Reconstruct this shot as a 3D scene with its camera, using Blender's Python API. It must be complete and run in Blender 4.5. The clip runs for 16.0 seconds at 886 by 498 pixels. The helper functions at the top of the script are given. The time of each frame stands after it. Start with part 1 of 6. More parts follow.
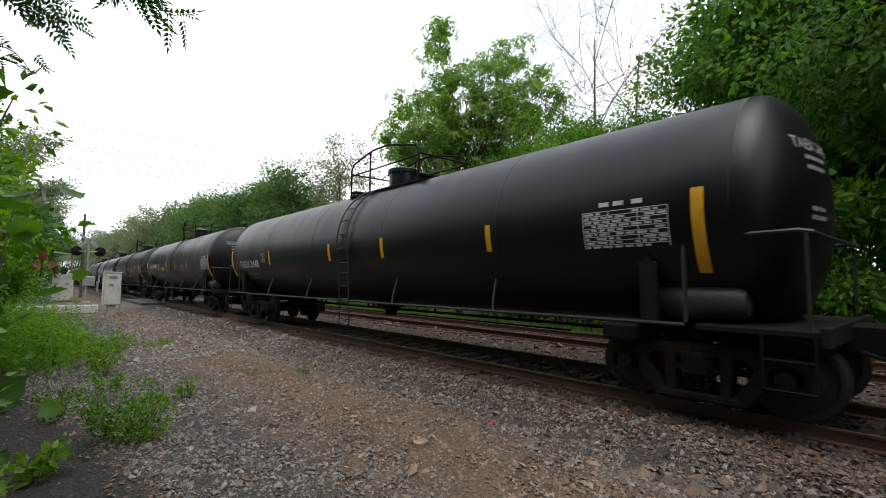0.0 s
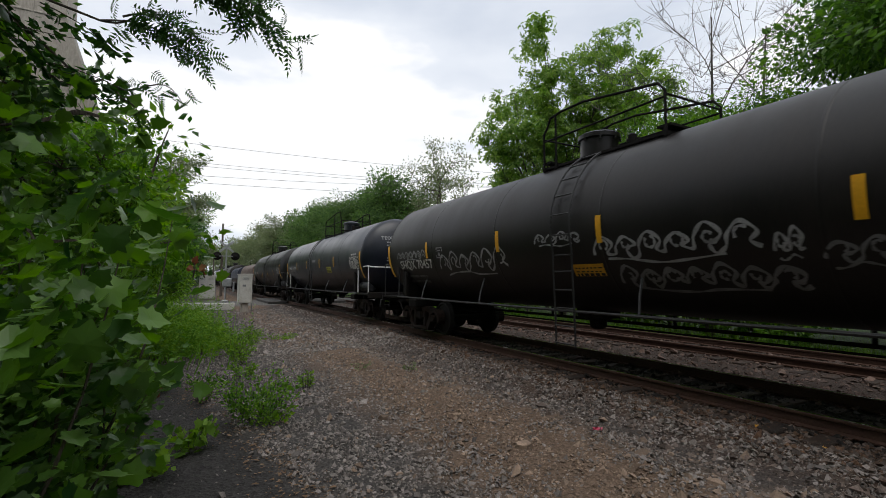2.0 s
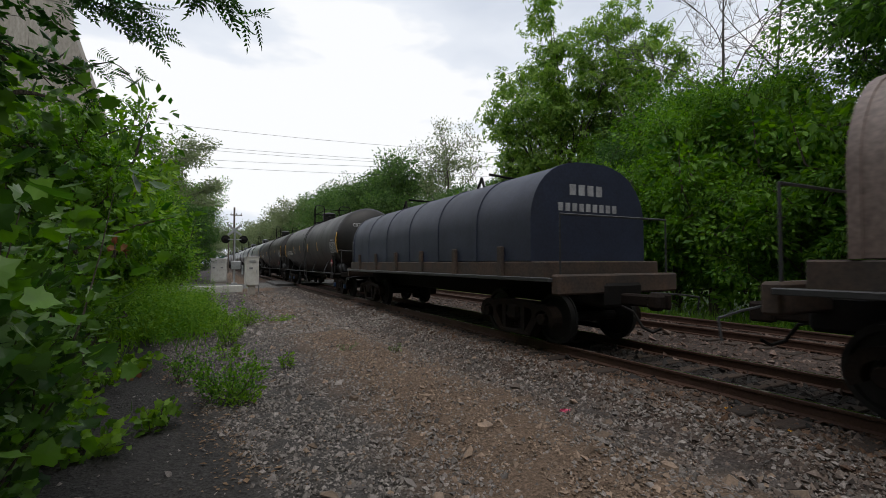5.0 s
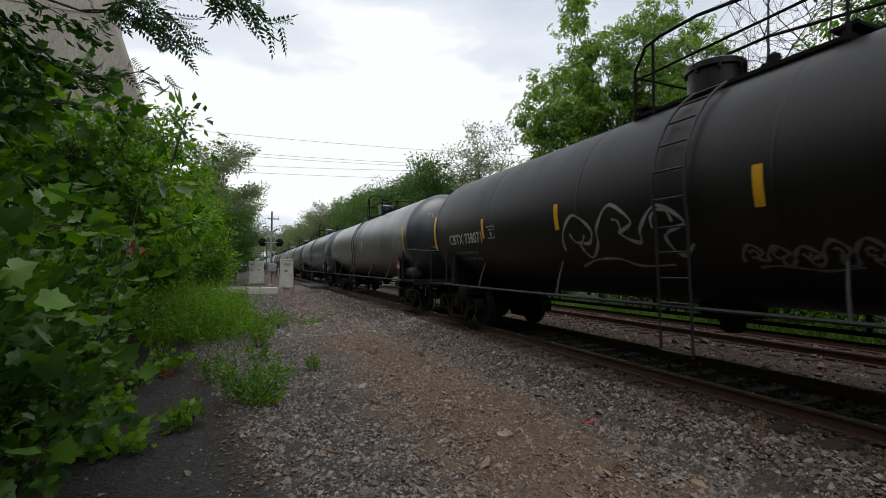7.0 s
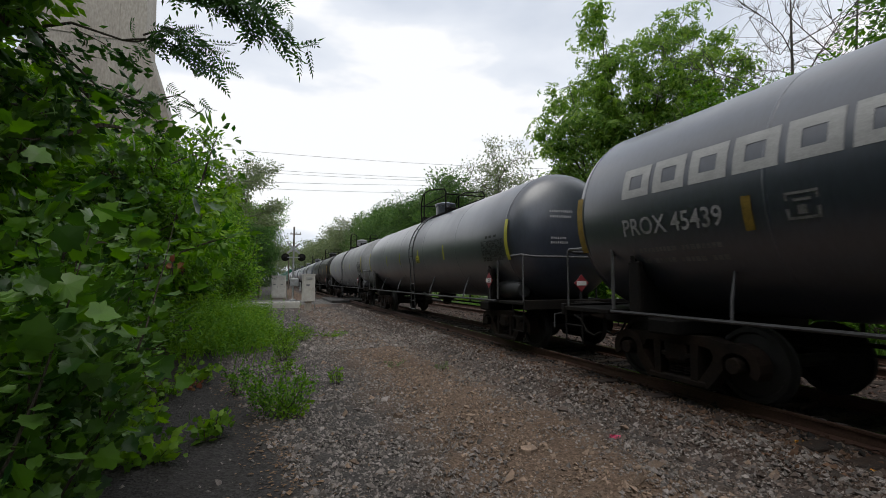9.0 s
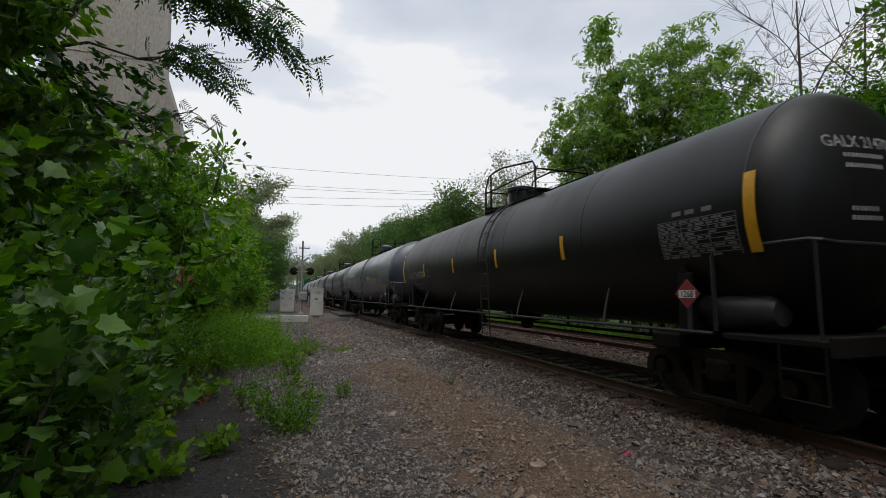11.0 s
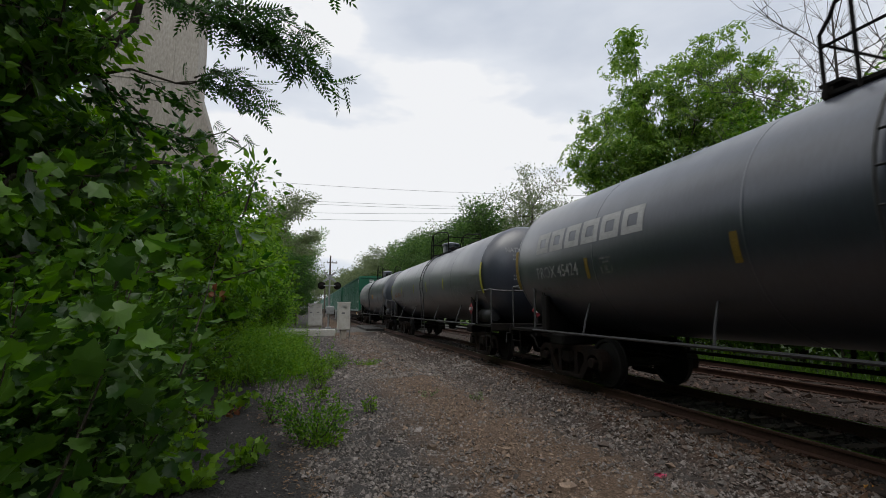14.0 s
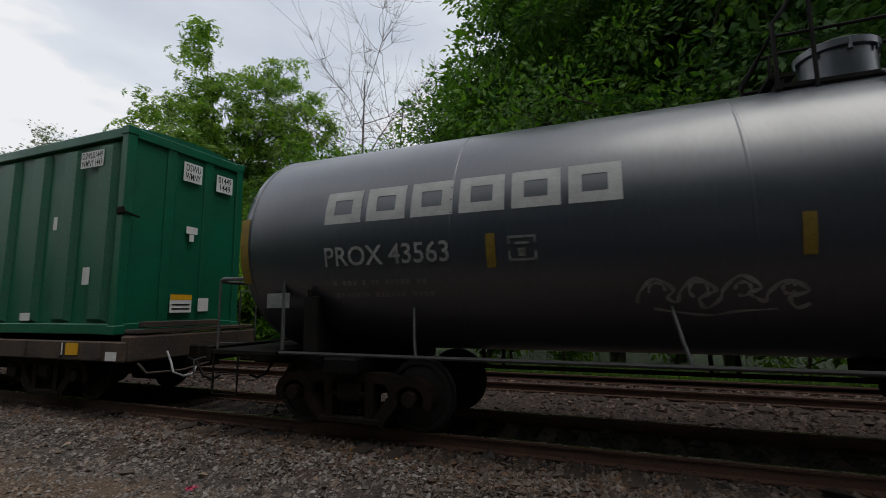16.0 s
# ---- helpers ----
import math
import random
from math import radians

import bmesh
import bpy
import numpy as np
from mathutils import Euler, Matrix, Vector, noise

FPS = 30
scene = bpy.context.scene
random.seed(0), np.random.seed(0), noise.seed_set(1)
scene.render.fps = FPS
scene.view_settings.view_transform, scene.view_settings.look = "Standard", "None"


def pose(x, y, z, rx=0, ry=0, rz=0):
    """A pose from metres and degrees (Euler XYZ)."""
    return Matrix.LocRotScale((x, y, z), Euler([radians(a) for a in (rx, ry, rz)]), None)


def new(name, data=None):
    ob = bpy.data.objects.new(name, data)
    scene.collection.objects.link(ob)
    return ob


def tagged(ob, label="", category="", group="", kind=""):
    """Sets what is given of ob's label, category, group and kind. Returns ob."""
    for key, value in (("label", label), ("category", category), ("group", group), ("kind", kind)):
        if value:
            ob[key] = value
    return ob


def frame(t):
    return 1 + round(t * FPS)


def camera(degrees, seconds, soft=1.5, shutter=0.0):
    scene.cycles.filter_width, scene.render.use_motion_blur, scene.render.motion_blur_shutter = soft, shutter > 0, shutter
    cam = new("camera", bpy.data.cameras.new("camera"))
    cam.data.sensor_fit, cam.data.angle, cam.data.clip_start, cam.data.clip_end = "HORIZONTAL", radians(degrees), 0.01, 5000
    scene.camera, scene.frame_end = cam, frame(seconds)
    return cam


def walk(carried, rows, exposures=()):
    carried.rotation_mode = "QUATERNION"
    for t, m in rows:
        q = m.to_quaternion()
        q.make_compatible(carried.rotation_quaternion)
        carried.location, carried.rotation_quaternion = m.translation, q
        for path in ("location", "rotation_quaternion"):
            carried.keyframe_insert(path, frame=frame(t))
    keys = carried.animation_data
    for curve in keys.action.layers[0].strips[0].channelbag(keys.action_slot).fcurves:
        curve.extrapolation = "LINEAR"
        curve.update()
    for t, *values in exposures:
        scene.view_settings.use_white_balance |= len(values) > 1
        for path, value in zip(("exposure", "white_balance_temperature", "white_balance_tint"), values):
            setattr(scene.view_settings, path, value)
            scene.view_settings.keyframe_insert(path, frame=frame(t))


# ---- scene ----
cam = camera(87.7, 16.0, soft=0.8, shutter=0.04)
# seconds, x, y, z, yaw, pitch, roll; z = 0 is the head of the rails, y runs along the track
PATH = [
    (0, -0.430, 0.247, 1.523, -41.14, 3.84, -0.27),
    (0.5, -0.452, 0.223, 1.515, -35.83, 3.73, -0.26),
    (1, -0.443, 0.224, 1.510, -31.79, 3.48, -0.33),
    (1.5, -0.438, 0.219, 1.510, -29.80, 3.49, -0.26),
    (2, -0.452, 0.216, 1.516, -28.76, 3.92, -0.23),
    (2.5, -0.455, 0.206, 1.513, -27.71, 4.05, -0.23),
    (3, -0.431, 0.237, 1.507, -27.93, 3.95, -0.19),
    (3.5, -0.388, 0.255, 1.474, -28.96, 3.53, 0.07),
    (4, -0.232, 0.124, 1.471, -28.83, 2.53, 0.20),
    (4.2, -0.131, 0.069, 1.487, -28.51, 2.13, 0.23),
    (6.3, 0.379, 0.023, 1.494, -24.17, 1.91, -0.21),
    (6.5, 0.378, 0.023, 1.501, -23.76, 1.97, -0.18),
    (7, 0.374, 0.046, 1.497, -22.75, 2.13, -0.21),
    (7.5, 0.363, 0.040, 1.505, -21.56, 2.45, -0.30),
    (8, 0.337, 0.014, 1.498, -20.37, 2.84, -0.19),
    (8.5, 0.294, -0.031, 1.491, -19.40, 3.28, -0.12),
    (9, 0.308, -0.018, 1.492, -20.35, 3.87, -0.07),
    (9.2, 0.302, -0.019, 1.494, -21.29, 4.17, -0.09),
    (11.5, 0.312, -0.018, 1.481, -18.43, 5.91, -0.12),
    (12, 0.309, -0.010, 1.484, -17.52, 6.24, -0.13),
    (12.5, 0.314, -0.015, 1.488, -16.82, 6.58, -0.12),
    (13, 0.299, -0.022, 1.489, -16.42, 6.92, -0.15),
    (13.5, 0.309, -0.029, 1.493, -16.13, 7.10, -0.11),
    (14, 0.311, -0.022, 1.492, -16.17, 7.34, -0.16),
    (14.5, 0.316, -0.010, 1.490, -16.65, 7.43, -0.22),
    (15, 0.313, -0.010, 1.490, -19.12, 7.67, -0.16),
    (15.4, 0.299, 0.009, 1.513, -30.93, 7.57, -0.02),
    (15.5, 0.304, -0.011, 1.505, -35.69, 7.58, 0.03),
    (15.7, 0.264, -0.035, 1.545, -45.93, 7.52, 0.09),
    (15.8, 0.240, -0.039, 1.553, -52.16, 7.40, 0.60),
    (16, 0.195, -0.043, 1.591, -68.43, 7.30, 0.50),
]
EXPOSURES = [(0.0, 0.7), (0.4, 0.52), (1.0, 0.2), (2.0, 0.11), (4.0, 0.06), (6.5, 0.07), (9.0, 0.08), (11.5, -0.12), (12.5, -0.08), (15.0, -0.09), (15.6, -0.1), (16.0, -0.14)]
walk(cam, [(t, pose(x, y, z, 90 + p, r, a)) for t, x, y, z, a, p, r in PATH], EXPOSURES)

# ---- world and sun: a bright overcast sky ----
def build_world():
    w = bpy.data.worlds.new("overcast")
    scene.world = w
    w.use_nodes = True
    nt = w.node_tree
    nt.nodes.clear()
    N, L = nt.nodes.new, nt.links.new
    out, bg = N("ShaderNodeOutputWorld"), N("ShaderNodeBackground")
    sky = N("ShaderNodeTexSky")
    sky.sky_type, sky.sun_disc, sky.sun_elevation, sky.sun_rotation = "NISHITA", False, radians(70), radians(200)
    coord, mapping = N("ShaderNodeTexCoord"), N("ShaderNodeMapping")
    mapping.inputs["Scale"].default_value = (1.0, 1.0, 2.6)
    noise_a, noise_b = N("ShaderNodeTexNoise"), N("ShaderNodeTexNoise")
    noise_a.inputs["Scale"].default_value, noise_a.inputs["Detail"].default_value, noise_a.inputs["Roughness"].default_value = 2.1, 5.0, 0.5
    noise_b.inputs["Scale"].default_value, noise_b.inputs["Detail"].default_value = 0.9, 2.0
    add = N("ShaderNodeMath")
    add.operation = "ADD"
    ramp = N("ShaderNodeValToRGB")
    e = ramp.color_ramp.elements
    e[0].position, e[0].color = 0.72, (0.575, 0.63, 0.73, 1)
    e[1].position, e[1].color = 1.18, (0.93, 0.94, 0.96, 1)
    m = e.new(0.95)
    m.color = (0.77, 0.81, 0.88, 1)
    mix = N("ShaderNodeMix")
    mix.data_type = "RGBA"
    mix.inputs["Factor"].default_value = 0.96
    dim = N("ShaderNodeMix")
    dim.data_type, dim.blend_type = "RGBA", "MULTIPLY"
    dim.inputs["Factor"].default_value = 1.0
    dim.inputs["B"].default_value = (0.1, 0.1, 0.1, 1)
    L(coord.outputs["Generated"], mapping.inputs["Vector"])
    L(mapping.outputs["Vector"], noise_a.inputs["Vector"])
    L(mapping.outputs["Vector"], noise_b.inputs["Vector"])
    L(noise_a.outputs["Fac"], add.inputs[0])
    L(noise_b.outputs["Fac"], add.inputs[1])
    L(add.outputs[0], ramp.inputs["Fac"])
    L(sky.outputs["Color"], dim.inputs["A"])
    L(dim.outputs["Result"], mix.inputs["A"])
    L(ramp.outputs["Color"], mix.inputs["B"])
    L(mix.outputs["Result"], bg.inputs["Color"])
    bg.inputs["Strength"].default_value = 1.04
    L(bg.outputs[0], out.inputs["Surface"])


build_world()
sun_data = bpy.data.lights.new("sun", "SUN")
sun_data.energy, sun_data.angle, sun_data.color = 1.15, radians(40), (1.0, 0.97, 0.92)
sun = new("sun", sun_data)
sun.rotation_euler = (radians(20), 0, radians(-20))


# ---- materials ----
def material(name, base, rough=0.6, metal=0.0, vary=0.35, scale=3.0, fine=60.0, bump=0.2, tint=None, stretch=(1, 1, 1), spec=0.5, obj_random=0.0, island=False, depth=0.01):
    """A two-scale procedural surface: broad stains towards tint, fine grain in colour and relief."""
    m = bpy.data.materials.new(name)
    m.use_nodes = True
    nt = m.node_tree
    N, L = nt.nodes.new, nt.links.new
    b = nt.nodes["Principled BSDF"]
    b.inputs["Metallic"].default_value = metal
    b.inputs["Specular IOR Level"].default_value = spec
    coord, mapping = N("ShaderNodeTexCoord"), N("ShaderNodeMapping")
    mapping.inputs["Scale"].default_value = stretch
    L(coord.outputs["Object"], mapping.inputs["Vector"])
    big, small = N("ShaderNodeTexNoise"), N("ShaderNodeTexNoise")
    big.inputs["Scale"].default_value, big.inputs["Detail"].default_value, big.inputs["Roughness"].default_value = scale, 6.0, 0.6
    small.inputs["Scale"].default_value, small.inputs["Detail"].default_value = fine, 4.0
    L(mapping.outputs["Vector"], big.inputs["Vector"])
    L(mapping.outputs["Vector"], small.inputs["Vector"])
    tint = tint or tuple(c * 0.5 for c in base)
    ramp = N("ShaderNodeMapRange")
    ramp.inputs["From Min"].default_value, ramp.inputs["From Max"].default_value = 0.38, 0.68
    ramp.inputs["To Max"].default_value = vary * 2
    L(big.outputs["Fac"], ramp.inputs["Value"])
    mix = N("ShaderNodeMix")
    mix.data_type, mix.clamp_factor = "RGBA", True
    mix.inputs["A"].default_value, mix.inputs["B"].default_value = (*base, 1), (*tint, 1)
    L(ramp.outputs["Result"], mix.inputs["Factor"])
    grain = N("ShaderNodeMapRange")
    grain.inputs["From Min"].default_value, grain.inputs["From Max"].default_value = 0.3, 0.7
    grain.inputs["To Min"].default_value, grain.inputs["To Max"].default_value = 1 - vary * 0.6, 1 + vary * 0.6
    L(small.outputs["Fac"], grain.inputs["Value"])
    hsv = N("ShaderNodeHueSaturation")
    L(mix.outputs["Result"], hsv.inputs["Color"])
    value = grain.outputs["Result"]
    if obj_random or island:
        src = N("ShaderNodeNewGeometry") if island else N("ShaderNodeObjectInfo")
        rnd = N("ShaderNodeMapRange")
        amount = obj_random or 0.5
        rnd.inputs["To Min"].default_value, rnd.inputs["To Max"].default_value = 1 - amount, 1 + amount
        L(src.outputs["Random Per Island" if island else "Random"], rnd.inputs["Value"])
        mul = N("ShaderNodeMath")
        mul.operation = "MULTIPLY"
        L(value, mul.inputs[0])
        L(rnd.outputs["Result"], mul.inputs[1])
        value = mul.outputs[0]
    L(value, hsv.inputs["Value"])
    L(hsv.outputs["Color"], b.inputs["Base Color"])
    r = N("ShaderNodeMapRange")
    r.inputs["To Min"].default_value, r.inputs["To Max"].default_value = max(0.05, rough - 0.15), min(1.0, rough + 0.15)
    L(big.outputs["Fac"], r.inputs["Value"])
    L(r.outputs["Result"], b.inputs["Roughness"])
    if bump:
        bp = N("ShaderNodeBump")
        bp.inputs["Strength"].default_value, bp.inputs["Distance"].default_value = bump, depth
        L(small.outputs["Fac"], bp.inputs["Height"])
        L(bp.outputs["Normal"], b.inputs["Normal"])
    return m


def leaf_material(name, a, b_col, trans=0.35, rough=0.45, scale=0.7, spec=0.2):
    """Leaf: two greens mixed leaf by leaf and in broad patches, with light shining through."""
    m = bpy.data.materials.new(name)
    m.use_nodes = True
    nt = m.node_tree
    N, L = nt.nodes.new, nt.links.new
    b, out = nt.nodes["Principled BSDF"], nt.nodes["Material Output"]
    geo, coord, noi = N("ShaderNodeNewGeometry"), N("ShaderNodeTexCoord"), N("ShaderNodeTexNoise")
    noi.inputs["Scale"].default_value = scale
    L(coord.outputs["Object"], noi.inputs["Vector"])
    avg = N("ShaderNodeMath")
    avg.operation = "MULTIPLY_ADD"
    avg.inputs[1].default_value, avg.inputs[2].default_value = 0.55, -0.05
    L(geo.outputs["Random Per Island"], avg.inputs[0])
    tot = N("ShaderNodeMath")
    tot.operation = "MULTIPLY_ADD"
    tot.inputs[1].default_value = 0.6
    L(noi.outputs["Fac"], tot.inputs[0])
    L(avg.outputs[0], tot.inputs[2])
    crisp = N("ShaderNodeMapRange")
    crisp.inputs["From Min"].default_value, crisp.inputs["From Max"].default_value = 0.18, 0.78
    L(tot.outputs[0], crisp.inputs["Value"])
    mix = N("ShaderNodeMix")
    mix.data_type, mix.clamp_factor = "RGBA", True
    mix.inputs["A"].default_value, mix.inputs["B"].default_value = (*a, 1), (*b_col, 1)
    L(crisp.outputs["Result"], mix.inputs["Factor"])
    L(mix.outputs["Result"], b.inputs["Base Color"])
    b.inputs["Roughness"].default_value = rough
    b.inputs["Specular IOR Level"].default_value = spec
    tr, sh = N("ShaderNodeBsdfTranslucent"), N("ShaderNodeMixShader")
    bright = N("ShaderNodeHueSaturation")
    bright.inputs["Saturation"].default_value, bright.inputs["Value"].default_value = 1.2, 1.6
    L(mix.outputs["Result"], bright.inputs["Color"])
    L(bright.outputs["Color"], tr.inputs["Color"])
    sh.inputs[0].default_value = trans
    L(b.outputs[0], sh.inputs[1])
    L(tr.outputs[0], sh.inputs[2])
    L(sh.outputs[0], out.inputs["Surface"])
    return m


M = {}
M["stone"] = material("crushed stone", (0.196, 0.174, 0.161), 0.85, vary=0.4, scale=8, fine=70, bump=0.4, tint=(0.135, 0.115, 0.105), island=True, obj_random=0.6)
M["stone_brown"] = material("dusty brown stone", (0.225, 0.160, 0.116), 0.9, vary=0.4, scale=6, fine=60, bump=0.4, tint=(0.16, 0.118, 0.09), island=True, obj_random=0.45)
M["stone_red"] = material("rusty ballast stone", (0.115, 0.085, 0.072), 0.9, vary=0.4, scale=6, fine=60, bump=0.4, tint=(0.12, 0.07, 0.05), island=True, obj_random=0.65)
M["stone_dark"] = material("dark shoulder stone", (0.120, 0.094, 0.080), 0.9, vary=0.4, scale=6, fine=60, bump=0.4, tint=(0.085, 0.06, 0.047), island=True, obj_random=0.65)
M["asphalt"] = material("old asphalt", (0.055, 0.053, 0.052), 0.85, vary=0.4, scale=1.6, fine=120, bump=0.5, tint=(0.035, 0.032, 0.03))
M["rail"] = material("rusted rail steel", (0.075, 0.038, 0.024), 0.7, 0.3, vary=0.4, scale=3, fine=40, tint=(0.06, 0.03, 0.022))
M["rail_head"] = material("polished rail head", (0.55, 0.54, 0.53), 0.25, 1.0, vary=0.1, scale=4, fine=50, bump=0.05)
M["tie"] = material("weathered timber tie", (0.026, 0.018, 0.014), 0.95, vary=0.5, scale=2.5, fine=30, bump=0.6, tint=(0.045, 0.026, 0.017), stretch=(0.4, 3, 3), obj_random=0.3)
M["concrete"] = material("aged concrete", (0.40, 0.365, 0.32), 0.9, vary=0.35, scale=0.5, fine=14, bump=0.35, tint=(0.27, 0.235, 0.20), stretch=(1, 1, 0.35), depth=0.02)
M["steel_black"] = material("black car steel", (0.008, 0.0075, 0.0075), 0.75, 0.0, vary=0.4, scale=2, fine=30, tint=(0.016, 0.013, 0.011), spec=0.14)
M["steel_brown"] = material("rust-brown truck steel", (0.011, 0.0085, 0.0075), 0.8, 0.0, vary=0.5, scale=3, fine=30, tint=(0.022, 0.014, 0.010), spec=0.14)
M["wheel"] = material("wheel steel", (0.006, 0.0055, 0.005), 0.75, 0.0, vary=0.4, scale=4, fine=40)
M["rail_dark"] = material("black painted handrail", (0.022, 0.022, 0.023), 0.5, 0.0, vary=0.3, scale=6, fine=50, bump=0.1)
M["rail_grey"] = material("grey painted handrail", (0.05, 0.05, 0.053), 0.45, 0.2, vary=0.3, scale=6, fine=50, bump=0.1)
M["rail_mid"] = material("worn grey end handrail", (0.12, 0.12, 0.125), 0.45, 0.2, vary=0.3, scale=6, fine=50, bump=0.1)
M["white_rail"] = material("white painted handrail", (0.7, 0.7, 0.7), 0.5, vary=0.2, scale=6, fine=50, bump=0.1)
M["white"] = material("white stencil paint", (0.62, 0.62, 0.60), 0.6, vary=0.25, scale=8, fine=60, bump=0)
M["faded"] = material("faded white spray paint", (0.36, 0.36, 0.37), 0.7, vary=0.4, scale=5, fine=60, bump=0)
M["grey_mark"] = material("faint grey stencil paint", (0.19, 0.19, 0.195), 0.7, vary=0.3, scale=5, fine=60, bump=0)
M["logo_grey"] = material("light grey lettering paint", (0.42, 0.42, 0.42), 0.6, vary=0.2, scale=5, fine=60, bump=0)
M["yellow"] = material("yellow reflective tape", (0.75, 0.38, 0.015), 0.4, vary=0.15, scale=6, fine=50, bump=0)
M["yellow_dim"] = material("dirty yellow tape", (0.25, 0.165, 0.02), 0.6, vary=0.35, scale=6, fine=50, bump=0)
M["lime"] = material("lime reflective tape", (0.45, 0.42, 0.03), 0.5, vary=0.25, scale=6, fine=50, bump=0)
M["orange_mark"] = material("orange stencil paint", (0.40, 0.17, 0.03), 0.6, vary=0.2, scale=6, fine=50, bump=0)
M["black_mark"] = material("black lettering", (0.012, 0.012, 0.012), 0.6, vary=0.2, bump=0)
M["red_sign"] = material("red placard", (0.25, 0.03, 0.04), 0.5, vary=0.15, bump=0)
M["white_sign"] = material("white enamel", (0.72, 0.72, 0.72), 0.5, vary=0.12, bump=0)
M["green_paint"] = material("green container paint", (0.004, 0.112, 0.058), 0.4, vary=0.3, scale=1.2, fine=40, bump=0.1, tint=(0.004, 0.07, 0.04))
M["green_worn"] = material("scuffed green paint", (0.012, 0.11, 0.062), 0.45, vary=0.5, scale=1.6, fine=30, bump=0.1, tint=(0.035, 0.115, 0.075))
M["deck_rust"] = material("rusty flat car steel", (0.035, 0.027, 0.023), 0.8, 0.0, vary=0.5, scale=2, fine=25, tint=(0.075, 0.045, 0.03))
M["coil_brown"] = material("weathered brown hood paint", (0.20, 0.155, 0.14), 0.6, vary=0.45, scale=0.8, fine=20, bump=0.1, tint=(0.095, 0.06, 0.05))
M["coil_blue"] = material("dark blue hood paint", (0.02, 0.026, 0.05), 0.55, vary=0.35, scale=0.8, fine=20, bump=0.1)
M["cabinet"] = material("weathered pale grey cabinet paint", (0.55, 0.54, 0.50), 0.6, vary=0.25, scale=2.5, fine=30, bump=0.1, tint=(0.36, 0.32, 0.27))
M["galv"] = material("galvanised steel", (0.33, 0.34, 0.34), 0.5, 0.6, vary=0.25, scale=4, fine=40, bump=0.1)
M["bark"] = material("tree bark", (0.085, 0.068, 0.052), 0.95, vary=0.5, scale=3, fine=18, bump=0.9, tint=(0.045, 0.036, 0.028), stretch=(3, 3, 0.6), depth=0.03)
M["bark_pale"] = material("bare grey bark", (0.10, 0.088, 0.078), 0.95, vary=0.4, scale=3, fine=18, bump=0.6, stretch=(3, 3, 0.6))
M["pole_wood"] = material("weathered pole wood", (0.13, 0.105, 0.085), 0.9, vary=0.4, scale=2, fine=20, bump=0.5, stretch=(4, 4, 0.4))
M["wire"] = material("black cable", (0.03, 0.03, 0.032), 0.6, vary=0.1, bump=0)
M["grass"] = leaf_material("grass blades", (0.055, 0.15, 0.020), (0.19, 0.32, 0.05), 0.4, 0.6)
M["leaf_mid"] = leaf_material("mid green leaves", (0.022, 0.074, 0.014), (0.155, 0.29, 0.042), 0.42)
M["leaf_dark"] = leaf_material("dark green leaves", (0.018, 0.055, 0.017), (0.085, 0.165, 0.04), 0.3)
M["leaf_light"] = leaf_material("light green leaves", (0.042, 0.105, 0.018), (0.20, 0.33, 0.05), 0.42)
M["leaf_walnut"] = leaf_material("translucent light green leaves", (0.060, 0.130, 0.026), (0.23, 0.34, 0.08), 0.5)
# pale greyed greens put distance haze into the leaf colour of far trees
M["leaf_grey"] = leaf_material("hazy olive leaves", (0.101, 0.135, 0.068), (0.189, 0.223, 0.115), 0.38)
M["leaf_maple"] = leaf_material("broad maple leaves", (0.012, 0.044, 0.012), (0.130, 0.255, 0.042), 0.33, 0.38, 1.6, 0.4)
M["leaf_over"] = leaf_material("dark compound leaves", (0.012, 0.040, 0.012), (0.055, 0.13, 0.026), 0.3)
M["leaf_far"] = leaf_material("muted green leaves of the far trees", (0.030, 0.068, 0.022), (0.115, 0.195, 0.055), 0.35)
M["leaf_deep"] = leaf_material("deep green canopy leaves", (0.020, 0.060, 0.016), (0.135, 0.25, 0.050), 0.42)
M["stone_dirt"] = material("brown dirt-caked stone", (0.115, 0.064, 0.038), 0.95, vary=0.4, scale=6, fine=60, bump=0.4, tint=(0.05, 0.03, 0.02), island=True, obj_random=0.5)
M["leaf_dead"] = leaf_material("dead red-brown leaves", (0.16, 0.05, 0.03), (0.22, 0.12, 0.06), 0.2)
M["litter"] = leaf_material("dry leaf litter", (0.10, 0.06, 0.035), (0.24, 0.16, 0.10), 0.1, 0.8)


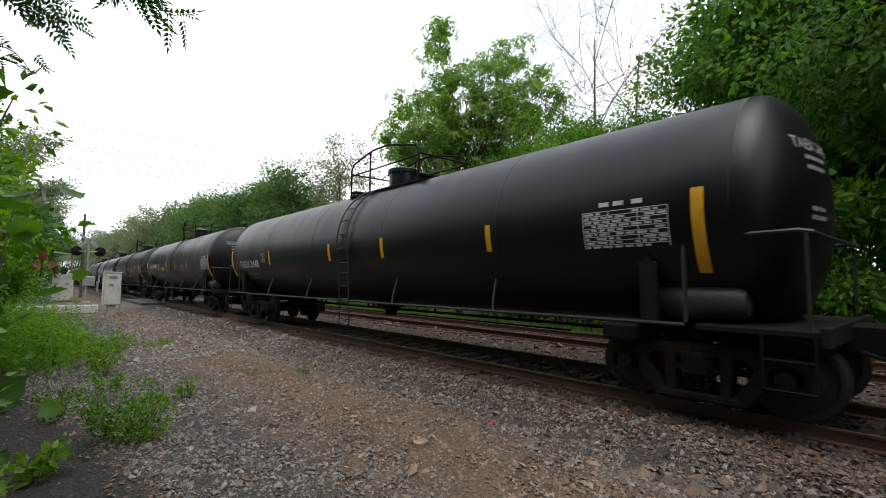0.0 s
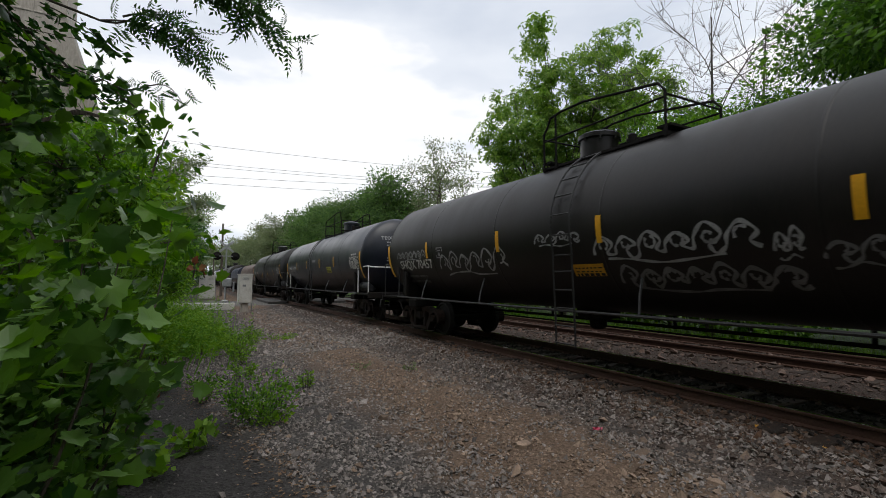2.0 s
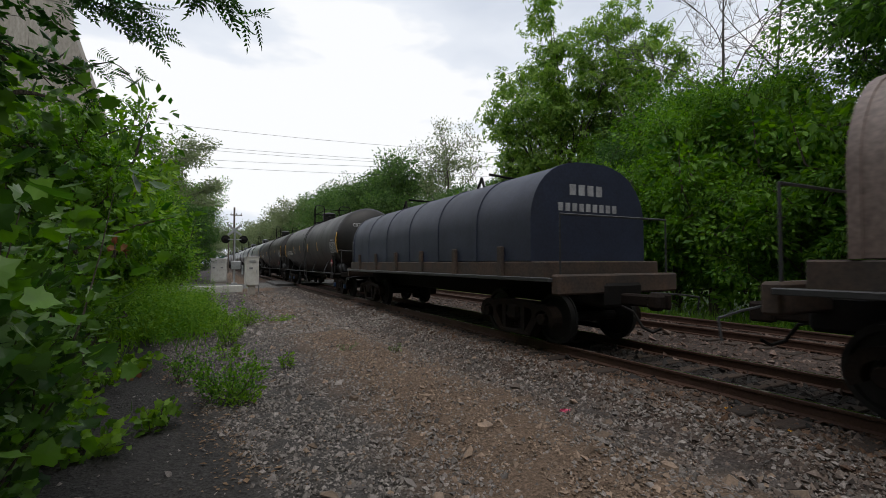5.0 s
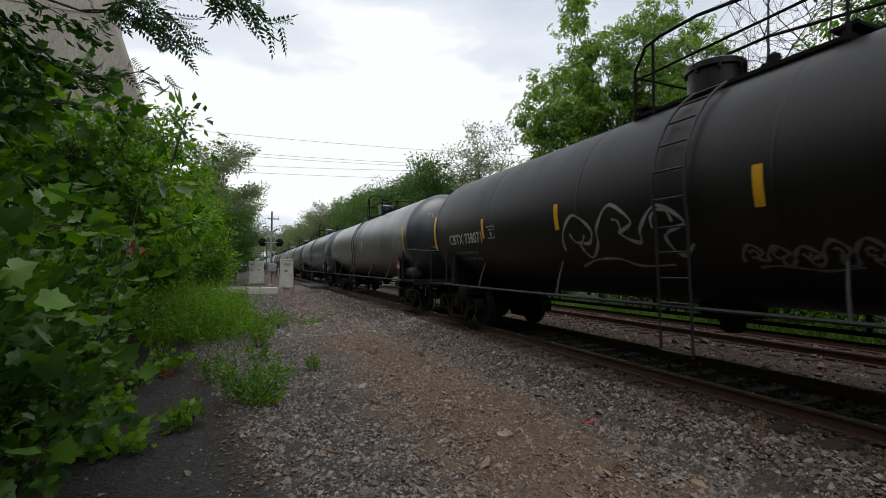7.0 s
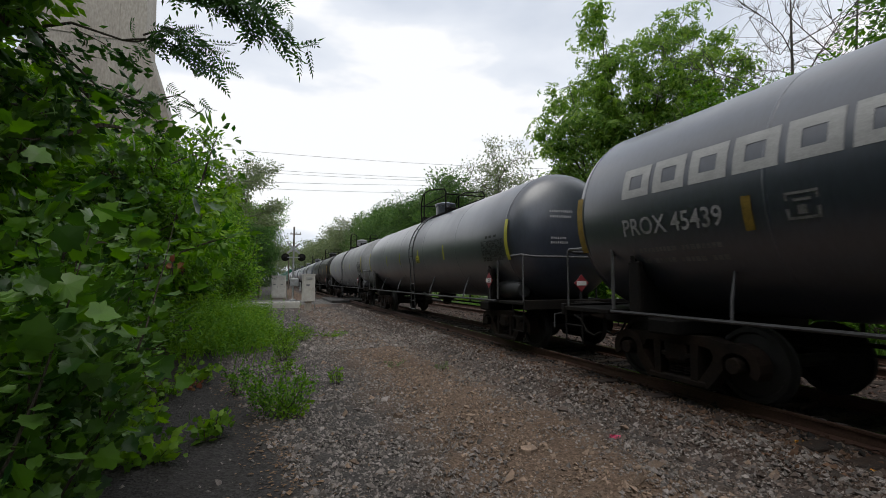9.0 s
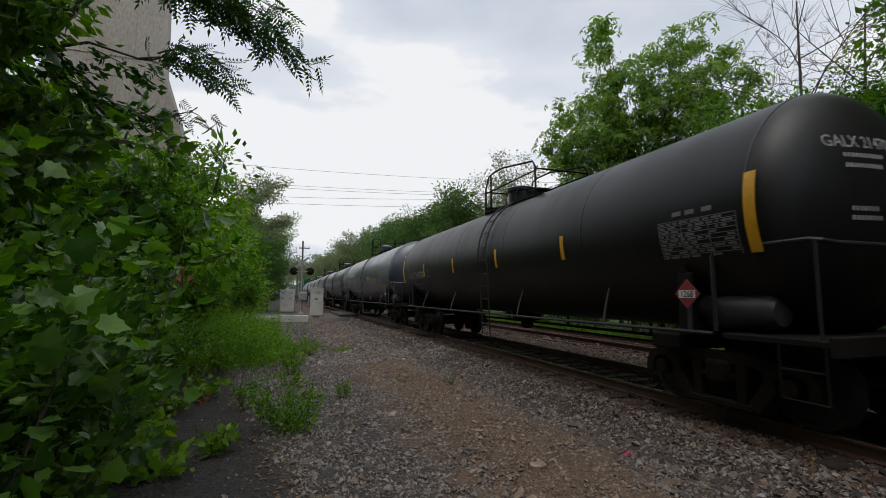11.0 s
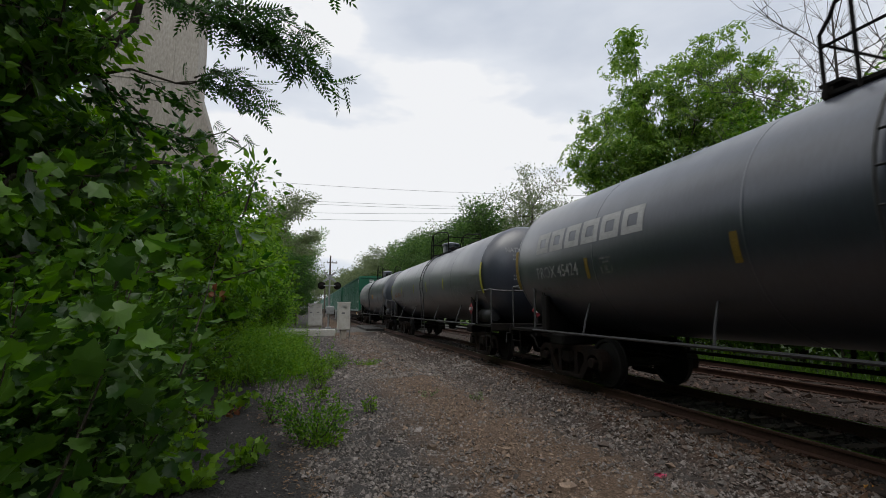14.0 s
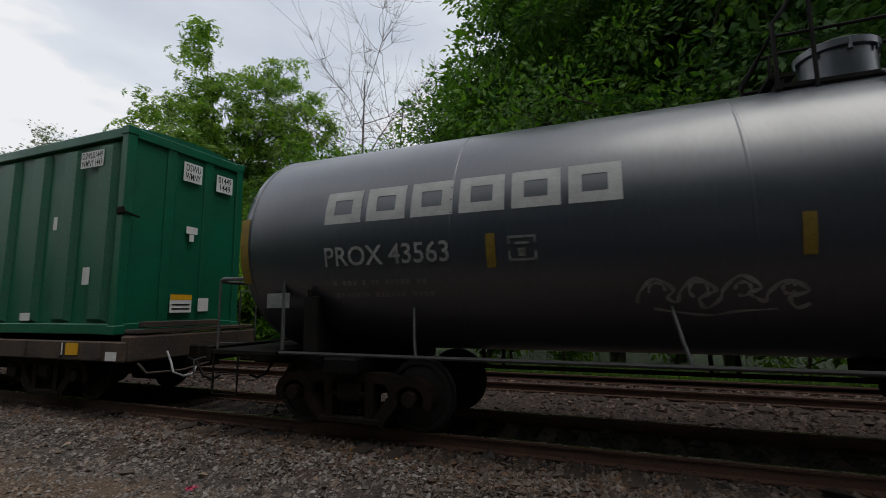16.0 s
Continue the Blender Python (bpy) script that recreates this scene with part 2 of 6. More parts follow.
# ---- mesh helpers ----
class Solid:
    """Collects vertices and faces of one mesh."""

    def __init__(self):
        self.v, self.f = [], []

    def add(self, verts, faces):
        n = len(self.v)
        self.v += [tuple(p) for p in verts]
        self.f += [tuple(i + n for i in q) for q in faces]
        return self

    def box(self, c, s, ch=0.0, turn=None):
        """A box with chamfered edges."""
        hx, hy, hz = (a / 2 for a in s)
        ch = min(ch, hx * 0.8, hy * 0.8, hz * 0.8)
        if ch <= 0:
            vs = [(x, y, z) for x in (-hx, hx) for y in (-hy, hy) for z in (-hz, hz)]
            fs = [(0, 1, 3, 2), (4, 6, 7, 5), (0, 4, 5, 1), (2, 3, 7, 6), (0, 2, 6, 4), (1, 5, 7, 3)]
        else:
            vs, idx = [], {}
            for sx in (-1, 1):
                for sy in (-1, 1):
                    for sz in (-1, 1):
                        for k in range(3):
                            p = [sx * hx, sy * hy, sz * hz]
                            for j in range(3):
                                if j != k:
                                    p[j] -= (sx, sy, sz)[j] * ch
                            idx[(sx, sy, sz, k)] = len(vs)
                            vs.append(tuple(p))
            fs = []
            for k in range(3):
                a, b = [j for j in range(3) if j != k]
                for s_ in (-1, 1):
                    q = []
                    for sa, sb in ((-1, -1), (1, -1), (1, 1), (-1, 1)):
                        key = [0, 0, 0]
                        key[k], key[a], key[b] = s_, sa, sb
                        q.append(idx[(*key, k)])
                    if (s_ > 0) != (k != 1):
                        q = q[::-1]
                    fs.append(tuple(q))
                for sa in (-1, 1):
                    for sb in (-1, 1):
                        e0, e1 = [0, 0, 0], [0, 0, 0]
                        e0[a], e0[b], e0[k] = sa, sb, -1
                        e1[a], e1[b], e1[k] = sa, sb, 1
                        fs.append((idx[(*e0, a)], idx[(*e1, a)], idx[(*e1, b)], idx[(*e0, b)]))
            for sx in (-1, 1):
                for sy in (-1, 1):
                    for sz in (-1, 1):
                        fs.append(tuple(idx[(sx, sy, sz, k)] for k in range(3)))
        if turn is not None:
            vs = [tuple(turn @ Vector(p)) for p in vs]
        return self.add([(p[0] + c[0], p[1] + c[1], p[2] + c[2]) for p in vs], fs)

    def rod(self, a, b, r, n=8, r2=None, caps=True):
        """A straight round bar from a to b, tapering from r to r2."""
        a, b = Vector(a), Vector(b)
        r2 = r if r2 is None else r2
        d = (b - a).normalized()
        u = d.orthogonal().normalized()
        w = d.cross(u)
        vs = []
        for p, q in ((a, r), (b, r2)):
            for i in range(n):
                t = math.tau * i / n
                vs.append(p + q * (math.cos(t) * u + math.sin(t) * w))
        fs = [(i, (i + 1) % n, n + (i + 1) % n, n + i) for i in range(n)]
        if caps:
            fs += [tuple(range(n))[::-1], tuple(range(n, 2 * n))]
        return self.add(vs, fs)

    def pipe(self, pts, r, n=6, taper=None):
        """A bent round bar through the points."""
        pts = [Vector(p) for p in pts]
        vs, fs = [], []
        u = None
        for i, p in enumerate(pts):
            d = (pts[min(i + 1, len(pts) - 1)] - pts[max(i - 1, 0)]).normalized()
            u = (u - d * u.dot(d)).normalized() if u is not None and (u - d * u.dot(d)).length > 1e-4 else d.orthogonal().normalized()
            w = d.cross(u)
            q = r if taper is None else r + (taper - r) * i / (len(pts) - 1)
            for k in range(n):
                t = math.tau * k / n
                vs.append(p + q * (math.cos(t) * u + math.sin(t) * w))
        for i in range(len(pts) - 1):
            for k in range(n):
                fs.append((i * n + k, i * n + (k + 1) % n, (i + 1) * n + (k + 1) % n, (i + 1) * n + k))
        fs += [tuple(range(n))[::-1], tuple(range((len(pts) - 1) * n, len(pts) * n))]
        return self.add(vs, fs)

    def prism(self, poly, lo, hi, axis=0):
        """The outline poly, pairs in the two other axes, pushed from lo to hi along axis."""
        n = len(poly)
        put = {0: lambda a, b, h: (h, a, b), 1: lambda a, b, h: (a, h, b), 2: lambda a, b, h: (a, b, h)}[axis]
        vs = [put(a, b, lo) for a, b in poly] + [put(a, b, hi) for a, b in poly]
        fs = [(i, (i + 1) % n, n + (i + 1) % n, n + i) for i in range(n)] + [tuple(range(n))[::-1], tuple(range(n, 2 * n))]
        return self.add(vs, fs)

    def lathe(self, prof, centre, n=40, axis=1):
        """prof: (position along the axis, radius), turned about it."""
        vs, fs = [], []
        cx, cy, cz = centre
        for h, r in prof:
            for i in range(n):
                t = math.tau * i / n
                c, s = r * math.cos(t), r * math.sin(t)
                vs.append({0: (cx + h, cy + c, cz + s), 1: (cx + c, cy + h, cz + s), 2: (cx + c, cy + s, cz + h)}[axis])
        for j in range(len(prof) - 1):
            for i in range(n):
                fs.append((j * n + i, j * n + (i + 1) % n, (j + 1) * n + (i + 1) % n, (j + 1) * n + i))
        fs += [tuple(range(n)), tuple(range((len(prof) - 1) * n, len(prof) * n))[::-1]]
        return self.add(vs, fs)

    def mesh(self, name, mat, smooth=35):
        me = bpy.data.meshes.new(name)
        me.from_pydata(self.v, [], self.f)
        bm = bmesh.new()
        bm.from_mesh(me)
        bmesh.ops.recalc_face_normals(bm, faces=bm.faces)
        bm.to_mesh(me)
        bm.free()
        if smooth:
            me.polygons.foreach_set("use_smooth", [True] * len(me.polygons))
            me.set_sharp_from_angle(angle=radians(smooth))
        me.materials.append(mat)
        return me


def part(name, solid, mat, parent=None, label="", smooth=35):
    """One mesh object, under a thing or a part."""
    me = solid if isinstance(solid, bpy.types.Mesh) else solid.mesh(name, mat, smooth)
    ob = new(name, me)
    ob.parent = parent
    if label:
        tagged(ob, label)
    return ob


def thing(name, m=None, label="", category="", group="", kind=""):
    ob = new(name)
    ob.empty_display_size = 0.2
    ob.matrix_basis = m if m is not None else Matrix()
    return tagged(ob, label, category, group, kind)


def raw_mesh(name, verts, faces, mat, smooth=False):
    """A mesh from arrays: verts (n, 3), faces (m, 3 or 4)."""
    verts, faces = np.asarray(verts, dtype=np.float32), np.asarray(faces, dtype=np.int32)
    me = bpy.data.meshes.new(name)
    k = faces.shape[1]
    me.vertices.add(len(verts))
    me.vertices.foreach_set("co", verts.ravel())
    me.loops.add(faces.size)
    me.loops.foreach_set("vertex_index", faces.ravel())
    me.polygons.add(len(faces))
    me.polygons.foreach_set("loop_start", np.arange(0, faces.size, k, dtype=np.int32))
    me.polygons.foreach_set("use_smooth", np.full(len(faces), smooth))
    me.update(calc_edges=True)
    me.materials.append(mat)
    return me


# ---- ground ----
XC, XC2 = 6.685, 10.95          # centre lines of the two tracks
ROAD = (34.5, 42.0)             # the road over the crossing
rng = np.random.default_rng(7)


def smooth01(x):
    x = np.clip(x, 0, 1)
    return x * x * (3 - 2 * x)


def ground_z(x, y):
    """Height of the ground: a gravel apron, the ballast beds, the verge beyond."""
    x, y = np.asarray(x, dtype=float), np.asarray(y, dtype=float)
    z = -0.43 + 0.025 * np.sin(x * 1.7 + 0.6 * y) * np.sin(y * 0.9) + 0.015 * np.sin(3.1 * x - 1.3 * y)
    z += 0.05 * np.exp(-((x - 3.3) / 0.9) ** 2) - 0.05 * np.exp(-((x - 1.9) / 0.8) ** 2)
    bed = smooth01((x - 4.35) / 0.85) * smooth01((13.6 - x) / 1.2)
    z = z * (1 - bed) + bed * (-0.195 - 0.05 * np.exp(-((x - 8.8) / 0.7) ** 2))
    z -= 0.25 * smooth01((x - 13.2) / 2.5)
    z += 0.12 * smooth01((-1.2 - x) / 2.5)
    road = smooth01((y - ROAD[0] + 1.5) / 1.5) * smooth01((ROAD[1] + 1.5 - y) / 1.5)
    return z * (1 - road) + road * np.where(np.abs(x - 8.8) < 5.2, -0.19, -0.22)


def ground_material():
    """Grey gravel, a brown worn path along the apron, dark asphalt at its edge, rusty ballast, grass verge."""
    m = bpy.data.materials.new("gravel apron and verge")
    m.use_nodes = True
    nt = m.node_tree
    N, L = nt.nodes.new, nt.links.new
    b = nt.nodes["Principled BSDF"]
    b.inputs["Roughness"].default_value = 0.92
    b.inputs["Specular IOR Level"].default_value = 0.25
    coord, sep = N("ShaderNodeTexCoord"), N("ShaderNodeSeparateXYZ")
    L(coord.outputs["Object"], sep.inputs[0])
    wob, grain, cell = N("ShaderNodeTexNoise"), N("ShaderNodeTexNoise"), N("ShaderNodeTexVoronoi")
    wob.inputs["Scale"].default_value, wob.inputs["Detail"].default_value = 0.7, 5
    grain.inputs["Scale"].default_value, grain.inputs["Detail"].default_value = 45, 5
    cell.inputs["Scale"].default_value = 24
    for n in (wob, grain, cell):
        L(coord.outputs["Object"], n.inputs["Vector"])

    def math2(op, a, c, third=None):
        n = N("ShaderNodeMath")
        n.operation = op
        for i, q in enumerate((a, c, third)):
            if q is None:
                continue
            if isinstance(q, (int, float)):
                n.inputs[i].default_value = q
            else:
                L(q, n.inputs[i])
        return n.outputs[0]

    x = math2("MULTIPLY_ADD", wob.outputs["Fac"], 1.6, math2("SUBTRACT", sep.outputs["X"], 0.8))

    def band(lo, hi, soft):
        def edge(a, c):
            n = N("ShaderNodeMapRange")
            n.interpolation_type = "SMOOTHSTEP"
            n.inputs["From Min"].default_value, n.inputs["From Max"].default_value = a, c
            L(x, n.inputs["Value"])
            return n.outputs["Result"]
        up, down = edge(lo - soft, lo + soft), edge(hi - soft, hi + soft)
        return math2("MULTIPLY", up, math2("SUBTRACT", 1.0, down))

    col = None

    def layer(mask, colour):
        nonlocal col
        n = N("ShaderNodeMix")
        n.data_type, n.clamp_factor = "RGBA", True
        n.inputs["B"].default_value = (*colour, 1)
        if col is None:
            n.inputs["A"].default_value = (0.062, 0.056, 0.053, 1)
        else:
            L(col, n.inputs["A"])
        L(mask, n.inputs["Factor"])
        col = n.outputs["Result"]

    layer(math2("MULTIPLY", band(2.0, 4.2, 0.5), 0.95), (0.138, 0.094, 0.066))
    # the old asphalt's edge runs slantwise into the thicket
    slant = math2("MULTIPLY_ADD", sep.outputs["Y"], 0.177, math2("MULTIPLY_ADD", wob.outputs["Fac"], 0.5, math2("SUBTRACT", sep.outputs["X"], 1.55)))
    old = N("ShaderNodeMapRange")
    old.inputs["From Min"].default_value, old.inputs["From Max"].default_value = 0.08, -0.08
    L(slant, old.inputs["Value"])
    layer(old.outputs["Result"], (0.042, 0.039, 0.038))
    layer(math2("MULTIPLY", band(-60, -1.5, 0.3), 0.8), (0.045, 0.036, 0.026))
    layer(math2("MULTIPLY", band(4.7, 13.0, 0.4), 0.75), (0.065, 0.045, 0.038))
    layer(math2("MULTIPLY", band(5.0, 5.9, 0.25), 0.8), (0.07, 0.042, 0.027))
    # near-black strip: the shadow under the train is put into the bed colour
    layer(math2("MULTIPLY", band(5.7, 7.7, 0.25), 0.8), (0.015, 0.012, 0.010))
    layer(band(13.3, 400, 0.5), (0.07, 0.12, 0.03))
    y_wob = math2("MULTIPLY_ADD", wob.outputs["Fac"], 1.2, math2("SUBTRACT", sep.outputs["Y"], 0.6))
    r0, r1 = N("ShaderNodeMapRange"), N("ShaderNodeMapRange")
    for n, a, c in ((r0, ROAD[0] - 0.4, ROAD[0] + 0.1), (r1, ROAD[1] - 0.1, ROAD[1] + 0.4)):
        n.inputs["From Min"].default_value, n.inputs["From Max"].default_value = a, c
        L(y_wob, n.inputs["Value"])
    layer(math2("MULTIPLY", r0.outputs["Result"], math2("SUBTRACT", 1.0, r1.outputs["Result"])), (0.12, 0.115, 0.11))
    far = N("ShaderNodeMapRange")
    far.inputs["From Min"].default_value, far.inputs["From Max"].default_value = 60, 120
    L(sep.outputs["Y"], far.inputs["Value"])
    tone = N("ShaderNodeMapRange")
    tone.inputs["From Min"].default_value, tone.inputs["From Max"].default_value = 0.25, 0.75
    tone.inputs["To Min"].default_value, tone.inputs["To Max"].default_value = 0.45, 1.5
    L(grain.outputs["Fac"], tone.inputs["Value"])
    tone2 = N("ShaderNodeMapRange")
    tone2.inputs["From Min"].default_value, tone2.inputs["From Max"].default_value = 0.0, 1.0
    tone2.inputs["To Min"].default_value, tone2.inputs["To Max"].default_value = 0.65, 1.3
    L(cell.outputs["Color"], tone2.inputs["Value"])
    hsv = N("ShaderNodeHueSaturation")
    L(col, hsv.inputs["Color"])
    L(math2("MULTIPLY", tone.outputs["Result"], tone2.outputs["Result"]), hsv.inputs["Value"])
    L(hsv.outputs["Color"], b.inputs["Base Color"])
    bump = N("ShaderNodeBump")
    bump.inputs["Strength"].default_value, bump.inputs["Distance"].default_value = 0.9, 0.03
    L(math2("ADD", grain.outputs["Fac"], cell.outputs["Distance"]), bump.inputs["Height"])
    L(bump.outputs["Normal"], b.inputs["Normal"])
    return m


def build_ground():
    xs = np.concatenate([[-3000, -600, -150, -60, -30, -18, -12], np.arange(-9, 16.01, 0.22), [17, 19, 22, 28, 40, 70, 150, 600, 3000]])
    ys = np.concatenate([[-3000, -600, -150, -60, -30, -15, -8], np.arange(-5, 24.01, 0.22), np.arange(25, 48, 0.8), [50, 55, 60, 70, 85, 110, 150, 220, 400, 1000, 4000]])
    gx, gy = np.meshgrid(xs, ys)
    gz = ground_z(gx, gy) + 0.012 * rng.standard_normal(gx.shape) * ((gx > -3) & (gx < 5) & (gy < 30))
    nx, ny = len(xs), len(ys)
    i = np.arange(nx * ny).reshape(ny, nx)
    faces = np.stack([i[:-1, :-1], i[:-1, 1:], i[1:, 1:], i[1:, :-1]], -1).reshape(-1, 4)
    me = raw_mesh("ground", np.stack([gx, gy, gz], -1).reshape(-1, 3), faces, ground_material(), True)
    tagged(new("ground", me), "grey gravel apron with a brown worn path beside the tracks", "ground", kind="structure")


build_ground()


# stones coloured near black to carry the train's shade
M["stone_shaded"] = material("shade-darkened ballast", (0.019, 0.015, 0.013), 0.8, vary=0.4, scale=6, fine=60, bump=0.4, island=True, obj_random=0.5)


def scatter_stones(name, count, xr, yr, size, mat, label, dens=None, seed=1):
    """Loose angular stones lying half sunk in the ground, one mesh of stuff."""
    r = np.random.default_rng(seed)
    x, y = r.uniform(*xr, count), yr[0] + (yr[1] - yr[0]) * r.uniform(0, 1, count) ** 1.7
    if dens is not None:
        keep = r.uniform(0, 1, count) < dens(x, y)
        x, y = x[keep], y[keep]
    n = len(x)
    base = np.array([(1, 0, 0), (0, 1, 0), (-1, 0, 0), (0, -1, 0), (0, 0, 1), (0, 0, -1)], dtype=float)
    tri = np.array([(0, 1, 4), (1, 2, 4), (2, 3, 4), (3, 0, 4), (1, 0, 5), (2, 1, 5), (3, 2, 5), (0, 3, 5)])
    s = size * np.exp(r.normal(0, 0.42, n))
    pts = base[None] * (0.6 + 0.7 * r.uniform(0, 1, (n, 6, 1))) + 0.25 * r.standard_normal((n, 6, 3))
    pts[:, :, 2] *= 0.8
    a = r.uniform(0, math.tau, n)
    c, sn = np.cos(a), np.sin(a)
    px, py = pts[:, :, 0] * c[:, None] - pts[:, :, 1] * sn[:, None], pts[:, :, 0] * sn[:, None] + pts[:, :, 1] * c[:, None]
    tilt = r.normal(0, 0.35, n)[:, None]
    pz = pts[:, :, 2] + px * tilt
    v = np.stack([px * s[:, None] + x[:, None], py * s[:, None] + y[:, None], pz * s[:, None] + (ground_z(x, y) + 0.15 * s)[:, None]], -1)
    faces = (tri[None] + 6 * np.arange(n)[:, None, None]).reshape(-1, 3)
    tagged(new(name, raw_mesh(name, v.reshape(-1, 3), faces, mat)), label, "gravel", kind="stuff")


path_d = lambda x: np.exp(-((x - 3.1) / 0.85) ** 2)
scatter_stones("gravel", 98000, (-1.0, 5.3), (0.5, 16), 0.0145, M["stone"], "grey crushed stones strewn over the apron", lambda x, y: (1 - 0.88 * path_d(x)) * (0.1 + 0.9 * smooth01((y - 1.0) / 1.5)) * (0.02 + 0.98 * smooth01((x + 0.177 * y - 1.25) / 0.25)), 1)
scatter_stones("brown_gravel", 32000, (1.0, 4.6), (0.5, 16), 0.014, M["stone_brown"], "dusty brown stones along the worn path", lambda x, y: 0.04 + 0.96 * path_d(x), 2)
scatter_stones("side_gravel", 22000, (1.5, 5.6), (-5, 1.6), 0.017, M["stone_dark"], "rusty crushed stones beside the track", lambda x, y: 0.7 + 0 * x, 9)
scatter_stones("far_gravel", 10000, (0.3, 5.3), (13, 33), 0.028, M["stone"], "grey crushed stones farther along the apron", None, 3)
scatter_stones("coarse_gravel", 260, (0.3, 4.9), (1.5, 12), 0.034, M["stone_brown"], "larger loose stones on the apron", None, 4)
scatter_stones("shoulder_ballast", 30000, (4.1, 5.9), (-2, 22), 0.0175, M["stone_dark"], "grey-brown ballast on the shoulder of the track", None, 5)
scatter_stones("rail_dirt", 12000, (4.95, 5.95), (-6, 22), 0.018, M["stone_dirt"], "brown dirt-caked ballast along the near rail", None, 10)
scatter_stones("ballast", 17000, (7.3, 13.2), (-6, 26), 0.030, M["stone_red"], "rusty ballast between the tracks", None, 6)
# shade under the cars is painted into these stones
scatter_stones("bed_ballast", 12000, (5.6, 7.7), (-4, 24), 0.028, M["stone_shaded"], "ballast between the rails, coloured dark for the train's shade", None, 8)


def flat_stone(x, y, s, turn, mat=None):
    r = random.Random(int(x * 100 + y * 7))
    n = 9
    ring = [(s * (0.8 + 0.4 * r.random()) * math.cos(math.tau * i / n), 0.6 * s * (0.8 + 0.4 * r.random()) * math.sin(math.tau * i / n)) for i in range(n)]
    so = Solid()
    vs = [(a, b, -0.02) for a, b in ring] + [(a * 0.92, b * 0.92, s * 0.28 + 0.01 * r.random()) for a, b in ring] + [(a * 0.6, b * 0.6, s * 0.36 + 0.02 * r.random()) for a, b in ring]
    fs = [(i, (i + 1) % n, n + (i + 1) % n, n + i) for i in range(n)] + [(n + i, n + (i + 1) % n, 2 * n + (i + 1) % n, 2 * n + i) for i in range(n)] + [tuple(range(2 * n, 3 * n))]
    ob = new("stone", so.add(vs, fs).mesh("stone", mat or M["stone_brown"], 25))
    ob.matrix_basis = pose(x, y, float(ground_z(x, y)) - 0.005, 4, 3, turn)
    return tagged(ob, "flat pale brown stone lying on the gravel", "stone", "loose stones")


for x, y, s, a in ((3.06, 4.62, 0.13, 20), (3.95, 2.9, 0.1, 70), (2.95, 6.0, 0.07, 10), (2.62, 7.68, 0.06, 40), (1.5, 4.68, 0.05, 5), (2.35, 4.8, 0.06, 50), (3.4, 5.6, 0.06, 80), (4.3, 3.6, 0.06, 30), (1.9, 3.5, 0.09, 60)):
    flat_stone(x, y, s, a)


def crumpled(name, x, y, s, mat, label, cat):
    r = random.Random(5)
    so = Solid()
    for k in range(5):
        vs = [(s * r.uniform(-1, 1), s * r.uniform(-0.6, 0.6), s * r.uniform(0.02, 0.55)) for _ in range(4)]
        so.add(vs + [tuple(c + 0.003 for c in p) for p in vs], [(0, 1, 2), (0, 2, 3), (4, 6, 5), (4, 7, 6)])
    ob = new(name, so.mesh(name, mat, 0))
    ob.matrix_basis = pose(x, y, float(ground_z(x, y)))
    tagged(ob, label, cat)


M["pink"] = material("pink wrapper", (0.55, 0.06, 0.14), 0.5, vary=0.3, bump=0)
crumpled("wrapper", 4.2, 4.55, 0.09, M["pink"], "crumpled pink wrapper lying on the gravel", "litter")
crumpled("yellow_scrap", 5.5, 3.3, 0.06, M["yellow"], "small yellow scrap beside the rail", "litter")
crumpled("yellow_scrap", 5.35, 2.6, 0.05, M["yellow"], "small yellow scrap beside the rail", "litter")


# ---- tracks ----
def rail_solid(x, y0, y1):
    prof = [(-0.07, -0.17), (0.07, -0.17), (0.07, -0.155), (0.012, -0.14), (0.010, -0.045), (0.036, -0.035), (0.037, -0.008), (0.03, -0.0015), (-0.03, -0.0015), (-0.037, -0.008), (-0.036, -0.035), (-0.010, -0.045), (-0.012, -0.14), (-0.07, -0.155)]
    return Solid().prism([(x + a, b) for a, b in prof], y0, y1, axis=1)


def build_track(xc, name, label, polished):
    t = thing(name, None, label, "railway track", kind="structure")
    for sx in (-0.752, 0.752):
        rail = part("rail", rail_solid(xc + sx, -80, 420), M["rail"], t, "rust-brown steel rail")
        top = Solid().box((xc + sx, 170, -0.001), (0.044 if polished else 0.03, 500, 0.002))
        part("running_surface", top, M["rail_head"] if polished else M["rail"], rail, "polished running surface" if polished else "")
    tie = Solid().box((0, 0, -0.085), (2.6, 0.23, 0.17), 0.012).mesh("tie", M["tie"])
    plate = Solid().box((0, 0, 0.006), (0.19, 0.3, 0.014), 0.003)
    for sx in (-0.11, 0.11):
        plate.box((sx * 0.75, 0.07, 0.02), (0.03, 0.03, 0.03), 0.004).box((sx * 0.75, -0.07, 0.02), (0.03, 0.03, 0.03), 0.004)
    plate = plate.mesh("tie_plate", M["rail"])
    rest = Solid()
    r = random.Random(3)
    for k in range(-30, 700):
        y = k * 0.53 + r.uniform(-0.03, 0.03)
        if ROAD[0] - 0.2 < y < ROAD[1] + 0.2:
            continue
        if -8 <= k < 62:
            ob = part("tie", tie, None, t)
            ob.matrix_basis = pose(xc + r.uniform(-0.05, 0.05), y, -0.172, 0, r.uniform(-0.6, 0.6), r.uniform(-1.5, 1.5))
            for sx in (-0.752, 0.752):
                p = part("tie_plate", plate, None, ob)
                p.matrix_basis = pose(sx, 0, 0)
        elif y < 140:
            rest.box((xc, y, -0.26), (2.6, 0.23, 0.17))
    tagged(part("far_ties", rest, M["tie"], t), "row of weathered timber ties", kind="stuff")


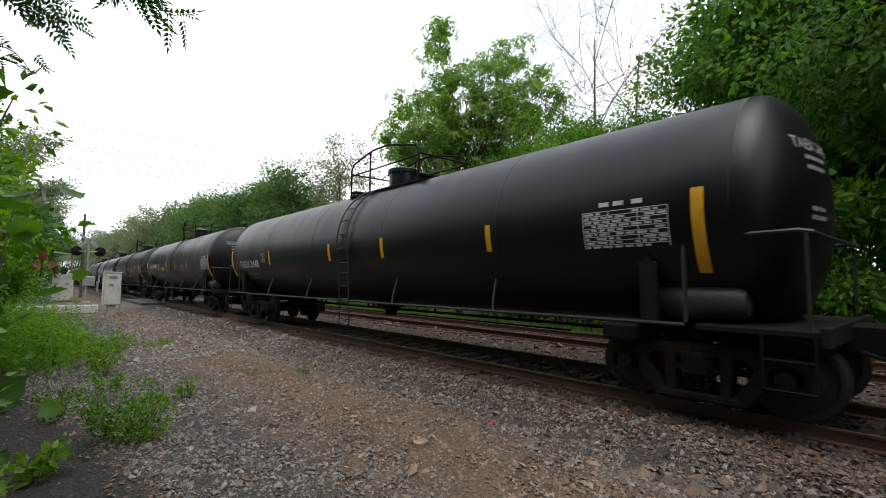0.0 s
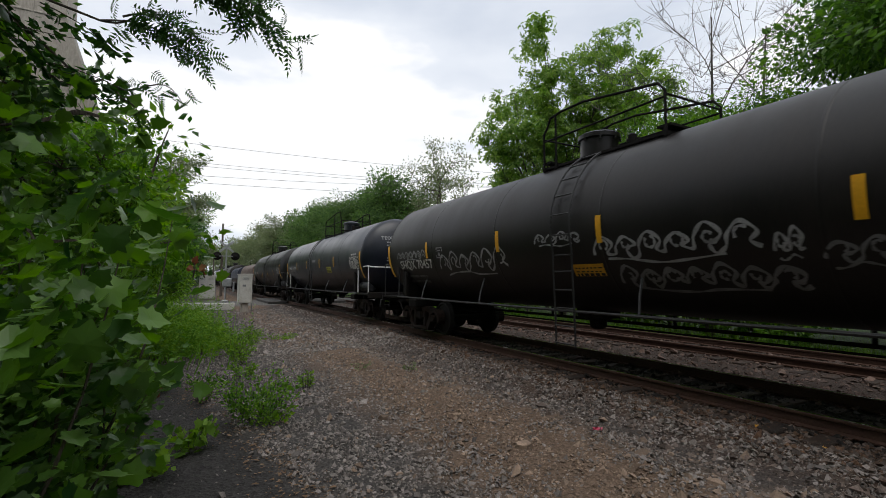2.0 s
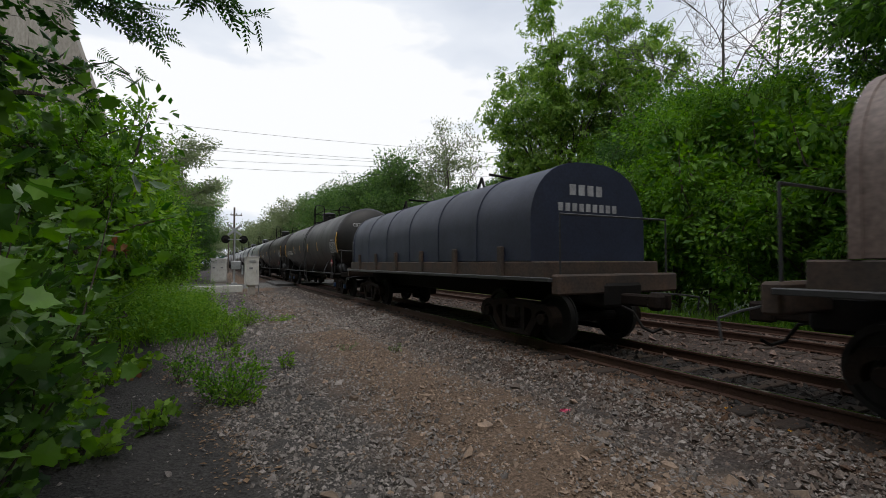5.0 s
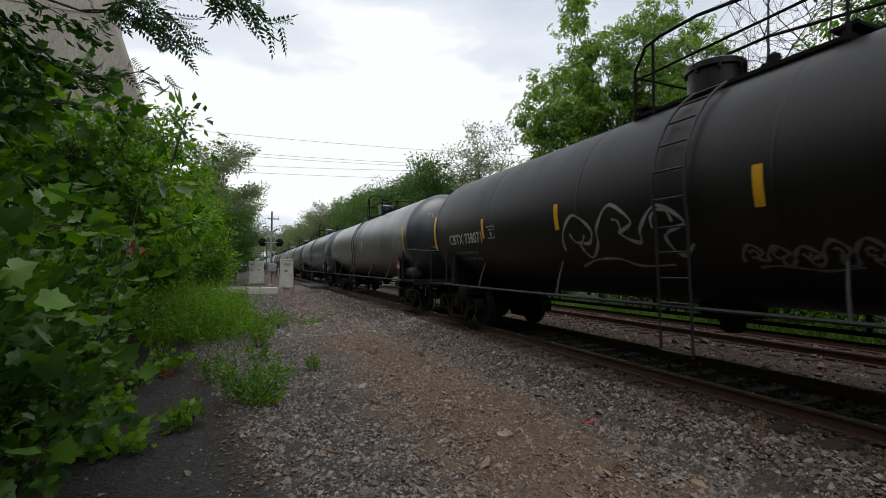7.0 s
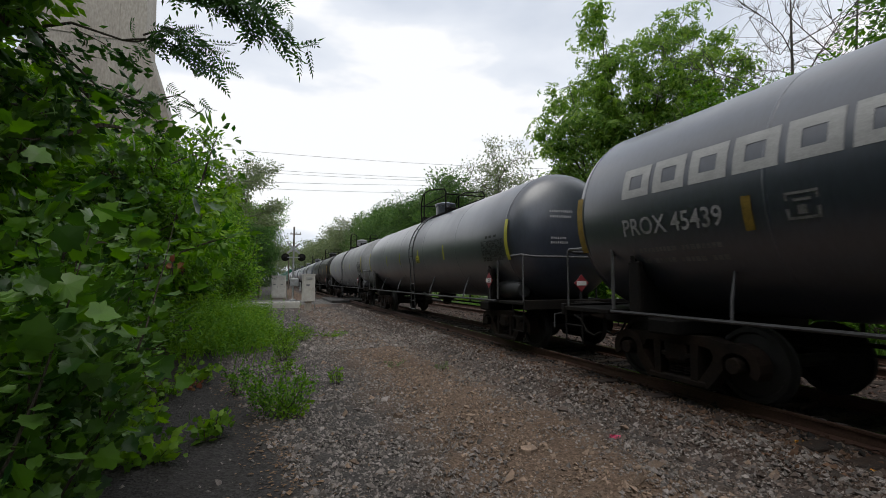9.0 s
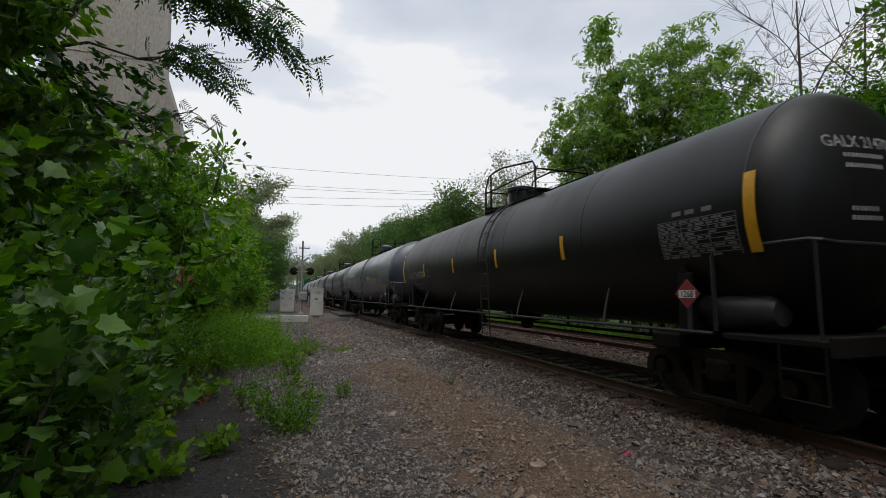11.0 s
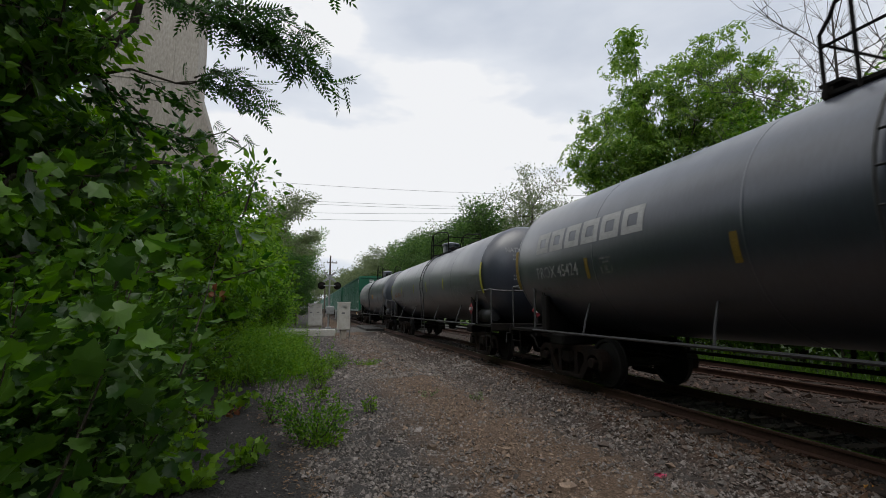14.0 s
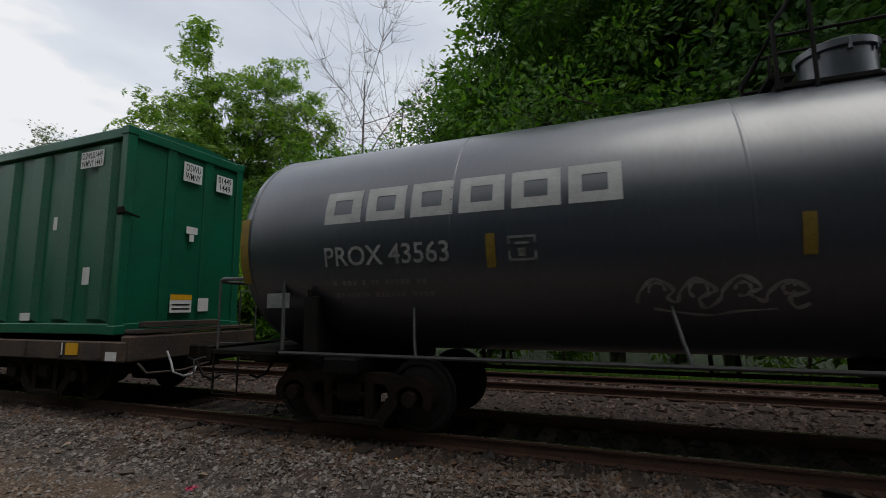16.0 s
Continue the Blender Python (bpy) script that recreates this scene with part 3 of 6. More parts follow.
build_track(XC, "track_1", "main track with polished rails on weathered timber ties", True)
build_track(XC2, "track_2", "second track with rusty rails on timber ties", False)


# ---- level crossing ----
def build_crossing():
    t = thing("crossing_panels", None, "worn asphalt and timber panels of the level crossing", "level crossing", kind="structure")
    for xc in (XC, XC2):
        for x0, x1 in ((xc - 2.2, xc - 0.86), (xc - 0.64, xc + 0.64), (xc + 0.86, xc + 2.1)):
            for k in range(4):
                y0 = ROAD[0] + 0.3 + k * 1.75
                part("panel", Solid().box(((x0 + x1) / 2, y0 + 0.86, -0.09), (x1 - x0, 1.72, 0.16), 0.015), M["asphalt"], t)


build_crossing()


def build_cabinet(x, y, w, d, h, foot, label, seed):
    """A signal cabinet on a pedestal: body, lid, doors with handles and louvres."""
    z0 = float(ground_z(x, y))
    t = thing("signal_cabinet", pose(x, y, z0, 0, 0, 3 if seed else -2), label, "signal cabinet", "signal cabinets")
    part("body", Solid().box((0, 0, foot + h / 2), (w, d, h), 0.015), M["cabinet"], t)
    part("lid", Solid().box((0, 0, foot + h + 0.03), (w + 0.08, d + 0.08, 0.06), 0.015), M["cabinet"], t)
    part("pedestal", Solid().box((0, 0, foot / 2 - 0.05), (w * (0.5 if foot > 0.3 else 1.1), d * 0.8, foot + 0.1), 0.02), M["concrete"], t, "concrete pedestal")
    n = 2 if w > 1 else 1
    for k in range(n):
        dx = (k - (n - 1) / 2) * w / n
        door = part("door", Solid().box((dx, -d / 2 - 0.012, foot + h / 2), (w / n - 0.05, 0.025, h - 0.1), 0.006), M["cabinet"], t)
        part("handle", Solid().rod((dx + w / n * 0.32, -d / 2 - 0.05, foot + h * 0.47), (dx + w / n * 0.32, -d / 2 - 0.05, foot + h * 0.55), 0.015), M["galv"], door, "steel handle")
        lou = Solid()
        for j in range(5):
            lou.box((dx, -d / 2 - 0.03, foot + h * 0.82 + j * 0.035), (w / n * 0.5, 0.015, 0.014))
        part("louvre", lou, M["galv"], door)
        part("notice", Solid().box((dx - w / n * 0.1, -d / 2 - 0.028, foot + h * 0.62), (0.2, 0.006, 0.12)), M["grey_mark"], door, "small grey notice plate")
    part("conduit", Solid().pipe([(w / 2 + 0.04, 0, 0), (w / 2 + 0.04, 0, foot + h * 0.5), (w / 2 - 0.02, 0, foot + h * 0.55)], 0.03), M["galv"], t)


build_cabinet(2.55, 31.0, 0.75, 0.7, 1.72, 0.55, "pale grey metal signal cabinet on a narrow concrete pedestal", 1)
build_cabinet(1.0, 48.0, 1.32, 0.9, 2.1, 0.2, "wide pale grey metal signal house beyond the road", 0)


def build_crossing_signal(x, y):
    t = thing("crossing_signal", pose(x, y, float(ground_z(x, y)), 0, 0, 0), "grey railway crossing signal with paired lamps, seen from behind", "crossing signal")
    part("mast", Solid().rod((0, 0, 0), (0, 0, 4.3), 0.06, 12), M["galv"], t)
    part("base", Solid().box((0, 0, 0.12), (0.4, 0.4, 0.3), 0.03), M["galv"], t)
    part("arm", Solid().rod((-0.62, 0, 3.45), (0.62, 0, 3.45), 0.03), M["galv"], t)
    for sx in (-0.6, 0.6):
        lamp = part("lamp", Solid().lathe([(-0.10, 0.05), (-0.05, 0.15), (0.05, 0.16), (0.06, 0.30), (0.075, 0.30)], (sx, 0, 3.45), 20), M["steel_black"], t, "black lamp with backing disc")
        part("hood", Solid().lathe([(0.076, 0.16), (0.33, 0.17), (0.33, 0.16), (0.08, 0.15)], (sx, 0, 3.47), 16), M["steel_black"], lamp)
    for a in (40, -40):
        part("crossbuck", Solid().box((0, 0.08, 4.15), (1.2, 0.02, 0.16), 0.004, Euler((0, radians(a), 0)).to_matrix()), M["galv"], t, "bare metal back of a crossbuck board")
    part("gate_box", Solid().box((0.1, 0.05, 1.55), (0.62, 0.45, 0.62), 0.04), M["galv"], t, "grey gate mechanism box")
    part("counterweight", Solid().box((0.55, 0.1, 1.2), (0.12, 0.16, 0.7), 0.02), M["galv"], t)
    part("gate_arm", Solid().box((0.12, 2.6, 1.45), (0.05, 4.6, 0.11), 0.01), M["white_sign"], t, "white lowered gate arm")


build_crossing_signal(1.85, 37.2)


def build_barrier(x0, x1, y, h):
    t = thing("road_edge_barrier", pose(0, y, float(ground_z(0, y))), "low pale concrete edging along the road", "barrier")
    n = 4
    w = (x1 - x0) / n
    for k in range(n):
        part("block", Solid().box((x0 + (k + 0.5) * w, 0, h / 2 - 0.03), (w - 0.02, 0.3, h + 0.06), 0.03), M["cabinet"], t)


build_barrier(-2.6, 2.2, 33.4, 0.42)


def build_pole(x, y, h, name="utility_pole", arms=True):
    t = thing(name, pose(x, y, -0.4), "weathered wooden utility pole with crossarm and insulators", "utility pole", "utility poles")
    part("pole", Solid().rod((0, 0, -0.2), (0, 0, h), 0.15, 12, 0.1), M["pole_wood"], t)
    if arms:
        part("crossarm", Solid().box((0.2, 0, h - 0.9), (1.3, 0.1, 0.12), 0.01), M["pole_wood"], t)
        for k in (-0.35, 0.25, 0.75):
            part("insulator", Solid().lathe([(0, 0.03), (0.05, 0.06), (0.1, 0.035), (0.16, 0.05), (0.2, 0.02)], (k, 0, h - 0.84), 10, 2), M["galv"], t)
    for k in range(6):
        part("step", Solid().rod((-0.2, 0, 3.2 + k * 0.55), (0.2, 0, 3.2 + k * 0.55), 0.012), M["galv"], t)


build_pole(2.8, 60, 8.5)
build_pole(3.4, 96, 8.8)


def build_wire(y, pts, r=0.013):
    (x0, z0), (x1, z1), sag = pts
    path = []
    for i in range(25):
        k = i / 24
        path.append((x0 + (x1 - x0) * k, y + 0.6 * (k - 0.5), z0 + (z1 - z0) * k - sag * 4 * k * (1 - k)))
    tagged(new("power_line", Solid().pipe(path, r, 5).mesh("power_line", M["wire"])), "thin dark overhead cable spanning the tracks", "cable", "overhead cables")


for y, pts in ((43, ((-30, 13.2), (34, 14.2), 0.95)), (43.2, ((-30, 11.5), (34, 12.95), 0.95)), (43.4, ((-30, 11.3), (34, 12.7), 0.95)), (42.8, ((-30, 9.6), (34, 12.6), 0.95)), (42.6, ((-30, 9.4), (34, 11.5), 0.95))):
    build_wire(y, pts)


# ---- concrete pier behind the thicket ----
def build_pier():
    t = thing("concrete_pier", None, "tall stained concrete pier with a flared shoulder behind the trees", "concrete pier")
    y0, y1 = 22.0, 23.6
    so = Solid()
    so.prism([(-10.4, -0.6), (-3.6, -0.6), (-3.7, 7.6), (-4.9, 11.4), (-5.1, 24), (-8.8, 24), (-8.8, 11.4), (-10.4, 7.6)], y0, y1, axis=1)
    part("shaft", so, M["concrete"], t, "", 20)
    for z in (7.55, 11.45, 15.2, 19.0):
        part("joint", Solid().box((-6.75, y0 - 0.012, z), (3.6 if z > 9 else 6.4, 0.03, 0.07), 0.01), M["concrete"], t)
    for x in (-5.9, -7.4):
        part("form_line", Solid().box((x, y0 - 0.01, 12), (0.06, 0.025, 23.5), 0.006), M["concrete"], t)
    part("cap", Solid().box((-6.95, 22.8, 24.4), (4.4, 2.4, 0.9), 0.05), M["concrete"], t)


build_pier()


# ---- the train ----
SPEED = 20.7
CARS = []       # (car, y at the start)


def text_mesh(text, size, mat, width=None):
    """Letters in the built-in font, as a flat mesh with its lower left at the origin."""
    cu = bpy.data.curves.new("letters", "FONT")
    cu.body, cu.size, cu.resolution_u = text, size, 3
    cu.offset = 0.012 * size
    ob = bpy.data.objects.new("letters", cu)
    scene.collection.objects.link(ob)
    me = bpy.data.meshes.new_from_object(ob.evaluated_get(bpy.context.evaluated_depsgraph_get()))
    bpy.data.objects.remove(ob)
    co = np.empty(len(me.vertices) * 3)
    me.vertices.foreach_get("co", co)
    co = co.reshape(-1, 3)
    faces = [tuple(p.vertices) for p in me.polygons]
    bpy.data.meshes.remove(me)
    if width:
        co[:, 0] *= width / max(1e-6, co[:, 0].max())
    return co, faces


class Tank:
    """The cylinder on which marks are laid: off runs from the trailing end forward, z is the height."""

    def __init__(self, r, zc, mid):
        self.r, self.zc, self.mid = r, zc, mid

    def at(self, off, z, lift=0.004):
        r = self.r + lift
        d = min(abs(z - self.zc), r * 0.999)
        return (-math.sqrt(r * r - d * d), self.mid - off, z)

    def patch(self, so, off0, off1, z0, z1, lift=0.005, n=6):
        """A thin curved plate between the heights."""
        vs, fs = [], []
        for i in range(n + 1):
            z = z0 + (z1 - z0) * i / n
            vs += [self.at(off0, z, lift), self.at(off1, z, lift)]
        for i in range(n):
            fs.append((2 * i, 2 * i + 1, 2 * i + 3, 2 * i + 2))
        return so.add(vs, fs)

    def letters(self, text, off, z, size, width=None):
        co, faces = text_mesh(text, size, None, width)
        so = Solid()
        return so.add([self.at(off + a, z + b, 0.006) for a, b, _ in co], faces)

    def stroke(self, so, knots, rad):
        """One smooth ribbon of spray paint through the knots."""
        m, pts = len(knots), []
        for i in range(m - 1):
            p = [knots[max(0, i - 1)], knots[i], knots[i + 1], knots[min(m - 1, i + 2)]]
            for q in range(7):
                t = q / 7
                pts.append(tuple(0.5 * (2 * p[1][a] + (p[2][a] - p[0][a]) * t + (2 * p[0][a] - 5 * p[1][a] + 4 * p[2][a] - p[3][a]) * t * t + (3 * p[1][a] - p[0][a] - 3 * p[2][a] + p[3][a]) * t ** 3) for a in (0, 1)))
        vs = []
        for i, (u, v) in enumerate(pts):
            a, b = pts[max(0, i - 1)], pts[min(len(pts) - 1, i + 1)]
            d = Vector((a[1] - b[1], b[0] - a[0]))
            d = d.normalized() * rad * (0.75 + 0.25 * math.sin(i * 0.7)) if d.length > 1e-6 else Vector((0, rad))
            vs += [self.at(u - d.x, v - d.y), self.at(u + d.x, v + d.y)]
        so.add(vs, [(2 * i, 2 * i + 1, 2 * i + 3, 2 * i + 2) for i in range(len(pts) - 1)])

    def scribble(self, so, off, z, w, h, seed, r=0.018):
        """A spray-painted outline of swelling, bubble-like forms with loops inside."""
        rr = random.Random(seed)
        n = max(2, round(w / (0.9 * h + 0.06)))
        step = w / n
        knots = [(off, z + 0.2 * h)]
        for k in range(n):
            c, top = off + (k + 0.5) * step, h * rr.uniform(0.75, 1.05)
            knots += [(c - 0.42 * step, z + 0.62 * top), (c - 0.05 * step, z + top), (c + 0.40 * step, z + 0.66 * top), (c + rr.uniform(0.1, 0.3) * step, z + rr.uniform(0.25, 0.45) * h)]
            if rr.random() < 0.5:
                knots += [(c + 0.02 * step, z + 0.3 * h), (c + 0.2 * step, z + 0.05 * h)]
            knots.append((c + 0.5 * step, z + rr.uniform(0.12, 0.3) * h))
        self.stroke(so, knots, r)
        for k in range(n):
            c = off + (k + 0.5) * step
            a0, e = rr.uniform(0, 6.28), rr.uniform(0.14, 0.24)
            self.stroke(so, [(c + e * step * math.cos(a0 + 0.9 * i), z + h * (0.55 + e * math.sin(a0 + 0.9 * i))) for i in range(rr.choice((4, 5, 7)))], r * 0.8)
        self.stroke(so, [(off + w * q, z - h * (0.05 + 0.1 * math.sin(9 * q + seed))) for q in (0.1, 0.25, 0.45, 0.6, 0.85)], r * 0.7)
        return so


def side_frame_mesh():
    """A cast side frame: bowed top member, hoods over the bearings, slanting webs with openings, spring seat."""
    so = Solid()
    top = [(-0.80, 0.70), (-0.5, 0.76), (0.5, 0.76), (0.80, 0.70)]
    low = [(-0.74, 0.56), (-0.46, 0.63), (0.46, 0.63), (0.74, 0.56)]
    for i in range(3):
        so.prism([top[i], top[i + 1], low[i + 1], low[i]], -0.10, 0.10, axis=0)
    for s in (-1, 1):
        # the hood bends round the bearing
        ring = [(math.cos(radians(a)), math.sin(radians(a))) for a in range(-30, 181, 21)]
        for (c0, s0), (c1, s1) in zip(ring, ring[1:]):
            so.prism([(s * (0.89 + 0.31 * c0), 0.46 + 0.27 * s0), (s * (0.89 + 0.31 * c1), 0.46 + 0.27 * s1), (s * (0.89 + 0.19 * c1), 0.46 + 0.155 * s1), (s * (0.89 + 0.19 * c0), 0.46 + 0.155 * s0)], -0.11, 0.11, axis=0)
        # slanting web, column and gusset
        so.prism([(s * 0.72, 0.62), (s * 0.56, 0.44), (s * 0.30, 0.10), (s * 0.50, 0.10), (s * 0.72, 0.38)], -0.10, 0.10, axis=0)
        so.prism([(s * 0.38, 0.66), (s * 0.25, 0.66), (s * 0.25, 0.16), (s * 0.36, 0.16)], -0.11, 0.11, axis=0)
        so.prism([(s * 0.62, 0.66), (s * 0.50, 0.66), (s * 0.60, 0.50), (s * 0.70, 0.56)], -0.09, 0.09, axis=0)
    so.box((0, 0, 0.14), (0.24, 0.94, 0.10), 0.025)
    so.box((0, 0, 0.47), (0.23, 0.50, 0.07), 0.02)
    return so.mesh("side_frame", M["steel_brown"], 40)


SHARED = {}


def share(key, make):
    if key not in SHARED:
        SHARED[key] = make()
    return SHARED[key]


def add_truck(car, y, cap_mat):
    """Bogie: two side frames, bolster, springs, two axles with wheels and bearing caps."""
    frame_me = share("frame", side_frame_mesh)
    for sx in (-1, 1):
        f = part("side_frame", frame_me, None, car, "cast rust-brown truck side frame")
        f.matrix_basis = pose(sx * 1.0, y, 0)

        def springs():
            so = Solid()
            for k in (-0.13, 0.0, 0.13):
                for j in range(6):
                    so.lathe([(0, 0.05), (0.012, 0.062), (0.024, 0.05)], (0, k, 0.215 + j * 0.04), 10, 2)
            return so.mesh("spring_pack", M["steel_brown"])
        s = part("spring_pack", share("springs", springs), None, f)
        for k in (-0.89, 0.89):
            c = part("bearing_cap", share("cap" + cap_mat, lambda: Solid().lathe([(-0.16, 0.09), (-0.15, 0.10), (-0.06, 0.105), (0.0, 0.115), (0.08, 0.115)], (0, 0, 0.46), 14, 0).mesh("bearing_cap", M[cap_mat])), None, f)
            c.matrix_basis = pose(0, k, 0, 0, 0, 0 if sx < 0 else 180)
    part("bolster", share("bolster", lambda: Solid().box((0, 0, 0.52), (2.3, 0.36, 0.3), 0.05).mesh("bolster", M["steel_brown"])), None, car).matrix_basis = pose(0, y, 0)

    def wheelset():
        so = Solid()
        so.rod((-1.0, 0, 0), (1.0, 0, 0), 0.085, 10)
        for s in (-1, 1):
            prof = [(-0.07, 0.12), (-0.06, 0.20), (-0.03, 0.38), (-0.065, 0.40), (-0.065, 0.455), (0.04, 0.46), (0.045, 0.485), (0.07, 0.485), (0.07, 0.40), (0.0, 0.38), (0.03, 0.2), (0.07, 0.12)]
            so.lathe([(a * -s, r) for a, r in prof], (s * 0.752, 0, 0), 26, 0)
        return so.mesh("wheelset", M["wheel"])
    for k in (-0.89, 0.89):
        part("wheelset", share("wheelset", wheelset), None, car, "steel wheels on an axle").matrix_basis = pose(0, y + k, 0.46)


def add_coupler(car, y, s):
    """Coupler, air hose and cut lever at one end; s: +1 at the trailing end."""
    def make():
        so = Solid()
        so.box((0, -0.3, 0.85), (0.2, 0.7, 0.2), 0.03)
        so.box((0.06, 0.12, 0.85), (0.22, 0.26, 0.28), 0.06)
        so.box((-0.13, 0.1, 0.85), (0.08, 0.3, 0.26), 0.03)
        return so.mesh("coupler", M["steel_brown"])
    part("coupler", share("coupler", make), None, car).matrix_basis = pose(0, y, 0, 0, 0, 0 if s > 0 else 180)

    def hose():
        return Solid().pipe([(0.3, -0.35, 0.75), (0.32, -0.1, 0.68), (0.3, 0.05, 0.45), (0.22, 0.18, 0.38), (0.12, 0.26, 0.45)], 0.025, 6).mesh("air_hose", M["steel_black"])
    part("air_hose", share("hose", hose), None, car).matrix_basis = pose(0, y, 0, 0, 0, 0 if s > 0 else 180)

    def lever():
        return Solid().pipe([(-1.42, -0.18, 0.62), (-1.38, -0.12, 0.86), (-0.9, -0.1, 0.92), (-0.1, -0.1, 0.98)], 0.016, 6).mesh("cut_lever", M["rail_grey"])
    part("cut_lever", share("lever", lever), None, car).matrix_basis = pose(0, y, 0, 0, 0, 0 if s > 0 else 180)


def tank_car(s_end, paint, mark="", label="", r=1.5, zc=2.5, mark_mat="white", mark_off=1.25, mark_z=2.05, mark_w=1.75, mark_h=0.25, stripes=(4.05, 6.3, 8.8, 11.4), stripe_mat="yellow",
             lad=8.2, man=7.7, plat=(6.9, 9.7), table=True, logo=False, band=None, panel=None, graffiti=(), rail_mat="rail_dark", end_rail="rail_dark", placard=True, head_mark=True, caps="steel_brown", res=True, big_panel=None, table_mat="faded", lead=15.42, truck_fwd=0.6, truck_back=0.0, stencil_rows=None, front=None, table_back=0.0, stripe_z=(2.12, 2.56), logo_at=1.62, logo_pitch=0.622):
    """One tank car. Offsets run from the trailing end of the shell towards the leading end."""
    mid = (lead + 0.38) / 2          # half the length of the shell, less the bulge of its head
    E = mid - 8.2
    front = front or lead             # where the leading stripe and table stand
    car = thing("tank_car", pose(XC, s_end - mid, 0), label, "tank car", "tank cars of the train")
    CARS.append((car, s_end - mid))
    T = Tank(r, zc, mid)

    hs = mid + 0.25                   # to the tip of the head

    def shell():
        h = 0.62
        prof = [(-hs + h - h * math.cos(math.pi / 2 * i / 8), max(0.02, r * math.sin(math.pi / 2 * i / 8))) for i in range(9)]
        prof += [(-(hs - h) + 2 * (hs - h) * k / 8, r) for k in range(1, 8)]
        prof += [(-p, q) for p, q in prof[:9][::-1]]
        return Solid().lathe(prof, (0, 0, zc), 72, 1).mesh("shell", M[paint], 50)
    body = part("shell", share(("shell", paint, r, zc, mid), shell), None, car)

    def seam():
        return Solid().lathe([(-0.02, r + 0.001), (-0.012, r + 0.005), (0.012, r + 0.005), (0.02, r + 0.001)], (0, 0, zc), 60, 1).mesh("weld_seam", M[paint])
    for y in (-1, -0.6, -0.2, 0.2, 0.6, 1):
        part("weld_seam", share(("seam", paint, r, zc), seam), None, body).matrix_basis = pose(0, y * (hs - 0.62), 0)
    if band:
        so = Solid()
        so.lathe([(mid - band[0], r + 0.002), (mid - band[0] - 0.005, r + 0.007), (mid - band[1] + 0.005, r + 0.007), (mid - band[1], r + 0.002)], (0, 0, zc), 60, 1)
        part("girth_band", so, M[band[2]], body, "lighter worn band round the shell")
    # sills, end platforms, saddles
    for s in (-1, 1):
        def plat_me():
            so = Solid()
            so.box((0, 8.0, 1.0), (2.86, 1.2, 0.07), 0.01)
            so.box((0, 7.7, 0.88), (0.5, 2.4, 0.34), 0.03)
            so.box((0, 8.58, 0.98), (2.9, 0.08, 0.2), 0.01)
            return so.mesh("end_platform", M["steel_black"])
        part("end_platform", share("plat", plat_me), None, car, "black steel end platform").matrix_basis = pose(0, s * E, 0, 0, 0, 0 if s > 0 else 180)

        def saddle_me():
            so = Solid()
            so.prism([(-1.33, 1.0), (1.33, 1.0), (1.42, 1.85), (1.1, 1.5), (0.6, 1.2), (-0.6, 1.2), (-1.1, 1.5), (-1.42, 1.85)], 6.82, 6.9, axis=1)
            so.box((-1.36, 6.86, 1.38), (0.1, 0.22, 0.78), 0.02).box((1.36, 6.86, 1.38), (0.1, 0.22, 0.78), 0.02)
            so.box((0, 6.44, 0.86), (2.7, 0.5, 0.22), 0.03)
            return so.mesh("saddle", M["steel_black"])
        part("saddle", share("saddle", saddle_me), None, car).matrix_basis = pose(0, s * E, 0, 0, 0, 0 if s > 0 else 180)
        add_truck(car, s * (6.44 + E) - (truck_fwd if s < 0 else -truck_back), caps)
        add_coupler(car, s * (mid + 0.85), s)
        # end handrails, ladder steps

        def end_rail_me():
            so = Solid()
            so.pipe([(-1.40, 7.3, 1.05), (-1.40, 7.3, 1.95), (-1.40, 7.36, 2.02), (-1.40, 8.4, 2.04), (-1.36, 8.5, 2.02), (-1.2, 8.52, 2.0), (1.2, 8.52, 2.0), (1.36, 8.5, 2.02), (1.40, 8.4, 2.04), (1.40, 7.36, 2.02), (1.40, 7.3, 1.95), (1.40, 7.3, 1.05)], 0.026, 8)
            for x in (-1.4, 1.4):
                so.rod((x, 8.46, 1.0), (x, 8.46, 2.03), 0.018, 6)
            return so.mesh("end_handrail", M[end_rail])
        part("end_handrail", share(("endrail", end_rail), end_rail_me), None, car, "painted end handrail").matrix_basis = pose(0, s * E, 0, 0, 0, 0 if s > 0 else 180)

        def steps_me():
            so = Solid()
            so.pipe([(0, 8.05, 1.02), (0, 8.05, 0.42), (0, 8.5, 0.42), (0, 8.5, 1.02)], 0.016, 6)
            so.rod((0, 8.05, 0.72), (0, 8.5, 0.72), 0.014, 6)
            return so.mesh("step_ladder", M["steel_black"])
        part("step_ladder", share("steps", steps_me), None, car).matrix_basis = pose(1.42 * s, s * E, 0, 0, 0, 0 if s > 0 else 180)
        part("step_ladder", share("steps", steps_me), None, car).matrix_basis = pose(-1.42 * s, s * E, 0, 0, 0, 0 if s > 0 else 180)
    # side handrail on brackets, low pipe under the belly
    for s in (-1, 1):
        def side_rail_me():
            so = Solid()
            so.pipe([(-1.45, -7.3 - E, 1.02), (-1.45, -3, 1.01), (-1.45, 3, 1.01), (-1.45, 7.3 + E, 1.02)], 0.024, 8)
            return so.mesh("side_handrail", M[rail_mat])
        hr = part("side_handrail", share(("siderail", rail_mat, mid), side_rail_me), None, car, "long pipe handrail along the sill")
        hr.matrix_basis = pose(0, 0, 0, 0, 0, 0 if s < 0 else 180)

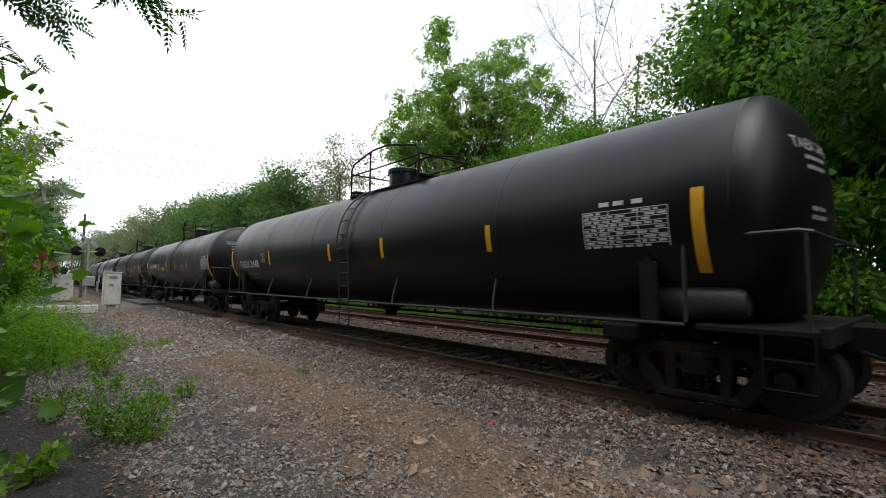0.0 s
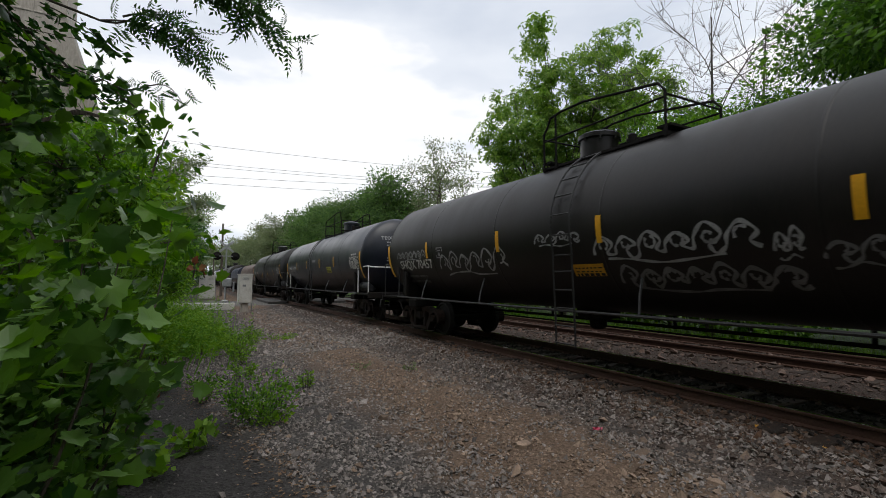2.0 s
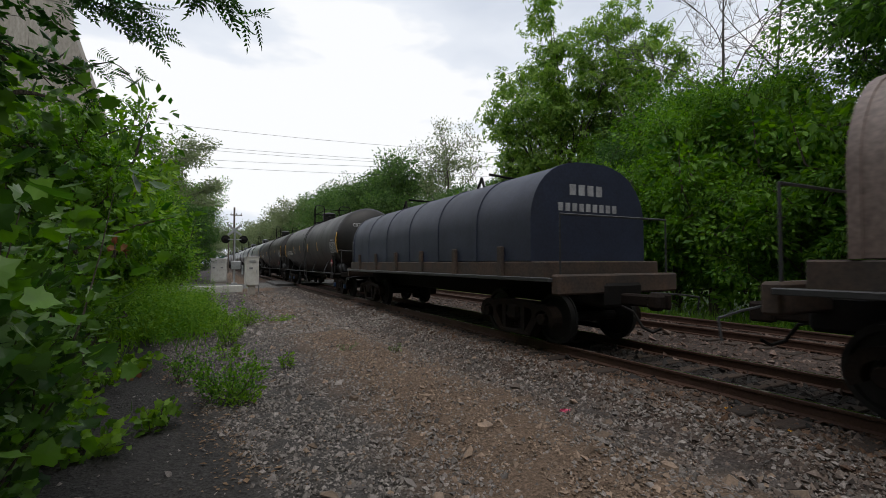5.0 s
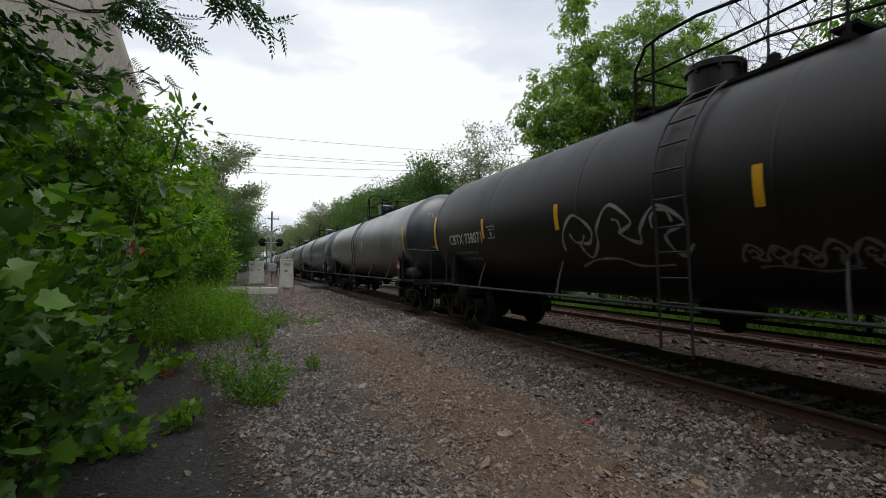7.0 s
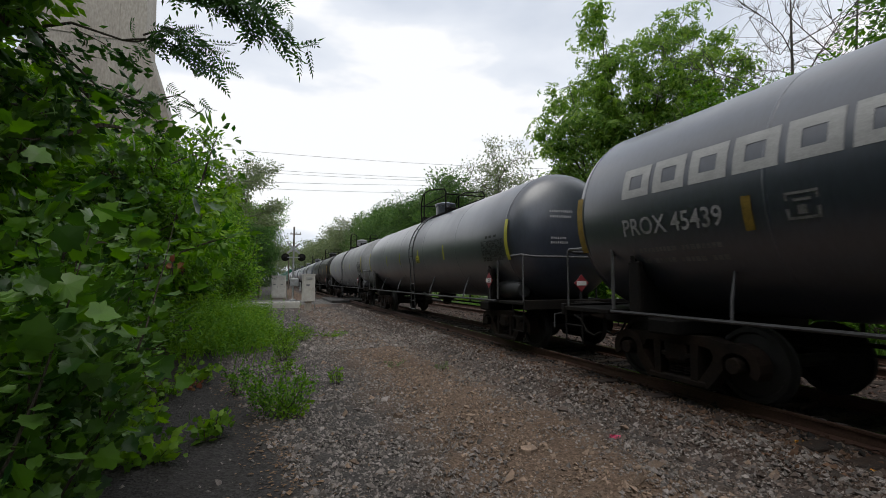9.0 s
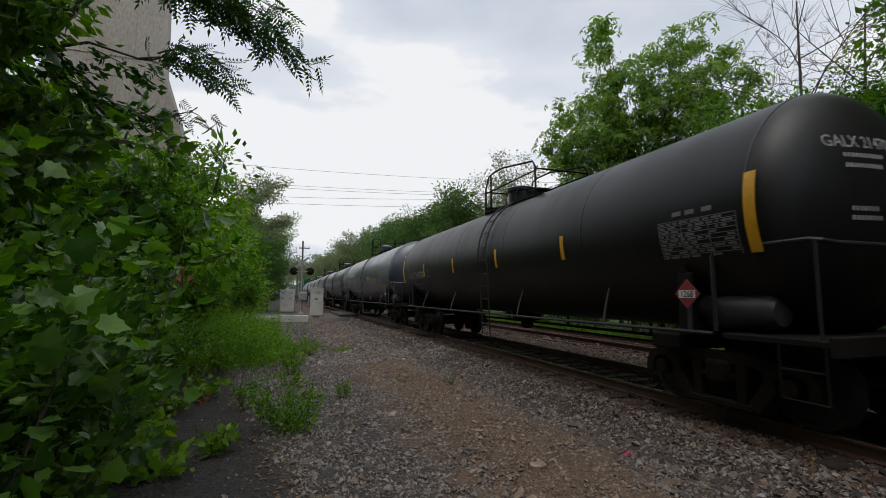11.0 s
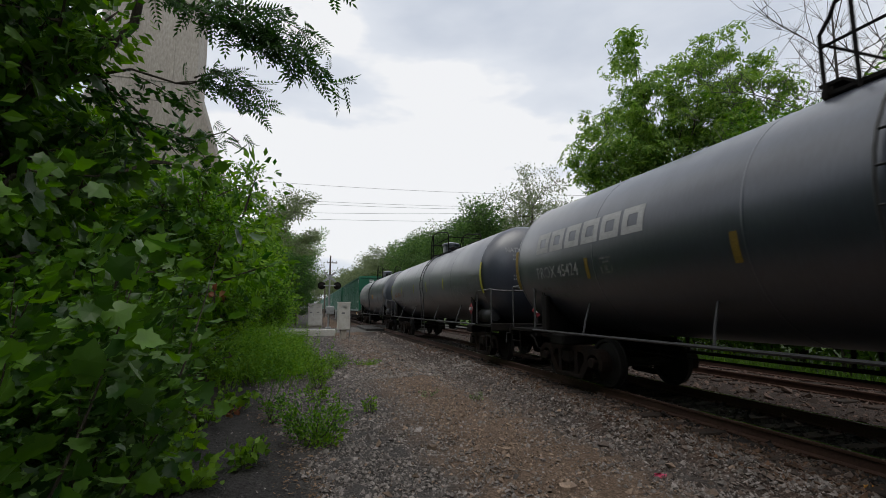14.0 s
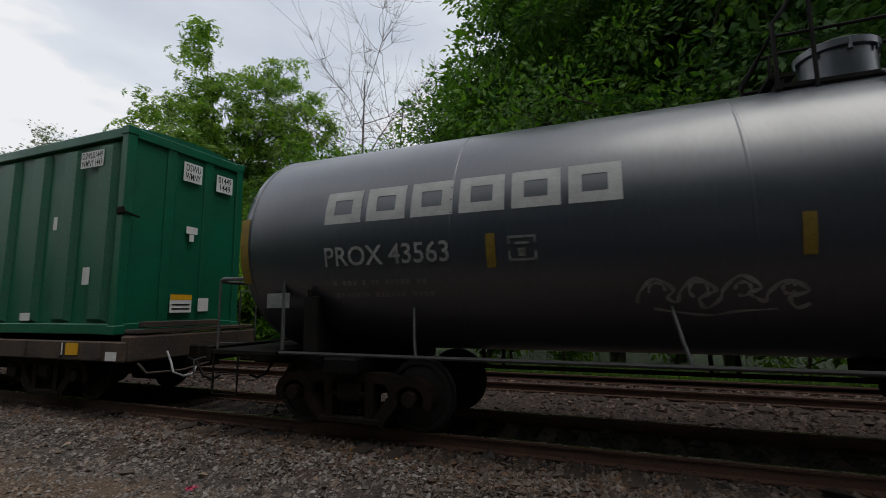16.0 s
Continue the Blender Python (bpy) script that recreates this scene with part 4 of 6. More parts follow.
        def bracket_me():
            return Solid().pipe([(-1.45, 0, 1.01), (-1.36, 0.06, 1.25), (-1.18, 0.14, 1.62)], 0.02, 6).mesh("bracket", M[rail_mat])
        for k in (-5.0, -2.1, 2.1, 5.0):
            part("bracket", share(("bracket", rail_mat), bracket_me), None, hr).matrix_basis = pose(0, k, 0)

    def belly_me():
        so = Solid()
        so.pipe([(0.35, -6.0, 0.72), (0.35, 6.0, 0.72)], 0.03, 7)
        so.pipe([(-0.1, -5.6, 0.66), (-0.1, 5.6, 0.66)], 0.018, 6)
        for k in (-4.4, -4.1, -1.4, 1.4, 1.7, 4.4, 4.7):
            so.rod((0.35, k, 0.7), (0.35, k, 1.15), 0.03, 6)
        return so.mesh("brake_pipe", M["steel_black"])
    part("brake_pipe", share("belly", belly_me), None, car)

    def outlet_me():
        so = Solid()
        so.lathe([(0.58, 0.1), (0.62, 0.16), (0.74, 0.17), (0.78, 0.26), (1.1, 0.28)], (0, 0, 0), 16, 2)
        so.box((0, 0, 0.9), (0.5, 0.7, 0.2), 0.03)
        return so.mesh("bottom_outlet", M["steel_black"])
    part("bottom_outlet", share("outlet", outlet_me), None, car)
    if res:
        def res_me():
            so = Solid()
            so.lathe([(-0.52, 0.02), (-0.5, 0.16), (-0.42, 0.215), (0.42, 0.215), (0.5, 0.16), (0.52, 0.02)], (-1.02, -7.35, 1.28), 20, 1)
            return so.mesh("air_reservoir", M["rail_grey"])
        part("air_reservoir", share("res", res_me), None, car, "grey cylindrical air reservoir").matrix_basis = pose(0, -E, 0)
    # top platform with manway and railing
    p0, p1 = mid - plat[0], mid - plat[1]
    ztop = zc + r
    ym = mid - man
    so = Solid().lathe([(0, 0.37), (0.44, 0.37), (0.45, 0.41), (0.53, 0.41), (0.56, 0.36), (0.62, 0.12)], (0, ym, ztop - 0.06), 24, 2)
    for k in range(8):
        a = math.tau * k / 8
        so.rod((0.395 * math.cos(a), ym + 0.395 * math.sin(a), ztop + 0.33), (0.395 * math.cos(a), ym + 0.395 * math.sin(a), ztop + 0.47), 0.02, 6)
    part("manway", so, M[paint], car, "round manway housing with a bolted lid")
    walkway = part("walkway", Solid().box((0, p0 - 0.05, ztop), (1.44, 0.25, 0.04)), M["steel_black"], car, "black grating walkway on top")
    part("cross_plate", Solid().box((0, p1 + 0.05, ztop), (1.44, 0.25, 0.04)), M["steel_black"], walkway)

    def slat_me():
        return Solid().box((0, 0, 0), (0.028, p0 - p1, 0.045)).mesh("slat", M["steel_black"])

    def edge_me():
        return Solid().box((0, 0, 0), (0.40, 0.05, 0.08)).mesh("edge_bar", M["steel_black"])

    def stub_me():
        return Solid().rod((0, 0, -0.3), (0, 0, -0.04), 0.025, 6).mesh("stub", M["steel_black"])
    for x0 in (-0.74, 0.40):
        for k in range(7):
            part("slat", share(("slat", round(p0 - p1, 3)), slat_me), None, walkway).matrix_basis = pose(x0 + 0.34 * (k + 0.5) / 7, (p0 + p1) / 2, ztop - 0.12)
        for y in (p0, p1):
            part("edge_bar", share("edge_bar", edge_me), None, walkway).matrix_basis = pose(x0 + 0.17, y, ztop - 0.13)
    for y in (p0 - 0.05, p1 + 0.05):
        for x in (-0.7, 0.7):
            part("stub", share("stub", stub_me), None, walkway).matrix_basis = pose(x, y, ztop)
    so = Solid()
    for x in (-0.74, 0.74):
        zb, zt, zm = ztop - 0.2, ztop + 0.95, ztop + 0.5
        so.pipe([(x, p0, zb), (x, p0, zm + 0.1), (x, p0 - 0.12, zm + 0.25), (x, ym + 0.6, zt - 0.05), (x, ym + 0.3, zt), (x, ym - 0.3, zt), (x, ym - 0.6, zt - 0.05), (x, p1 + 0.12, zm + 0.2), (x, p1, zm + 0.05), (x, p1, zb)], 0.024, 7)
        so.rod((x, ym + 0.45, zb), (x, ym + 0.45, zt - 0.03), 0.024, 6)
        so.rod((x, p0 - 0.02, zm - 0.05), (x, p1 + 0.02, zm - 0.05), 0.018, 6)
    for y in (p0, p1):
        so.rod((-0.74, y, ztop + 0.5), (0.74, y, ztop + 0.5), 0.02, 6)
    part("safety_railing", so, M["steel_black" if rail_mat != "white_rail" else "rail_grey"], car, "pipe railing round the top walkway")
    so = Solid().lathe([(0, 0.12), (0.2, 0.12), (0.22, 0.14), (0.28, 0.14), (0.3, 0.05)], (0.1, ym - 0.75, ztop - 0.05), 14, 2)
    so.lathe([(0, 0.08), (0.26, 0.08), (0.3, 0.03)], (-0.2, ym - 0.95, ztop - 0.05), 12, 2)
    part("valves", so, M["steel_black"], car)
    # side ladder bent round the shell
    yl = mid - lad
    so = Solid()
    for dy in (-0.23, 0.23):
        pts = [(-1.45, yl + dy, 0.40), (-1.47, yl + dy, 1.0), (-1.5 - (r - 1.5), yl + dy, 1.6)]
        for k in range(9):
            a = math.radians(-15 + 9.4 * k)
            pts.append((-(r + 0.07) * math.cos(a), yl + dy, zc + (r + 0.07) * math.sin(a)))
        so.pipe(pts, 0.02, 6)
    ladder = part("ladder", so, M[rail_mat], car, "steel side ladder")

    def rung_me():
        return Solid().rod((0, -0.23, 0), (0, 0.23, 0), 0.014, 6).mesh("rung", M[rail_mat])
    for z in (0.45, 0.75, 1.05, 1.36, 1.68):
        part("rung", share(("rung", rail_mat), rung_me), None, ladder).matrix_basis = pose(-1.47, yl, z)
    for a in (-18, -5, 8, 21, 34, 47, 59):
        part("rung", share(("rung", rail_mat), rung_me), None, ladder).matrix_basis = pose(-(r + 0.07) * math.cos(radians(a)), yl, zc + (r + 0.07) * math.sin(radians(a)))
    # tape and stencils
    lo, hi = (1.62, 2.6) if zc < 2.46 else (1.95, 2.86)
    for o in (0.22, front):
        part("end_stripe", T.patch(Solid(), o, o + 0.14, lo, hi, 0.01, 10), M[stripe_mat], body, "long yellow reflective end stripe", 0)
    for o in stripes:
        so2 = T.patch(Solid(), o, o + 0.11, *stripe_z, 0.009)
        part("reflective_stripe", so2, M[stripe_mat], body, "yellow reflective stripe", 0)
    if mark:
        part("lettering", T.letters(mark, mark_off, mark_z, mark_h * 1.36, mark_w), M[mark_mat], body, "stencilled car number", 0)
        so = Solid()
        rr = random.Random(mark)
        for line in range(2):
            o = mark_off + 0.1
            while o < mark_off + 1.5:
                w = rr.uniform(0.03, 0.07)
                T.patch(so, o, o + w, mark_z - 0.25 - 0.15 * line, mark_z - 0.19 - 0.15 * line, n=1)
                o += w + rr.choice((0.02, 0.02, 0.02, 0.09))
        part("small_lettering", so, M["grey_mark"], body, "rows of small stencilled bars", 0)
        so = Solid()
        o, z = mark_off + mark_w + (0.7 if logo else 0.32), 2.1
        if abs(stripes[0] - o) < 0.42 and stripes[0] < o + 0.35:
            o = stripes[0] + 0.25
        for a, b, c, d in ((o, o + 0.03, z, z + 0.28), (o + 0.29, o + 0.32, z, z + 0.28), (o, o + 0.32, z, z + 0.03), (o, o + 0.32, z + 0.25, z + 0.28), (o + 0.11, o + 0.2, z + 0.05, z + 0.14), (o + 0.08, o + 0.25, z + 0.18, z + 0.21)):
            T.patch(so, a, b, c, d, n=1)
        part("stencil_box", so, M["grey_mark" if mark_mat != "white" else "faded"], body, "small framed stencil", 0)
    if table:
        tf = front - table_back
        so = Solid()
        rr = random.Random(int(s_end * 10))
        for line in range(9):
            z = 2.44 - line * 0.055
            T.patch(so, tf - 1.25, tf - 0.10, z - 0.006, z + 0.004, n=1)
            o = tf - 1.22
            while o < tf - 0.20:
                w = rr.uniform(0.04, 0.16)
                if rr.random() < 0.75:
                    T.patch(so, o, min(tf - 0.12, o + w), z - 0.042, z - 0.014, n=1)
                o += w + 0.035
        for o in (tf - 1.25, tf - 0.88, tf - 0.48, tf - 0.11):
            T.patch(so, o, o + 0.012, 1.95, 2.445, n=3)
        for o in (tf - 1.00, tf - 0.80, tf - 0.55):
            T.patch(so, o, o + 0.14, 2.5, 2.56, n=1)
        part("data_table", so, M[table_mat], body, "stencilled inspection table of small bars", 0)
    if head_mark:
        co, faces = text_mesh(mark, 0.2, None, 1.0) if mark else (np.zeros((0, 3)), [])
        so = Solid()

        def on_head(x, z):
            d = min(0.999, math.hypot(x, z - zc) / r)
            return (x, -(hs - 0.62 + 0.62 * math.sqrt(1 - d * d)) - 0.004, z)
        if len(co):
            so.add([on_head(-0.85 + a, zc + 0.62 + b) for a, b, _ in co], faces)
        for k, (z, w) in enumerate(((zc + 0.5, 0.55), (zc + 0.38, 0.5), (zc - 0.1, 0.35), (zc - 0.2, 0.4))):
            x = -0.65
            while x < -0.65 + w:
                so.add([on_head(x, z), on_head(x + 0.035, z), on_head(x + 0.035, z + 0.05), on_head(x, z + 0.05)], [(0, 1, 2, 3)])
                x += 0.052 if int(x * 40) % 4 else 0.1
        if so.f:
            part("end_lettering", so, M["faded"], body, "white lettering on the tank head", 0)
    if logo:
        # six plain ring blocks in light grey
        z0, z1 = 2.68, 3.12
        for k in range(6):
            o, w = logo_at + k * logo_pitch, logo_pitch * 0.87
            so = Solid()
            T.patch(so, o, o + 0.14, z0, z1)
            T.patch(so, o + w - 0.14, o + w, z0, z1)
            T.patch(so, o + 0.14, o + w - 0.14, z1 - 0.12, z1)
            T.patch(so, o + 0.14, o + w - 0.14, z0, z0 + 0.12)
            part("painted_block", so, M["logo_grey"], body, "light grey painted ring block", 0)
    if panel:
        o0, o1, z0, z1, pm = panel
        p = part("notice_panel", T.patch(Solid(), o0, o1, z0, z1, 0.006), M[pm], body, "yellow notice panel", 0)
        so = Solid()
        rr = random.Random(4)
        for line in range(3):
            o = o0 + 0.05
            while o < o1 - 0.1:
                w = rr.uniform(0.04, 0.1)
                z = z1 - 0.04 - (z1 - z0) * 0.3 * (line + 0.6)
                T.patch(so, o, o + w, z, z + (z1 - z0) * (0.1 if line < 2 else 0.22), 0.009, 1)
                o += w + 0.03
        part("notice_lettering", so, M["black_mark"], p, "", 0)
    if big_panel:
        o0, o1, z0, z1, pm = big_panel
        part("paint_patch", T.patch(Solid(), o0, o1, z0, z1, 0.0055), M[pm], body, "rectangular repainted patch", 0)
    if stencil_rows:
        o0, o1, z0, z1 = stencil_rows
        so = Solid()
        rr = random.Random(9)
        for line in range(4):
            o, z = o0, z1 - (z1 - z0) * (line + 1) / 4
            while o < o1:
                w = rr.uniform(0.06, 0.2)
                T.patch(so, o, min(o1, o + w), z, z + (z1 - z0) * 0.15, 0.006, 1)
                o += w + 0.03
        part("stencil_table", so, M["faded"], body, "rows of white stencilled bars", 0)
    for k, (o, z, w, h, gm) in enumerate(graffiti):
        part("spray_paint_scrawl", T.scribble(Solid(), o, z, w, h, int(s_end * 7) + k, 0.022 if w < 2 else 0.03), M[gm], body, "looping spray-painted scrawl", 0)
    if placard:
        def placard_me():
            return Solid().box((0, 0, 0), (0.012, 0.27, 0.27), 0.003, Euler((radians(45), 0, 0)).to_matrix()).mesh("placard", M["red_sign"])
        pl = part("placard", share("placard", placard_me), None, car, "red diamond hazard placard")
        pl.matrix_basis = pose(-1.47, mid - lead + 0.85, 1.49)
        co, faces = text_mesh("1268", 0.12, None, 0.2)
        part("placard_plate", Solid().box((-0.008, 0, 0), (0.004, 0.25, 0.1)), M["white_sign"], pl)
        part("placard_number", Solid().add([(-0.0115, 0.1 - a, -0.04 + b) for a, b, _ in co], faces), M["black_mark"], pl, "", 0)
        part("placard_bracket", Solid().box((0.03, 0, -0.3), (0.03, 0.06, 0.4), 0.005), M["rail_grey"], pl)
        end = part("placard", share("placard", placard_me), None, car, "red diamond hazard placard")
        end.matrix_basis = pose(0, -(mid + 0.36), 1.43, 0, 0, 90)
        part("placard_plate", Solid().box((-0.008, 0, 0), (0.004, 0.25, 0.1)), M["white_sign"], end)
        part("placard_bracket", Solid().box((0.03, 0, -0.25), (0.03, 0.06, 0.4), 0.005), M["rail_grey"], end)
    return car


# paints of the shells
def tank_paint(name, base, tint, rough=0.42, vary=0.4, spec=0.3, coat=0.0):
    M[name] = material(name, base, rough, 0.0, vary=vary, scale=0.8, fine=14, bump=0.06, tint=tint, stretch=(1.0, 1.6, 0.45), depth=0.006, spec=spec)
    if coat:
        b = M[name].node_tree.nodes["Principled BSDF"]
        b.inputs["Coat Weight"].default_value, b.inputs["Coat Roughness"].default_value = coat, 0.3


tank_paint("black gloss shell paint", (0.0040, 0.0047, 0.0074), (0.0070, 0.0071, 0.0085), 0.38, 0.4, 0.36)
tank_paint("black matt shell paint", (0.0055, 0.0054, 0.006), (0.010, 0.0095, 0.0095), 0.42, 0.4, 0.42)
tank_paint("brown-black sooty shell paint", (0.0068, 0.0055, 0.0052), (0.013, 0.0102, 0.0088), 0.46, 0.4, 0.38)
tank_paint("blue-black gloss shell paint", (0.005, 0.0072, 0.015), (0.008, 0.0105, 0.019), 0.33, 0.4, 0.5)
tank_paint("slate grey shell paint", (0.034, 0.041, 0.060), (0.025, 0.030, 0.043), 0.34, 0.3, 1.0, 0.55)
tank_paint("dark slate shell paint", (0.017, 0.021, 0.031), (0.012, 0.0145, 0.020), 0.36, 0.3, 1.0, 0.6)
tank_paint("pale grey shell paint", (0.24, 0.245, 0.255), (0.17, 0.17, 0.172), 0.45, 0.3, 0.7)
G, B2, BR, BL, SL, DS, PG = ("black gloss shell paint", "black matt shell paint", "brown-black sooty shell paint", "blue-black gloss shell paint", "slate grey shell paint", "dark slate shell paint", "pale grey shell paint")
M["dark_red"] = material("dull red paint", (0.07, 0.012, 0.012), 0.6, vary=0.4, bump=0)
M["dull_red_spray"] = material("dull red spray paint", (0.22, 0.04, 0.05), 0.6, vary=0.4, bump=0)
M["dull_blue"] = material("faded blue patch paint", (0.010, 0.015, 0.028), 0.5, vary=0.4, bump=0)
M["band_grey"] = material("pale scuffed band", (0.12, 0.12, 0.12), 0.55, vary=0.4, bump=0)
M["cap_blue"] = material("bright blue bearing cap", (0.008, 0.04, 0.12), 0.5, vary=0.2, bump=0)

tank_car(-0.5, G, label="black tank car with yellow reflective stripes", placard=False)
tank_car(19.4, G, "TAEX 2448", "black tank car with white number and yellow stripes", zc=2.42, table_mat="white", placard=False, mark_off=1.12, mark_z=1.94, mark_w=1.9, lead=17.45, front=17.06, table_back=0.16, stripe_z=(2.0, 2.44), truck_fwd=0.85, stripes=(4.0, 8.15, 10.6, 13.8), lad=9.0, man=9.4, plat=(8.0, 11.0))
tank_car(38.1, G, "SKSX 101028", "glossy black tank car with a pale band and red patch", zc=2.45, band=(6.45, 6.66, "band_grey"), big_panel=(9.2, 9.95, 2.02, 2.36, "dark_red"), graffiti=((10.05, 1.95, 0.7, 0.3, "faded"),), panel=(5.0, 5.75, 1.98, 2.2, "yellow"), stripe_z=(2.02, 2.46), mark_off=1.12, mark_z=2.2, mark_w=2.13, placard=False, table_mat="white")
tank_car(55.8, BR, "SHQX 70457", "sooty brown-black tank car covered in spray-paint scrawl", zc=2.45, stripes=(2.9, 6.2, 8.95, 12.2), mark_off=1.08, mark_z=1.86, mark_w=2.1, graffiti=((0.95, 2.12, 1.9, 0.24, "faded"), (3.6, 1.72, 2.9, 0.5, "faded"), (7.45, 2.16, 1.15, 0.22, "faded"), (8.85, 1.85, 2.5, 0.42, "faded"), (9.2, 1.42, 2.5, 0.32, "grey_mark"), (11.45, 1.8, 0.3, 0.3, "faded"), (11.9, 1.7, 0.6, 0.3, "grey_mark")), placard=False, panel=(8.27, 8.95, 1.6, 1.8, "yellow"), lead=14.8)
tank_car(73.5, BL, "TEIX 30212", "blue-black glossy tank car with white end handrails", zc=2.43, r=1.5, lad=6.95, man=9.2, plat=(7.0, 9.9), lead=15.12, front=14.95, stripes=(3.3, 5.86, 8.72, 11.3), panel=(10.06, 10.82, 1.86, 2.13, "lime"), end_rail="white_rail", graffiti=((7.3, 2.45, 0.7, 0.12, "faded"),), placard=False, table_mat="white")
tank_car(91.7, B2, "GATX 203575", "black tank car with a blue patch and white scrawl", zc=2.43, front=15.2, mark_off=1.12, mark_w=2.15, graffiti=((7.3, 1.6, 1.4, 0.5, "faded"), (11.4, 1.6, 1.9, 0.35, "grey_mark"), (4.2, 2.1, 0.6, 0.08, "grey_mark"), (5.5, 2.1, 0.5, 0.08, "grey_mark")), big_panel=(3.85, 7.3, 1.5, 2.1, "dull_blue"), stripe_z=(1.88, 2.3), panel=(5.1, 5.85, 1.72, 1.98, "yellow_dim"), stripes=(3.3, 6.3, 9.3, 12.3), placard=False)


def coil_car(s_mid, length, hood, label, scrawl):
    """A coil car: low frame, troughed bed, one long arched hood."""
    car = thing("coil_car", pose(XC, s_mid, 0), label, "coil car", "coil cars of the train")
    CARS.append((car, s_mid))
    h = length / 2
    arch = [(-1.42, 1.52)] + [(-1.42 * math.cos(a) ** 0.75 if math.cos(a) > 0 else 0, 2.25 + 1.12 * math.sin(a)) for a in [math.pi / 2 * k / 10 for k in range(11)]]
    arch += [(-x, z) for x, z in arch[::-1][1:]]
    hood_ob = part("hood", Solid().prism(arch, -h, h, axis=1), M[hood], car, "arched steel hood", 40)
    for k in range(7):
        y = -h + 0.04 + (2 * h - 0.08) * k / 6
        ring = [(x * 1.012, 2.0 + (z - 2.0) * 1.012) for x, z in arch]
        so = Solid()
        so.prism(ring, y - 0.05, y + 0.05, axis=1)
        part("hood_rib", so, M[hood], hood_ob)
    for y in (-h * 0.5, h * 0.35):
        part("lifting_bracket", Solid().pipe([(-0.75, y - 0.3, 3.02), (-0.7, y, 3.5), (-0.75, y + 0.3, 3.02)], 0.035, 6).rod((-0.8, y - 0.5, 3.5), (0.8, y + 0.1, 3.55), 0.03), M["steel_black"], hood_ob)
    part("bed", Solid().box((0, 0, 1.36), (2.86, length + 0.7, 0.3), 0.02), M["deck_rust"], car, "rusty side sill")
    part("walkway_edge", Solid().box((-1.47, 0, 1.2), (0.12, length + 1.2, 0.07), 0.01).box((1.47, 0, 1.2), (0.12, length + 1.2, 0.07), 0.01), M["rail_grey"], car)
    part("centre_sill", Solid().box((0, 0, 0.92), (0.9, length + 1.6, 0.42), 0.05), M["steel_black"], car)
    part("end_sill", Solid().box((0, h + 0.65, 1.12), (2.9, 0.2, 0.34), 0.03), M["deck_rust"], car)
    part("end_sill", Solid().box((0, -h - 0.65, 1.12), (2.9, 0.2, 0.34), 0.03), M["deck_rust"], car)
    for k in range(6):
        y = -h + 0.9 + (2 * h - 1.8) * k / 5
        part("stake", Solid().box((-1.46, y, 1.5), (0.08, 0.16, 0.6), 0.015), M["deck_rust"], car)
    for s in (-1, 1):
        add_truck(car, s * (h - 1.0), "steel_brown")
        add_coupler(car, s * (h + 1.35), s)
        part("end_handrail", Solid().pipe([(-1.3, s * (h + 0.62), 1.2), (-1.3, s * (h + 0.62), 2.3), (1.3, s * (h + 0.62), 2.3), (1.3, s * (h + 0.62), 1.2)], 0.02, 6), M["rail_grey"], car)
    if scrawl:
        so = Solid()
        rr = random.Random(9)
        for k in range(14):
            y0, w = h - 0.7 - k * 0.5, rr.uniform(0.34, 0.46)
            lo, hi = 1.62 + rr.uniform(-0.06, 0.08), 2.24 - rr.uniform(0, 0.12)
            mid = lo + (hi - lo) * rr.uniform(0.4, 0.6)
            strokes = [[(y0, lo), (y0 - rr.uniform(-0.05, 0.05), hi)]]
            form = rr.choice("abcd")
            if form == "a":
                strokes += [[(y0, hi), (y0 - w, hi - 0.06), (y0 - w, mid), (y0, mid - 0.03)], [(y0 - 0.1, mid), (y0 - w, lo)]]
            elif form == "b":
                strokes += [[(y0, hi), (y0 - w, hi)], [(y0, mid), (y0 - w * 0.8, mid)], [(y0, lo), (y0 - w, lo + 0.04)]]
            elif form == "c":
                strokes += [[(y0, hi), (y0 - w * 0.5, lo + 0.05), (y0 - w, hi), (y0 - w, lo)]]
            else:
                strokes += [[(y0, lo), (y0 - w * 0.7, lo), (y0 - w, mid), (y0 - w * 0.7, hi), (y0, hi)]]
            if rr.random() < 0.6:
                y1 = y0 - rr.uniform(0.1, w)
                strokes.append([(y1, lo), (y1, lo - rr.uniform(0.05, 0.12))])
            for n, pts in enumerate(strokes):
                for m, ((u0, v0), (u1, v1)) in enumerate(zip(pts, pts[1:])):
                    d = Vector((u1 - u0, v1 - v0))
                    q = Vector((-d.y, d.x)).normalized() * (0.05 if n < 3 else 0.015)
                    x = -1.449 - 0.002 * n - 0.0006 * m
                    so.add([(x, a_, b_) for a_, b_ in ((u0 - q.x, v0 - q.y), (u0 + q.x, v0 + q.y), (u1 + q.x, v1 + q.y), (u1 - q.x, v1 - q.y))], [(0, 1, 2, 3)])
        part("spray_paint_lettering", so, M["logo_grey"], hood_ob, "large pale spray-painted lettering", 0)
    ends = Solid()
    for k, (text, z, size) in enumerate((("CSXT", 2.75, 0.3),)):
        for j in range(4):
            ends.box((-0.45 + j * 0.22, -h - 0.012, z + 0.1), (0.15, 0.006, 0.2))
    for j in range(9):
        ends.box((-0.75 + j * 0.17, -h - 0.012, 2.52), (0.11, 0.006, 0.15))
    part("end_lettering", ends, M["faded"], hood_ob, "worn pale bars of lettering", 0)
    return car


coil_car(99.6, 11.9, "coil_brown", "weathered brown coil car with a spray-painted arched hood", True)
